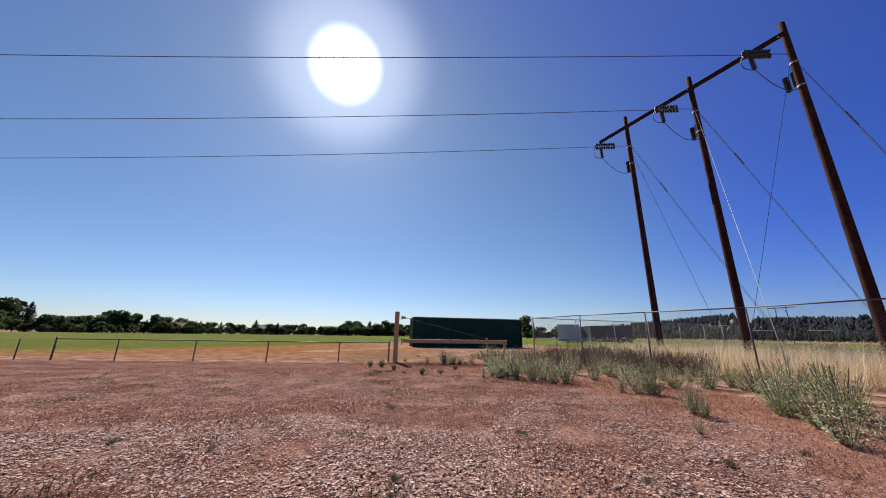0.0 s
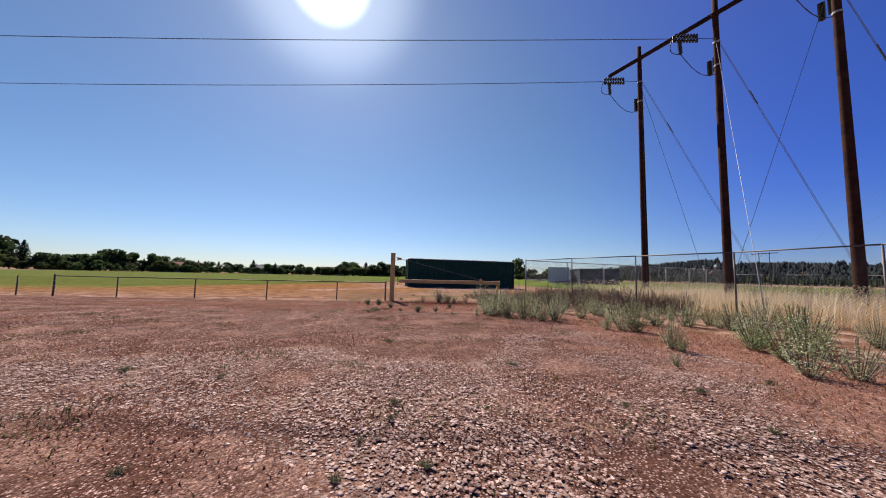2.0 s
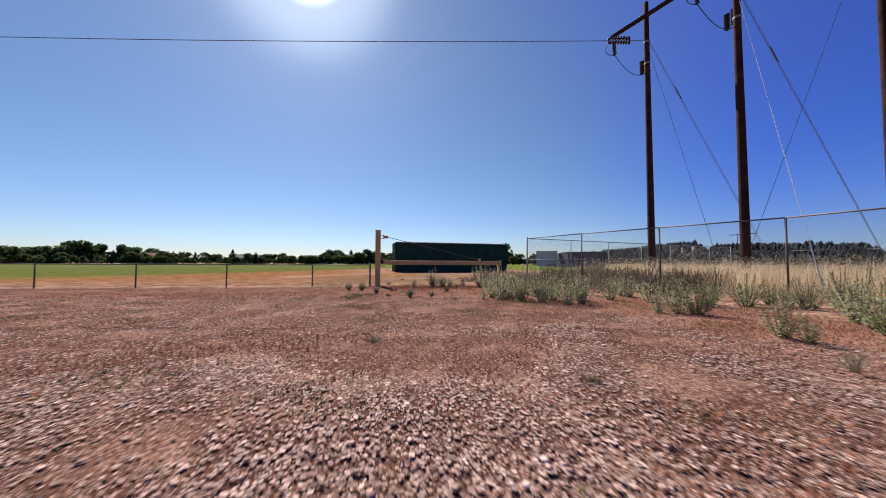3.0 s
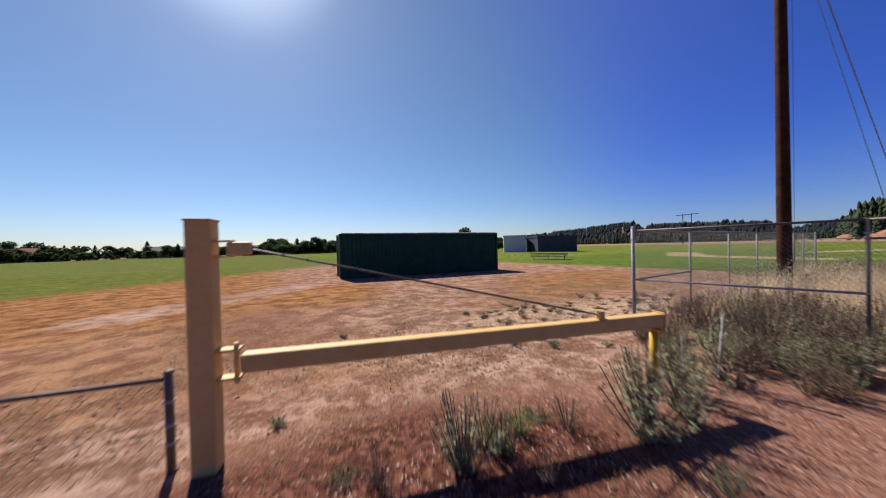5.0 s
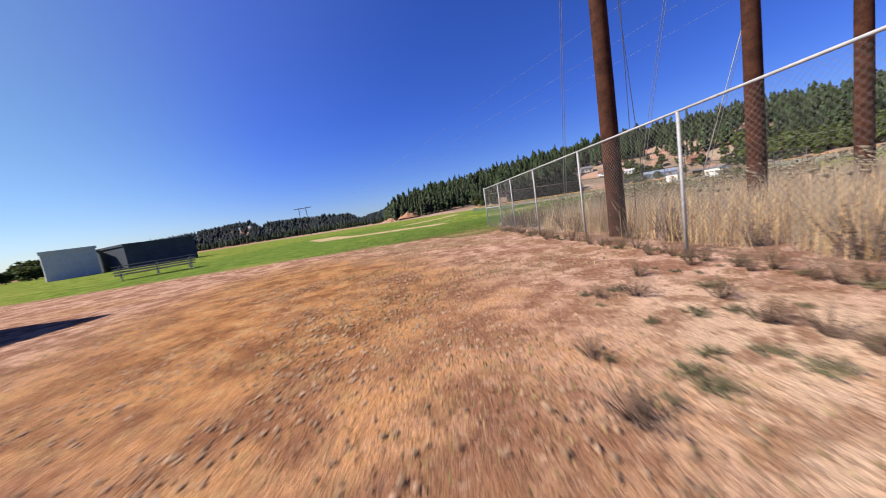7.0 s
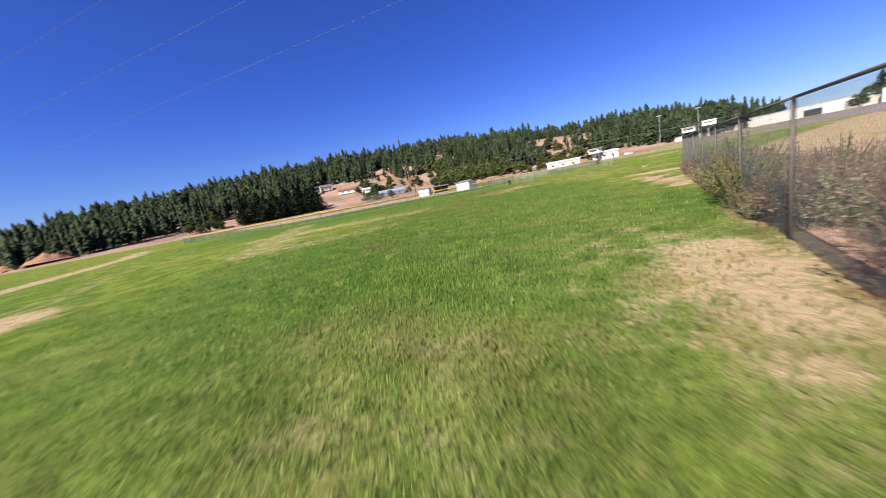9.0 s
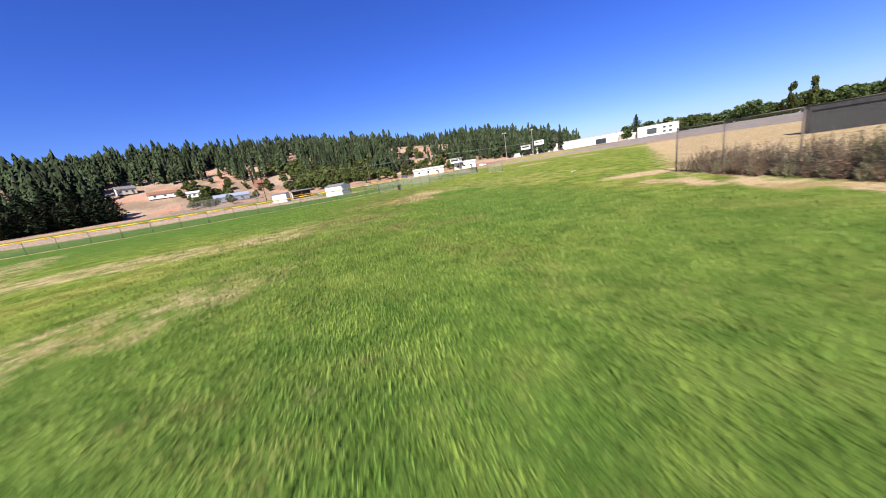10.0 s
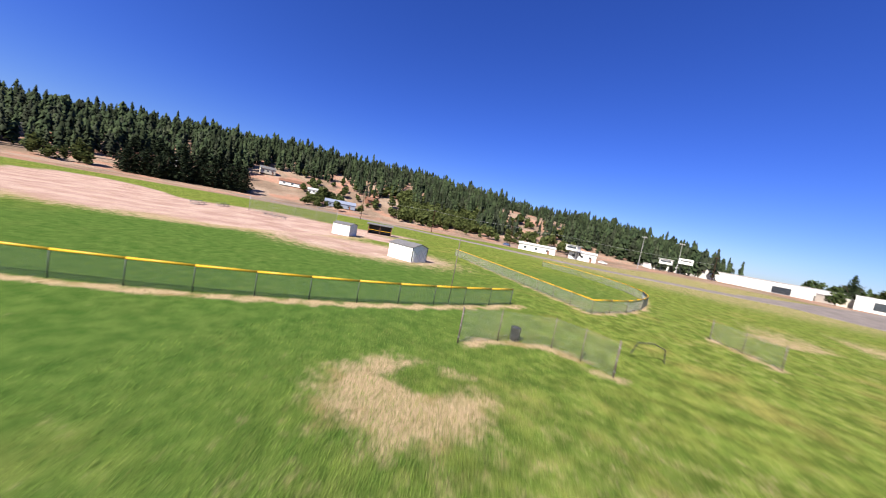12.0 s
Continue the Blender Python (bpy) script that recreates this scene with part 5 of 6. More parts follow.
def field_pole(x, y, h, lamp=True):
    z = float(height(x, y))
    T = thing("light_pole" if lamp else "utility_pole", pose(x, y, z, 0, 0, 160), "tall thin floodlight pole beside the road" if lamp else "wooden utility pole with crossarm", "pole", "poles along the road")
    part("shaft", rod(B(), (0, 0, -0.4), (0, 0, h), 0.16, 0.1, n=8), M_GALV if lamp else M_POLE, T)
    part("crossarm", box(B(), (2.4, 0.12, 0.14), (0, 0, h - 0.4)), M_GALV if lamp else M_POLE, T)
    for s in (-0.9, 0.0, 0.9):
        if lamp:
            part("floodlight", box(B(), (0.5, 0.4, 0.45), (s, -0.2, h - 0.1), (30, 0, 0), bevel=0.05), M_ROOFLT, T)
        else:
            part("insulator", rod(B(), (s, 0, h - 0.33), (s, 0, h - 0.1), 0.05, n=6), M_BLACK, T)


for x, y, h, lamp in ((59.3, -211.3, 17, True), (42.4, -221.4, 16, True), (150, -150, 11, False), (118, -178, 11, False), (98, -190, 10, False), (25, -240, 13, False), (170, -120, 11, False)):
    field_pole(x, y, h, lamp)
for a, b in (((150, -150), (118, -178)), ((118, -178), (98, -190)), ((98, -190), (25, -240)), ((170, -120), (150, -150))):
    conductor((*a, 11.0), (*b, 11.0), 0.8, 0.035, M_GALV, "thin overhead line along the far road")


# ---- trees ----
def pine_shape(rng, tiers, spikes, full=0.16, base=0.1):
    """A unit pine, 1 high: a trunk and ragged drooping tiers of needles, wider below and pointed at the top."""
    V, F = [], []
    for k in range(5):
        V.append((0.014 * math.cos(k * math.tau / 5), 0.014 * math.sin(k * math.tau / 5), -0.03))
    V.append((0, 0, 0.8))
    F += [(k, (k + 1) % 5, 5) for k in range(5)]
    for c in range(tiers):
        t = c / tiers
        step = (1 - base) / tiers
        z = base + (1 - base) * t + step * rng.uniform(0.7, 1.0)
        wide = full * (1 - t ** 1.4) ** 0.8 * min(1.0, 0.65 + t * 2.5) * rng.uniform(0.8, 1.15) + 0.018
        a0, q = rng.uniform(0, math.tau), wide * rng.uniform(0.0, 0.22)
        cx, cy = q * math.cos(a0), q * math.sin(a0)
        n = len(V)
        V.append((cx * 0.5, cy * 0.5, min(1.0, z + step * 1.1)))
        for k in range(spikes):
            for out, low in ((rng.uniform(0.6, 1.2), rng.uniform(0.5, 1.5)), (rng.uniform(0.4, 0.72), rng.uniform(0.1, 0.8))):
                a = a0 + (k + (0 if out > 0.75 else 0.5) + rng.uniform(-0.15, 0.15)) * math.tau / spikes
                V.append((cx + wide * out * math.cos(a), cy + wide * out * math.sin(a), z - step * low))
        m = 2 * spikes
        F += [(n, n + 1 + k, n + 1 + (k + 1) % m) for k in range(m)]
    return np.array(V), np.array(F)


def clumped_shape(rng, clumps, faces, full, spray, base):
    """A dense unit conifer, 1 high, of uneven clumps of fine needle sprays."""
    V, F = [], []
    turn = rng.uniform(0, math.tau)
    for c in range(clumps):
        t = (c + rng.uniform(0.2, 0.8)) / clumps
        wide = full * (1 - t ** 1.5) ** 0.8 * min(1.0, 0.7 + t * 2) + 0.012
        turn += 2.4 + rng.uniform(-0.5, 0.5)
        q = wide * rng.uniform(0.25, 0.6)
        mid = Vector((q * math.cos(turn), q * math.sin(turn), base + (0.985 - base) * t))
        size = Vector((wide * rng.uniform(0.55, 0.85), wide * rng.uniform(0.55, 0.85), 0.06 + 0.35 * wide))
        for _ in range(faces):
            v = Vector((rng.gauss(0, 1), rng.gauss(0, 1), rng.gauss(0, 1))).normalized() * rng.uniform(0.6, 1.08)
            p = mid + Vector((v.x * size.x, v.y * size.y, v.z * size.z))
            u = Vector((rng.gauss(0, 1), rng.gauss(0, 1), rng.gauss(0, 0.7))).normalized()
            w = u.cross(Vector((rng.gauss(0, 1), rng.gauss(0, 1), rng.gauss(0, 1)))).normalized()
            e = spray * rng.uniform(0.6, 1.4) * (1.15 - 0.5 * t)
            n = len(V)
            V += [p - u * e - w * e * 0.6, p + u * e - w * e * 0.5, p + w * e]
            F.append((n, n + 1, n + 2))
    return np.array([tuple(v) for v in V]), np.array(F)


def leafy_shape(rng, clumps, leaves, leaf, tall=False):
    """A crown, about 1 high: small leaf faces scattered over uneven clumps."""
    V, F = [], []
    for _ in range(clumps):
        h = rng.uniform(0.22, 0.88)
        spread = (0.16 if tall else 0.34) * math.sin(math.pi * min(1, h * 0.85 + 0.15)) ** 0.6
        a = rng.uniform(0, math.tau)
        q = spread * math.sqrt(rng.uniform(0, 1))
        cx, cy, cr = q * math.cos(a), q * math.sin(a), rng.uniform(0.09, 0.17) * (0.7 if tall else 1)
        for _ in range(leaves):
            v = Vector((rng.gauss(0, 1), rng.gauss(0, 1), rng.gauss(0, 1))).normalized() * cr * rng.uniform(0.6, 1.12)
            p = Vector((cx, cy, h)) + v
            u = Vector((rng.gauss(0, 1), rng.gauss(0, 1), rng.gauss(0, 1))).normalized()
            w = u.cross(Vector((rng.gauss(0, 1), rng.gauss(0, 1), rng.gauss(0, 1)))).normalized()
            s = leaf * rng.uniform(0.6, 1.4)
            n = len(V)
            V += [p - u * s - w * s * 0.6, p + u * s - w * s * 0.5, p + w * s]
            F.append((n, n + 1, n + 2))
    return np.array(V), np.array(F)


def trunk_bm(rng, h, r):
    bm = B()
    rod(bm, (0, 0, -0.02 * h), (0.01 * h, 0, 0.45 * h), r, r * 0.6, n=7)
    for k in range(4):
        a = k * 1.6 + rng.uniform(0, 0.6)
        rod(bm, (0.005 * h, 0, h * rng.uniform(0.25, 0.42)), (0.2 * h * math.cos(a), 0.2 * h * math.sin(a), h * rng.uniform(0.55, 0.75)), r * 0.45, r * 0.15, n=5)
    return bm


rng = random.Random(7)
PROTO = {}
for key, cnt in (("conifer", 3), ("leafy", 4), ("poplar", 1)):
    for i in range(cnt):
        if key == "conifer":
            shp = clumped_shape(rng, 26, 70, 0.2, 0.023, 0.06)
        else:
            shp = leafy_shape(rng, 28 if key == "leafy" else 22, 32, 0.056, key == "poplar")
        ob = np_mesh("crown", *shp, M_PINE if key == "conifer" else M_TREE)
        PROTO[key, i] = ob.data
        bpy.data.objects.remove(ob)
        tb = part("trunk", trunk_bm(rng, 1.0, 0.028), M_BARK)
        PROTO[key, i, "trunk"] = tb.data
        bpy.data.objects.remove(tb)


def tree(kind, x, y, h, wide=1.0, mat=None, label="", i=None):
    n = {"conifer": 3, "leafy": 4, "poplar": 1}[kind]
    i = rng.randrange(n) if i is None else i
    z = float(height(x, y))
    lab = label or {"conifer": "dark green conifer in the distance", "leafy": "dark leafy tree in a far tree line", "poplar": "slender poplar in the distance"}[kind]
    T = thing("conifer" if kind == "conifer" else "tree", pose(x, y, z, 0, 0, rng.uniform(0, 360)) @ Matrix.Diagonal((h * wide, h * wide, h, 1)), lab, "tree", "far trees")
    for nm, me in (("crown", PROTO[kind, i]), ("trunk", PROTO[kind, i, "trunk"])):
        o = new(nm, me)
        o.parent = T
        if nm == "crown" and mat:
            o.material_slots[0].link = "OBJECT"
            o.material_slots[0].material = mat
    return T


def at_az(az, d, o=(2.2, 1.7)):
    return o[0] + d * math.sin(radians(az)), o[1] + d * math.cos(radians(az))


# the tree line across the fields: bearing, height angle, kind
def tree_line(rows):
    for az, el, kind, wide in rows:
        dd = 190 * rng.uniform(0.94, 1.08)
        x, y = at_az(az, dd)
        tree(kind, x, y, dd * (math.tan(radians(el)) + 0.0065) * 1.06, wide, M_TREE if kind == "leafy" and rng.random() < 0.7 else (M_OLIVE if kind == "leafy" else None))


tree_line(((-33.5, 2.4, "leafy", 1.3), (-32.2, 3.2, "leafy", 1.1), (-30.6, 2.6, "conifer", 1.2), (-29.3, 1.6, "leafy", 1.2), (-28.2, 1.5, "leafy", 1.4), (-26.9, 1.4, "leafy", 1.5), (-25.5, 1.7, "leafy", 1.3),
           (-24.3, 2.3, "leafy", 1.2), (-23.3, 2.2, "leafy", 1.1), (-22.2, 1.9, "leafy", 1), (-20.9, 1.2, "conifer", 1.1), (-19.9, 1.9, "leafy", 1), (-18.8, 1.8, "leafy", 1.1), (-17.6, 1.7, "leafy", 1.1),
           (-16.4, 1.4, "leafy", 1.1), (-15.2, 1.2, "conifer", 1.3), (-14, 1.3, "leafy", 1.2)))
tree_line(((-12.8, 1.2, "conifer", 1.4), (-11.5, 1.3, "leafy", 1.3), (-10.2, 1.1, "leafy", 1.2), (-8.4, 1.6, "conifer", 1.5), (-6.9, 1, "leafy", 1.5), (-5.4, 1.3, "conifer", 1.4), (-4.2, 1.1, "leafy", 1.4),
           (-3, 1.2, "leafy", 1.2), (-1.7, 1.3, "leafy", 1.2), (-0.3, 1, "leafy", 1.5), (1.2, 1, "leafy", 1.5), (2.7, 1.1, "leafy", 1.5), (4.4, 1.6, "leafy", 1.2), (5.5, 2.1, "leafy", 1.2),
           (6.6, 1.9, "leafy", 1.1), (7.6, 1.4, "leafy", 1.2), (8.8, 1.9, "conifer", 1.5)))
tree_line(((10.2, 1.6, "leafy", 1.3), (11.5, 2.1, "leafy", 1.1), (12.7, 1.9, "leafy", 1.1), (14, 1.6, "leafy", 1.3), (15.4, 1.5, "leafy", 1.3), (17, 1.5, "leafy", 1.4), (19, 1.6, "leafy", 1.4),
           (21, 1.5, "leafy", 1.5), (23.5, 1.4, "leafy", 1.5), (26, 1.4, "leafy", 1.5), (29, 1.4, "leafy", 1.5), (32, 1.5, "leafy", 1.4), (35.8, 3.4, "leafy", 1), (38, 1.6, "leafy", 1.4),
           (41, 1.6, "leafy", 1.5)))
for i in range(64):
    az = -34 + i * 1.22 + rng.uniform(-0.5, 0.5)
    x, y = at_az(az, rng.uniform(172, 186))
    tree("leafy", x, y, rng.uniform(2.8, 5.2), rng.uniform(1.3, 1.8), M_OLIVE if rng.random() < 0.5 else M_TREE)
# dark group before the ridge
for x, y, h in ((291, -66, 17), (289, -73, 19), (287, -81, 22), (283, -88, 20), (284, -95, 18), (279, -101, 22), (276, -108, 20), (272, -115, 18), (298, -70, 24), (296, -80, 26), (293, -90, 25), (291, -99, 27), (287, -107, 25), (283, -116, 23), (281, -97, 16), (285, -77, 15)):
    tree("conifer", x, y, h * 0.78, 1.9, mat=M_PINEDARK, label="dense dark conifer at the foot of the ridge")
tree("conifer", -22.6, -236, 14.5, 1.25, label="tall dark conifer beside the white school")
tree("leafy", -13, -219, 6, 1.3)
for i in range(60):
    az = -166 + i * 0.62 + rng.uniform(-0.5, 0.5)
    x, y = at_az(az, rng.uniform(330, 380), (46, 3))
    tree("leafy" if rng.random() < 0.8 else "conifer", x, y, rng.uniform(9, 15), 1.2, M_OLIVE if rng.random() < 0.4 else M_TREE)
for x, y, h in ((-113, -254, 20), (-120.5, -250, 21)):
    tree("poplar", x, y, h, 0.5, M_OLIVE, "tall narrow poplar above the tree line")


# ---- forest, hedges and scrub ----
def forest(name, n, az, r, h, shape, mat, label, keep, seed):
    g = np.random.default_rng(seed)
    A, R = np.radians(g.uniform(*az, n)), np.sqrt(g.uniform(r[0] ** 2, r[1] ** 2, n))
    x, y = 45 + R * np.sin(A), R * np.cos(A)
    ok = keep(np.degrees(A), R, g)
    x, y = x[ok], y[ok]
    k = len(x)
    H = g.uniform(*h, k)
    w = np.stack((x, y, height(x, y) - 0.4), 1)
    H = H * (1 + 0.3 * np.array([noise.noise((a / 22, b / 22, 0.5)) for a, b in zip(x, y)]))
    wd = H * g.uniform(0.75, 1.35, k)
    ob = scatter(name, *shape, w, np.stack((wd, wd, H), 1), g.uniform(0, 6.28, k), mat)
    return tagged(ob, label, "forest", kind="stuff")


def ridge_keep(az, r, g):
    start = 268 + 26 * np.sin(np.radians(az * 7)) + np.where((az > 117) & (az < 141), 52, 0) + np.where((az > 139) & (az < 152), 55, 0) + 25 * (1 - smooth01((az - 108) / 8))
    sand = (((az - 161) / 6.5) ** 2 + ((r - 370) / 85) ** 2 < 1) & (g.random(len(az)) > 0.1)
    bare = (az > 126) & (az < 139) & (r < 360) & (g.random(len(az)) > 0.5)
    return (r > start) & (az < 180 + 8 * g.random(len(az))) & ~sand & ~bare & (np.interp(az, HILL_AZ, HILL_EL) > 1.0)


# plain and painted-sunlit needles alternate over the ridge
for i, mt in enumerate((M_PINE, M_PINE2, M_PINE, M_PINE2, M_PINE, M_PINE)):
    forest("pine_forest", 1300, (82, 193), (262, 520), ((11, 18), (10, 19), (14, 24), (11, 19), (13, 22), (9, 16))[i], pine_shape(random.Random(20 + i), 8, 5, (0.15, 0.17, 0.125)[i % 3]), mt, "dense dark pine forest on the ridge", ridge_keep, 31 + i)
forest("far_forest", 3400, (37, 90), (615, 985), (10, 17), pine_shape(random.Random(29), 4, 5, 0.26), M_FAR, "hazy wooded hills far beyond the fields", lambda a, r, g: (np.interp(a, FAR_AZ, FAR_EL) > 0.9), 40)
forest("far_forest", 700, (40, 82), (520, 615), (7, 12), pine_shape(random.Random(30), 6, 5, 0.22), M_PINE, "broken woods at the foot of the far hills", lambda a, r, g: g.random(len(a)) < 0.7, 41)
forest("scrub", 2200, (118, 168), (245, 345), (3, 10), leafy_shape(random.Random(33), 10, 20, 0.1), M_OLIVE, "olive scrub and small trees on the lower slope",
       lambda a, r, g: ((a > 139) & (a < 153) & (r > 262) & (r < 335)) | ((g.random(len(a)) < 0.09) & (a > 124)), 42)
forest("scrub", 9, (95, 103.5), (240, 262), (6, 13), leafy_shape(random.Random(36), 14, 26, 0.07), M_OLIVE, "rounded olive trees at the foot of the ridge", lambda a, r, g: g.random(len(a)) < 0.55, 45)
forest("hedge", 520, (-38, 44), (192, 206), (1.8, 3.8), leafy_shape(random.Random(34), 8, 14, 0.12), M_TREE, "dark hedge and shrubs along the far side of the fields", lambda a, r, g: g.random(len(a)) < 0.9, 43)
forest("hedge", 260, (188, 236), (300, 330), (2.5, 4.5), leafy_shape(random.Random(35), 8, 14, 0.12), M_TREE, "dark hedge beyond the school field", lambda a, r, g: g.random(len(a)) < 0.9, 44)


def earth_mound(x, y, w, h):
    z = float(height(x, y))
    bm = B()
    bmesh.ops.create_grid(bm, x_segments=26, y_segments=18, size=1)
    for v in bm.verts:
        r = math.hypot(v.co.x, v.co.y)
        e = max(0, 1 - r * r) ** 0.8
        v.co = Vector((v.co.x * w, v.co.y * w * 0.5, h * e * (0.8 + 0.5 * noise.noise(v.co * 2.6)) - 0.2))
    ob = part("earth_mound", bm, M_REDEARTH, None)
    ob.location = (x, y, z)
    tagged(ob, "heap of bare red earth at the far edge of the field", "mound")


earth_mound(330, 26, 22, 6.5)
earth_mound(375, 45, 18, 4)


# ---- plants and stones close by ----
def bush_shape(rng, stems, leaves, high, spread, leaf, upright=0.5):
    """Upright leafy weed: thin stems with small narrow leaves all along them. Returns stem and leaf arrays."""
    SV, SF, LV, LF = [Vector((0, 0, -0.03))], [], [], []
    for _ in range(stems):
        a, q = rng.uniform(0, math.tau), math.sqrt(rng.random())
        h = high * rng.uniform(0.55, 1.0) * (1 - 0.35 * q)
        base = Vector((0.25 * spread * q * math.cos(a), 0.25 * spread * q * math.sin(a), 0))
        top = Vector((spread * q * math.cos(a), spread * q * math.sin(a), h))
        bow = Vector((math.cos(a), math.sin(a), 0)) * spread * 0.25 * q * (1 - upright)
        pts = [base.lerp(top, t) + bow * math.sin(math.pi * t) for t in (0, 1.0)]
        r = 0.006
        for i, p in enumerate(pts):
            k = len(SV)
            for ang in (0, 2.1, 4.2):
                SV.append(p + Vector((r * math.cos(ang), r * math.sin(ang), 0)) * (1 - 0.25 * i))
            if not i:
                SF += [(0, k + 1, k), (0, k + 2, k + 1), (0, k, k + 2)]
            else:
                for e in range(3):
                    SF += [(k - 3 + e, k - 3 + (e + 1) % 3, k + (e + 1) % 3), (k - 3 + e, k + (e + 1) % 3, k + e)]
        for _ in range(leaves):
            t = rng.random() ** 0.8
            p = base.lerp(top, t) + bow * math.sin(math.pi * t)
            b = rng.uniform(0, math.tau)
            out = Vector((math.cos(b), math.sin(b), rng.uniform(-0.1, 1.0))).normalized()
            side = out.cross(Vector((rng.gauss(0, 1), rng.gauss(0, 1), rng.gauss(0, 1)))).normalized()
            s = leaf * rng.uniform(0.6, 1.4) * (1.15 - 0.5 * t)
            k = len(LV)
            LV += [p, p + out * s * 0.5 + side * s * 0.17, p + out * s, p + out * s * 0.5 - side * s * 0.17]
            LF += [(k, k + 1, k + 2), (k, k + 2, k + 3)]
    return (np.array(SV), np.array(SF)), (np.array(LV), np.array(LF))


def bush_proto(rng, mat, **kw):
    st, lf = bush_shape(rng, **kw)
    a, b = np_mesh("stalk", *st, M_STEM), np_mesh("foliage", *lf, mat)
    out = (a.data, b.data)
    bpy.data.objects.remove(a)
    bpy.data.objects.remove(b)
    return out


brng = random.Random(11)
BUSH = {
    "sage": [bush_proto(brng, M_SAGE, stems=32, leaves=24, high=0.9, spread=0.4, leaf=0.054) for _ in range(3)],
    "fresh": [bush_proto(brng, M_SAGE2, stems=32, leaves=18, high=0.85, spread=0.4, leaf=0.069) for _ in range(2)],
    "brown": [bush_proto(brng, M_BROWNLEAF, stems=34, leaves=14, high=1.0, spread=0.5, leaf=0.066) for _ in range(3)],
    "low": [bush_proto(brng, M_LOW, stems=26, leaves=18, high=0.15, spread=0.32, leaf=0.05, upright=0.1) for _ in range(3)],
    "lowgreen": [bush_proto(brng, M_LOW, stems=26, leaves=18, high=0.2, spread=0.24, leaf=0.05, upright=0.1) for _ in range(2)],
    "tuft": [bush_proto(brng, M_TUFT, stems=30, leaves=20, high=0.36, spread=0.17, leaf=0.05) for _ in range(2)],
    "shrub": [bush_proto(brng, M_SHRUB, stems=46, leaves=34, high=0.9, spread=0.42, leaf=0.05) for _ in range(2)],
    "yellow": [bush_proto(brng, M_YELLEAF, stems=26, leaves=18, high=0.2, spread=0.2, leaf=0.045, upright=0.1) for _ in range(1)],
}
BUSH_TEXT = {"shrub": ("shrub", "green leafy shrub among withered weeds by the fence"), "tuft": ("small_weed", "small dark green upright weed on red dirt"), "sage": ("weed_bush", "grey-green upright leafy weed on the dirt"), "fresh": ("weed_bush", "fresh green bushy weed on the dirt"), "brown": ("dry_weed", "withered brown weed along the fence"),
             "low": ("low_weed", "low grey-green weed on bare tan ground"), "lowgreen": ("low_weed", "small green weed on bare ground"), "yellow": ("low_weed", "low yellow-flowering weed on bare ground")}


def bush(kind, x, y, s=1.0, tall=1.0):
    nm, lab = BUSH_TEXT[kind]
    T = thing(nm, pose(x, y, -0.01, 0, 0, brng.uniform(0, 360)) @ Matrix.Diagonal((s, s, s * tall, 1)), lab, "plant", "weeds")
    for n, me in zip(("stalk", "foliage"), brng.choice(BUSH[kind])):
        o = new(n, me)
        o.parent = T
    return T


def plant(rows):
    for kind, x, y, s in rows:
        bush(kind, x, y, s * brng.uniform(0.9, 1.1) * (0.38 if kind in ("low", "lowgreen", "yellow") and (y > 15.8 or y < 8) else 0.45 if kind in ("low", "lowgreen") else 1.1 if 14 < y < 15.8 else 0.8 if y > 11 or s < 0.72 else 1.0))


# weeds along the edge of the gravel
plant((("sage", 8.5, 5.3, 0.8), ("fresh", 8.3, 5, 0.55), ("sage", 9.4, 7, 0.85), ("fresh", 9.6, 6.8, 0.8), ("sage", 9.1, 7.2, 0.7), ("fresh", 9.9, 4.7, 0.8), ("fresh", 9.3, 4, 0.9), ("sage", 8.5, 3.5, 0.8),
       ("sage", 8.9, 3.2, 0.8), ("fresh", 10.2, 4, 1), ("sage", 10.4, 4.9, 1), ("sage", 10.8, 4.3, 1.1), ("sage", 11, 5.2, 1), ("fresh", 11.4, 4.6, 1), ("sage", 11.8, 5.4, 1.1), ("sage", 10.6, 8.3, 0.9),
       ("sage", 11.2, 7.4, 1), ("sage", 11, 8, 0.9), ("sage", 11.9, 7, 1), ("sage", 12.4, 6.2, 1), ("fresh", 12.8, 5.2, 1.1), ("sage", 13.4, 6, 1.1), ("sage", 7.2, 4.4, 0.35)))
# weeds before the fence
plant((("sage", 8.5, 8.9, 1), ("sage", 8.9, 8.8, 0.9), ("sage", 8.2, 9.4, 0.9), ("sage", 8.7, 9.6, 1.05), ("sage", 9.3, 9.3, 0.95), ("sage", 8, 10.6, 1.1), ("sage", 7.8, 10.9, 0.9),
       ("sage", 10.2, 9.1, 0.8), ("sage", 7.7, 15, 0.85), ("sage", 8.1, 15.2, 0.6), ("sage", 9.5, 14.3, 1.15), ("sage", 9.9, 14.5, 1), ("sage", 10.2, 14.2, 1.05), ("sage", 9.2, 13.6, 0.6),
       ("sage", 11, 14.6, 1), ("brown", 11.6, 14.2, 0.9), ("brown", 12.1, 13.6, 1), ("sage", 12.4, 14.6, 0.9), ("fresh", 8.6, 11.3, 0.8), ("sage", 9, 11, 0.9), ("fresh", 8.3, 10.4, 0.7), ("sage", 12, 10.4, 0.9),
       ("fresh", 12.8, 9.2, 0.8), ("sage", 13, 11.2, 1), ("sage", 12.3, 12.2, 1), ("brown", 12.9, 12.8, 1), ("brown", 13.2, 14.2, 1.1), ("sage", 11.4, 9.4, 0.8)))
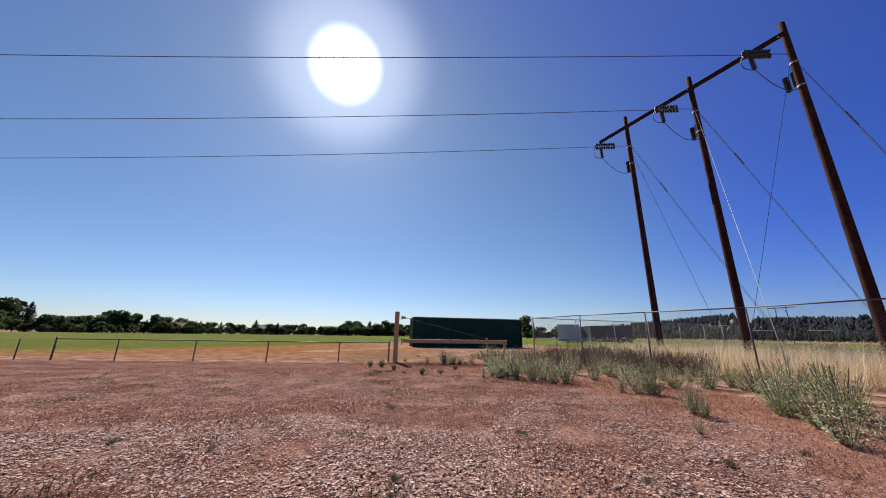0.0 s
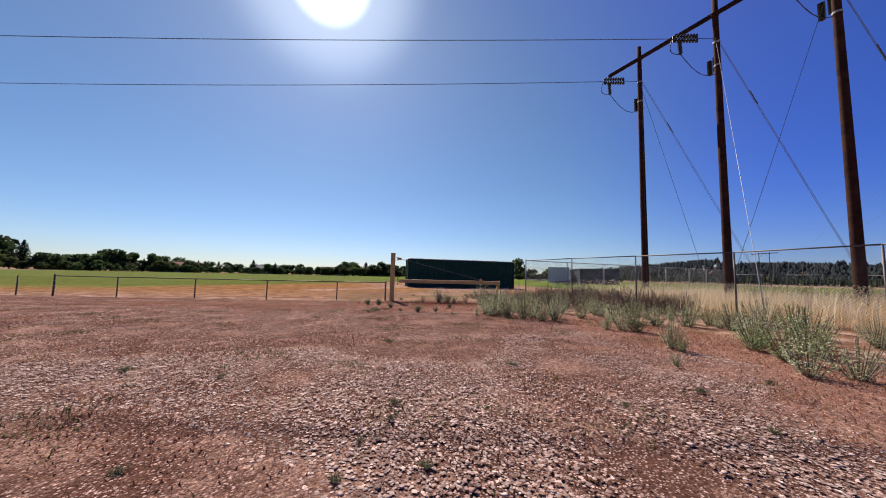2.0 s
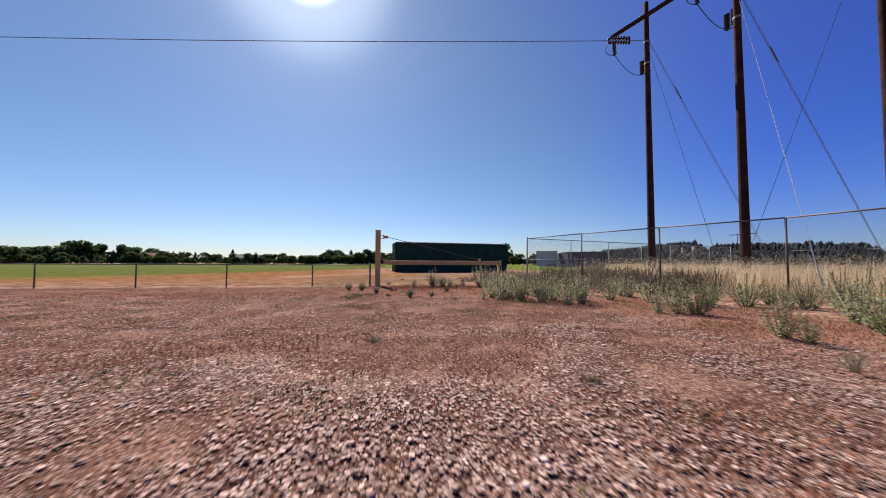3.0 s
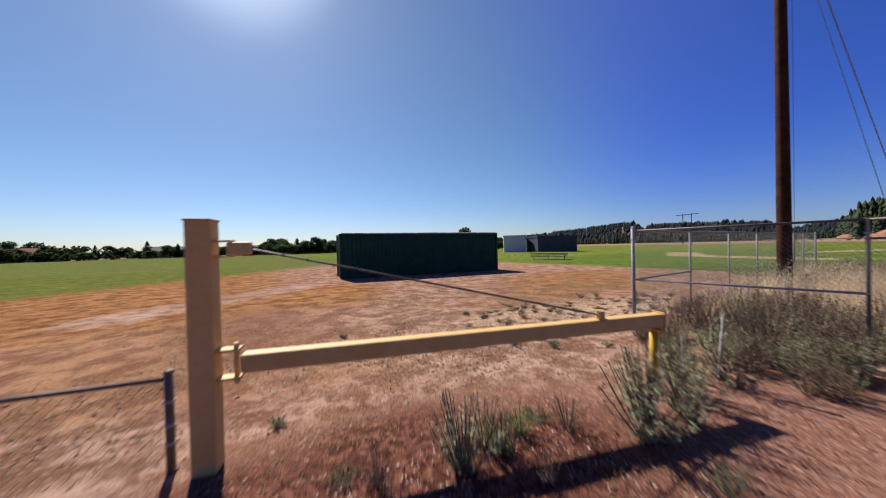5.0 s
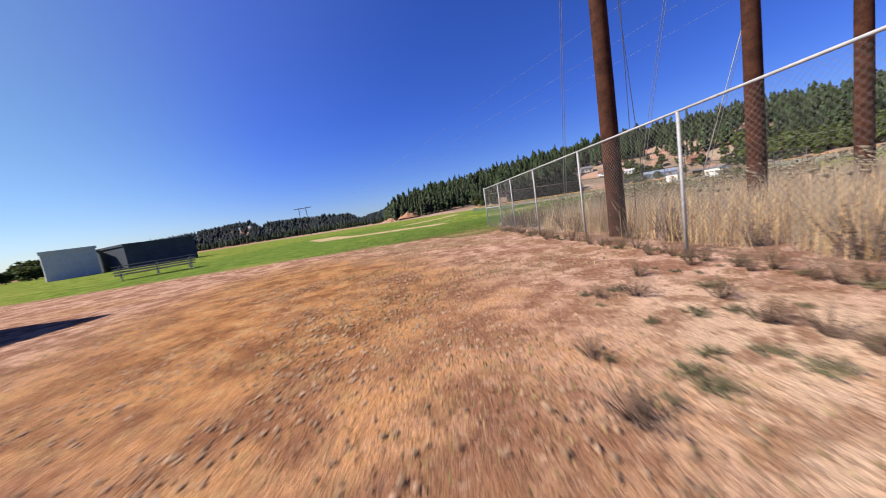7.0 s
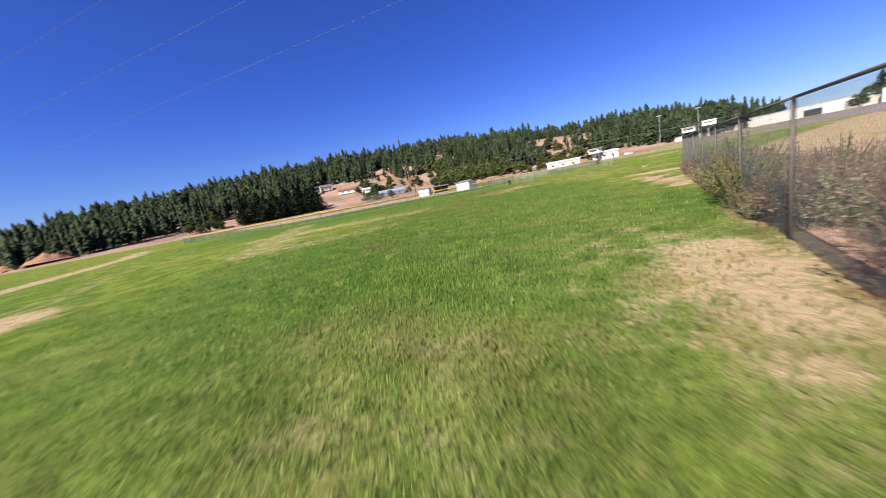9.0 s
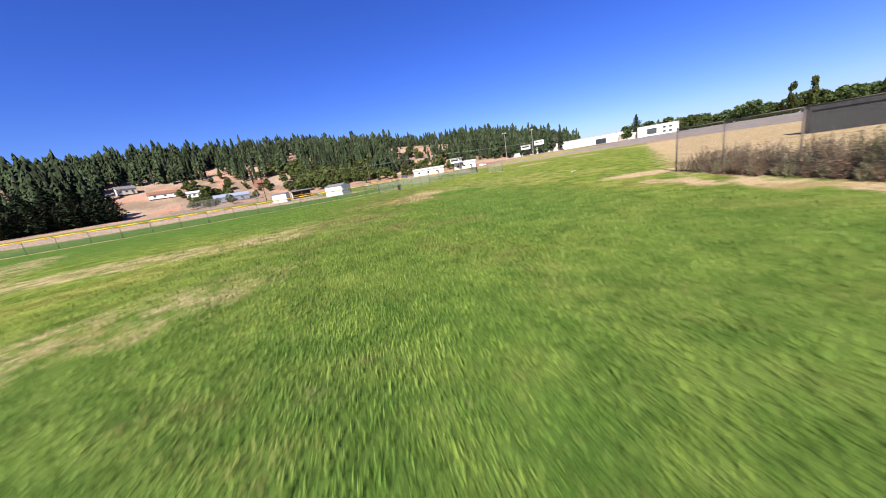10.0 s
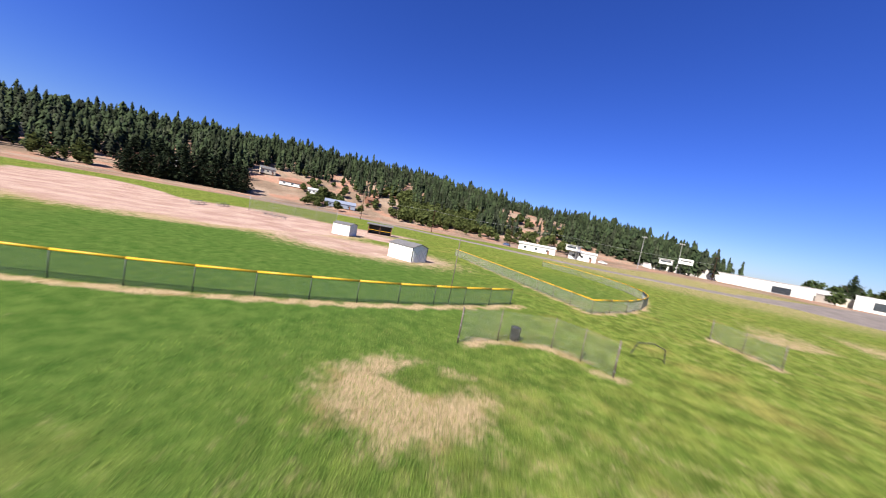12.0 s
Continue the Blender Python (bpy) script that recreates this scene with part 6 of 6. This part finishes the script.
# small weeds on the gravel and by the gate
plant((("low", 4.3, 12.3, 1.6), ("low", 5.9, 12.5, 1), ("tuft", 5, 13.1, 0.95), ("tuft", 5.6, 11.7, 0.9), ("tuft", 7.25, 12.8, 0.75), ("tuft", 4.8, 14.35, 0.8), ("tuft", 4.4, 14.55, 0.75), ("tuft", 6.2, 11.6, 0.7), ("low", 8.9, 15.2, 1.6),
       ("low", 6.8, 15.5, 1.3), ("lowgreen", 1.2, 3.9, 0.7), ("lowgreen", 3, 4.4, 0.8), ("lowgreen", 2.4, 3.4, 0.6), ("lowgreen", -2.4, 5.2, 1), ("low", 0.2, 6.4, 0.9), ("low", 4.9, 5.2, 0.9), ("lowgreen", 6.3, 3.6, 0.9),
       ("low", 3.6, 7.2, 0.9), ("lowgreen", 2.95, 3.35, 0.7), ("lowgreen", 2.9, 4.1, 0.55), ("lowgreen", 2.6, 3.8, 0.5), ("lowgreen", 5.1, 3.6, 0.6), ("lowgreen", 7.5, 3.5, 0.7), ("lowgreen", 5.8, 2.8, 0.7), ("low", 1.3, 5.8, 0.6),
       ("sage", 7.7, 15.05, 0.5), ("fresh", 8.15, 15.0, 0.5), ("fresh", 8.5, 15.1, 0.5), ("brown", 7.0, 15.3, 0.35), ("brown", 9.0, 14.9, 0.4), ("brown", 8.2, 14.5, 0.3),
       ("low", 4.3, 12.6, 1.3), ("low", 4.7, 12.6, 1.1), ("lowgreen", 5.1, 12.1, 1.0), ("low", 6.5, 10.8, 1.0), ("low", 4.0, 12.0, 1.5), ("sage", 7.6, 10.3, 0.8), ("sage", 8.3, 10.9, 0.9), ("sage", 8.0, 9.9, 0.95), ("fresh", 8.9, 10.4, 0.8), ("sage", 9.4, 11.4, 0.8), ("sage", 9.8, 10.8, 0.9), ("sage", 10.6, 10.4, 0.9), ("sage", 7.2, 10.5, 0.6)))
# low weeds beside the track, near the corner
plant((("lowgreen", 6.4, 16.8, 1.5), ("lowgreen", 8, 19.9, 1.3), ("low", 11.8, 17.1, 1.6), ("lowgreen", 12.1, 17.7, 1.2), ("yellow", 12.5, 18.8, 1.6), ("yellow", 13.3, 19.1, 1.7), ("low", 11.5, 20.1, 1.1), ("low", 11.1, 17.8, 1.2),
       ("low", 12.3, 19.5, 1.1), ("low", 13.1, 19.7, 1.3), ("low", 12.7, 18.3, 1.4), ("low", 11.3, 17.2, 1.2), ("lowgreen", 11.1, 16.7, 1.4), ("low", 12.6, 17.4, 1.5), ("lowgreen", 11.6, 20.2, 1.1), ("low", 12.2, 18, 1.5),
       ("lowgreen", 12.2, 17.2, 1.6), ("low", 11.7, 18.9, 1.2), ("low", 12.9, 17.6, 1.5), ("lowgreen", 13.3, 20.1, 1.4), ("low", 12, 16.2, 1.3), ("low", 13, 16.9, 1.4)))
# low weeds farther along the track
plant((("yellow", 13.7, 18.9, 1.6), ("low", 14.2, 19.4, 1.4), ("low", 14.2, 17, 1.5), ("low", 14.4, 18.6, 1.3), ("lowgreen", 14.3, 19.6, 1.2), ("lowgreen", 13.5, 19.7, 1.6), ("low", 14, 20, 1), ("low", 14.1, 19.1, 1.2),
       ("low", 15.2, 19.3, 1.3), ("lowgreen", 13.6, 20.9, 0.8), ("low", 14.8, 19, 1.2), ("low", 14.3, 18.4, 1.5), ("low", 15.7, 17.4, 1.5), ("low", 16.8, 19.2, 1.3), ("low", 15.1, 18.3, 1.4), ("low", 15.8, 18.5, 1.2),
       ("low", 16.6, 18, 1.4), ("low", 17.6, 18.4, 1.2), ("low", 16.2, 17.8, 1.2), ("low", 18.6, 18.9, 1)))
for i in range(70):
    x = brng.uniform(10.6, 19.5)
    bush(("low", "brown", "low")[i % 3], x, brng.uniform(16.9, 20.6 - max(0, x - 14) * 0.3), brng.uniform(0.2, 0.5), 0.6 if i % 3 == 1 else 1.0)
# a thicket of withered weeds between the gate and the fence
for i in range(30):
    u = brng.random()
    bush(("brown", "brown", "sage")[i % 3], 11.2 + 2.3 * u + brng.uniform(-0.3, 0.3), brng.uniform(9.5, 15.4), brng.uniform(0.55, 1.0))
for i in range(80):
    bush("brown" if i % 5 else "sage", brng.uniform(14.2, 17.0), brng.uniform(9.0, 16.1), brng.uniform(0.75, 1.15))
for i in range(16):
    y = brng.uniform(3.5, 10.5)
    bush(("sage", "fresh")[i % 2], brng.uniform(11.6, 13.8), y, brng.uniform(0.5, 0.85))
for i in range(20):
    bush("sage", brng.uniform(12.3, 13.6), brng.uniform(13.2, 15.3), brng.uniform(0.5, 0.85))
# a low thicket outside the corner of the fence
for i in range(16):
    bush(("brown", "brown", "sage")[i % 3], brng.uniform(12.7, 13.55), brng.uniform(14.4, 16.2), brng.uniform(0.35, 0.65))
# low withered scrub and dry grass along the foot of the fence by the track
for i in range(84):
    x = 13.9 + i * 0.19 + brng.uniform(-0.1, 0.1)
    bush(("brown", "brown", "low", "brown")[i % 4], x, 16.62 + abs(brng.gauss(0, 0.16)), brng.uniform(0.2, 0.38) * (1.6 if i % 4 == 2 else 1.0))
# withered and grey weeds inside the fences
for i in range(15):
    bush("brown", 14.3 + i * 1.3 + brng.uniform(-0.2, 0.2), 16.0 - abs(brng.gauss(0, 0.35)), brng.uniform(0.55, 0.95))
for i in range(56):
    y = 15.6 - i * 0.43
    x = 33.9 + (16.4 - y) * 0.1235
    bush(("brown", "sage", "brown")[i % 3], x - 0.35 - abs(brng.gauss(0, 0.6)), y + brng.uniform(-0.3, 0.3), brng.uniform(0.85, 1.5))
    if y < 8.8:
        bush(("sage", "brown")[i % 2], x - 0.1 + abs(brng.gauss(0, 0.1)), y + brng.uniform(-0.3, 0.3), brng.uniform(0.5, 0.85))
for i in range(46):
    bush(("sage", "brown", "sage")[i % 3], brng.uniform(26.5, 33.2), brng.uniform(-4, 12.5), brng.uniform(0.45, 0.8))
for i in range(44):
    bush(("brown", "brown", "sage")[i % 3], brng.uniform(29.0, 33.5), 16.0 - abs(brng.gauss(0, 1.6)), brng.uniform(0.4, 0.8))
for i in range(84):
    y = brng.uniform(-8.6, 9.5)
    bush(("brown", "sage")[i % 2], 33.8 + (16.4 - y) * 0.1217 - 0.2 - abs(brng.gauss(0, 0.8)), y, brng.uniform(0.85, 1.3))
for i in range(34):
    bush("sage", brng.uniform(29, 33.4), brng.uniform(3, 12), brng.uniform(0.75, 1.05))
for x, y, k in ((35.2, -0.8, 2.0), (35.0, -1.3, 1.8), (34.85, 7.2, 1.7), (34.95, 6.3, 2.1), (35.0, 5.3, 1.9), (35.1, 4.5, 1.5), (33.0, 4.0, 1.4)):
    bush("shrub", x, y, k)


def grass_stuff(name, label, n, area, high, mat, seed, keep=None, dry=None, wide=0.006, lean=0.45, segs=2, z0=-0.01):
    """Single blades over an area, in one mesh."""
    g = np.random.default_rng(seed)
    x, y = g.uniform(area[0], area[1], n), g.uniform(area[2], area[3], n)
    if keep is not None:
        k = keep(x, y, g)
        x, y = x[k], y[k]
    n = len(x)
    h = g.uniform(*high, n)
    V = np.array([(-1, 0, 0), (1, 0, 0), (0.7, 0.25, 0.55), (-0.7, 0.25, 0.55), (0, 0.8, 1.0)], float)
    F = np.array([(0, 1, 2), (0, 2, 3), (3, 2, 4)])
    if segs == 1:
        V, F = np.array([(-1, 0, 0), (1, 0, 0), (0, 0.8, 1.0)], float), np.array([(0, 1, 2)])
    size = np.stack((g.uniform(0.6, 1.4, n) * wide, h * lean * g.uniform(0.2, 1.4, n), h), 1)
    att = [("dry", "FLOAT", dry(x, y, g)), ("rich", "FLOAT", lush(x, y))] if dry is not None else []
    ob = scatter(name, V, F, np.stack((x, y, np.full(n, z0)), 1), size, g.uniform(0, 6.28, n), mat, att)
    return tagged(ob, label, "grass", kind="stuff")


def path_dist(x, y, pts):
    best = np.full(np.shape(x), 1e9)
    for (ax, ay), (bx, by) in zip(pts, pts[1:]):
        dx, dy = bx - ax, by - ay
        t = np.clip(((x - ax) * dx + (y - ay) * dy) / (dx * dx + dy * dy), 0, 1)
        best = np.minimum(best, np.hypot(x - ax - t * dx, y - ay - t * dy))
    return best


FIELD_LINE = ((29, 20), (36, 16), (41, 12), (46, 5), (50, -3), (54, -11), (60, -22))


def dryness(x, y, g):
    c = cover(x, y)
    n = np.array([noise.noise((a * 0.35, b * 0.35, 3.0)) + 0.6 * noise.noise((a * 1.1, b * 1.1, 7.0)) for a, b in zip(x, y)])
    base = np.where(c[1] > 0.5, 0.22 + 0.12 * smooth01((3 - y) / 7) - 0.18 * lush(x, y), 0.95)
    return np.clip(np.maximum(base + n * 0.33, c[2] * 0.85 + n * 0.45) + g.normal(0, 0.12, len(x)), 0, 1)


def field_keep(x, y, g):
    c = cover(x, y)
    d = path_dist(x, y, FIELD_LINE)
    return (g.random(len(x)) < np.clip(1.25 - d / 8.5, 0.0, 1)) & (np.maximum(c[1], c[2]) > 0.3) & (g.random(len(x)) > c[2] * 0.55)


def near_keep(x, y, g):
    c = cover(x, y)
    d = path_dist(x, y, FIELD_LINE)
    return (g.random(len(x)) < np.clip(1.3 - d / 3.2, 0.0, 1)) & (np.maximum(c[1], c[2]) > 0.3) & (g.random(len(x)) > c[2] * 0.45)


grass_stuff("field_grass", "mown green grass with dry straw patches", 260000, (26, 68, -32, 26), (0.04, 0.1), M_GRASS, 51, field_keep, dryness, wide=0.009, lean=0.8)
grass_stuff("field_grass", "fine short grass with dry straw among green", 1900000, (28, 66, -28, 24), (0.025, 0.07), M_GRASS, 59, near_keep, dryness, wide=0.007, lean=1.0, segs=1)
LAWN2 = ((7, 16), (9, 19), (13, 21), (20, 21.5), (27, 20.5), (31, 19.5))


def dry_keep(x, y, g):
    d = path_dist(x, y, LAWN2)
    c = cover(x, y)
    patch = np.array([noise.noise((a * 0.5, b * 0.5, 1.0)) for a, b in zip(x, y)])
    return (g.random(len(x)) < np.clip(1.15 - d / 7.0, 0, 1)) & (c[0] < 0.4) & (patch > 0.06 + g.normal(0, 0.15, len(x)))


grass_stuff("dry_grass", "short dry straw grass on tan ground", 70000, (2, 34, 15.5, 30), (0.012, 0.05), M_GRASS, 52, dry_keep, lambda x, y, g: np.clip(0.9 + g.normal(0, 0.12, len(x)), 0.6, 1), wide=0.007, lean=0.9)


def straw_keep(x, y, g):
    edge = 14.0 + (16.4 - y) * 0.115
    d1, d2 = x - edge - 0.5, 16.2 - y
    near = np.minimum(d1, d2)
    right = 33.7 + (16.4 - y) * 0.12 - x
    far = 1 - 0.93 * smooth01((x - 25.5) / 3.0)
    clump = np.array([noise.noise((a * 1.3, b * 1.3, 4.0)) for a, b in zip(x, y)])
    return ((x > 16.6) | (y < 9.3) | (g.random(len(x)) < 0.3)) & (clump > -0.15 + g.normal(0, 0.12, len(x))) & (d1 > 0) & (d2 > 0.25) & (right > 0.3) & (g.random(len(x)) < np.clip(1.2 - near / 5, 0.4, 1) * far)


grass_stuff("straw_grass", "pale feathery dry grass inside the fence", 68000, (14, 36, -8, 16.3), (0.7, 1.3), M_PLUME, 63, straw_keep, None, wide=0.0045, lean=0.6)
grass_stuff("straw_grass", "tall dry straw grass inside the fence", 92000, (14, 36, -8, 16.3), (0.35, 1.1), M_STRAW, 53, straw_keep, None, wide=0.005, lean=0.6)


grass_stuff("short_straw", "short matted dry grass and litter inside the fence", 40000, (24.5, 36, -8, 16.3), (0.05, 0.24), M_PLUME, 64, lambda x, y, g: (x < 33.6 + (16.4 - y) * 0.12) & (np.array([noise.noise((a * 0.9, b * 0.9, 8.0)) for a, b in zip(x, y)]) > -0.1 + g.normal(0, 0.15, len(x))), None, wide=0.005, lean=1.2)


def seed_heads():
    g = np.random.default_rng(54)
    n = 9000
    x, y = g.uniform(14, 30, n), g.uniform(-2, 16.2, n)
    k = straw_keep(x, y, g)
    x, y = x[k], y[k]
    n = len(x)
    V = np.array([(0, 0, 0), (0.35, 0.25, 0.45), (0, 1.0, 0.75), (-0.35, 0.25, 0.45), (0, -0.1, 0.5)])
    F = np.array([(0, 1, 2), (0, 2, 3), (0, 4, 1), (4, 2, 1), (0, 3, 4), (3, 2, 4)])
    s = g.uniform(0.05, 0.11, n)
    w = np.stack((x, y, g.uniform(0.85, 1.2, n)), 1)
    ob = scatter("grass_seed_heads", V, F, w, np.stack((s * 0.12, s * 0.9, s), 1), g.normal(-1.3, 0.5, n), M_PLUME)
    tagged(ob, "feathery pale seed heads of tall straw grass", "grass", kind="stuff")


seed_heads()


def stones():
    g = np.random.default_rng(55)
    octa = [(1, 0, 0), (0, 1, 0), (-1, 0, 0), (0, -1, 0), (0.15, 0.1, 1), (0, 0, -0.6)]
    F = [(k, (k + 1) % 4, 4) for k in range(4)] + [((k + 1) % 4, k, 5) for k in range(4)]
    ico = [(0, 0, 1)] + [(0.894 * math.cos(k * math.tau / 5), 0.894 * math.sin(k * math.tau / 5), 0.447) for k in range(5)] + \
          [(0.894 * math.cos((k + 0.5) * math.tau / 5), 0.894 * math.sin((k + 0.5) * math.tau / 5), -0.447) for k in range(5)] + [(0, 0, -1)]
    F2 = [(0, 1 + k, 1 + (k + 1) % 5) for k in range(5)] + [(1 + k, 6 + k, 1 + (k + 1) % 5) for k in range(5)] + \
        [(1 + (k + 1) % 5, 6 + k, 6 + (k + 1) % 5) for k in range(5)] + [(11, 6 + (k + 1) % 5, 6 + k) for k in range(5)]
    cap = ([(1, 0, -0.2), (0, 1, -0.2), (-1, 0, -0.2), (0, -1, -0.2), (0.15, 0.1, 1)], F[:4])
    for shape, n, area, lo, hi, lab in (
            (cap, 100000, (-4.5, 8.5, 2.1, 7.2), 0.006, 0.016, "small pale rounded gravel over reddish dirt"),
            (cap, 46000, (-9, 9.5, 6.6, 15.5), 0.007, 0.016, "pale gravel thinning out towards the fence"),
            ((ico, F2), 2600, (-4, 8, 2.2, 8), 0.012, 0.024, "larger pale stones lying in the gravel"),
            ((ico, F2), 500, (2, 14, 10, 20), 0.01, 0.03, "scattered pale stones on red dirt by the gate")):
        x, y = g.uniform(area[0], area[1], n), g.uniform(area[2], area[3], n)
        patch = np.array([noise.noise((a * 0.8, b * 0.8, 5.0)) for a, b in zip(x, y)])
        k = patch > -0.75 + 0.6 * g.random(n) + np.clip((x - 2.5) * 0.1, 0, 0.45)
        x, y = x[k], y[k]
        n = len(x)
        s = np.exp(g.uniform(math.log(lo), math.log(hi), n))
        size = np.stack((s * g.uniform(0.8, 1.5, n), s * g.uniform(0.8, 1.3, n), s * g.uniform(0.08, 0.22, n)), 1)
        jit = g.normal(0, 0.14, (n, len(shape[0]), 3))
        ob = scatter("gravel", *shape, np.stack((x, y, s * 0.1 - 0.012), 1), size, g.uniform(0, 6.28, n), M_STONE, jitter=jit)
        tagged(ob, lab, "gravel", kind="stuff")


stones()


def clods():
    """Small clods, pebbles and litter on the tan ground along the track."""
    g = np.random.default_rng(58)
    n = 80000
    x, y = g.uniform(3, 34, n), g.uniform(15.6, 27, n)
    patch = np.array([noise.noise((a * 0.9, b * 0.9, 6.0)) for a, b in zip(x, y)])
    k = (patch > -0.1 + g.normal(0, 0.2, n)) & (g.random(n) < np.clip(1.2 - path_dist(x, y, LAWN2) / 6.0, 0, 1))
    x, y = x[k], y[k]
    n = len(x)
    V = [(1, 0, -0.2), (0.2, 1, -0.2), (-1, 0.1, -0.2), (-0.1, -1, -0.2), (0.15, 0.1, 1)]
    F = [(0, 1, 4), (1, 2, 4), (2, 3, 4), (3, 0, 4)]
    s = np.exp(g.uniform(math.log(0.006), math.log(0.028), n))
    size = np.stack((s * g.uniform(0.8, 1.6, n), s * g.uniform(0.8, 1.3, n), s * g.uniform(0.4, 1.0, n)), 1)
    ob = scatter("clods", V, F, np.stack((x, y, s * 0.1 - 0.015), 1), size, g.uniform(0, 6.28, n), M_CLOD, jitter=g.normal(0, 0.15, (n, 5, 3)))
    tagged(ob, "dry tan clods and pebbles over the track", "soil", kind="stuff")


clods()


def red_keep(x, y, g):
    c = cover(x, y)
    patch = np.array([noise.noise((a * 0.6, b * 0.6, 9.0)) + 0.5 * noise.noise((a * 2.0, b * 2.0, 2.0)) for a, b in zip(x, y)])
    return (c[0] > 0.3) & (patch + 0.75 * c[3] + g.normal(0, 0.2, len(x)) > 0.25) & (np.hypot(x - 2.3, y - 1.4) > 1.0)


grass_stuff("red_weeds", "low dry reddish weeds creeping over gravel", 105000, (-7, 13, 1.8, 16), (0.012, 0.04), M_REDWEED, 56, red_keep, None, wide=0.007, lean=1.6)


def mat_keep(x, y, g):
    c = cover(x, y)
    patch = np.array([noise.noise((a * 1.1, b * 1.1, 19.0)) + 0.5 * noise.noise((a * 3.0, b * 3.0, 12.0)) for a, b in zip(x, y)])
    return (c[0] > 0.3) & (patch + g.normal(0, 0.12, len(x)) > 0.4) & (np.hypot(x - 2.3, y - 1.4) > 1.0)


grass_stuff("creeping_weeds", "dark olive weeds creeping in small mats over gravel", 110000, (-8, 12, 1.8, 15), (0.012, 0.04), M_MAT, 57, mat_keep, None, wide=0.006, lean=1.5)
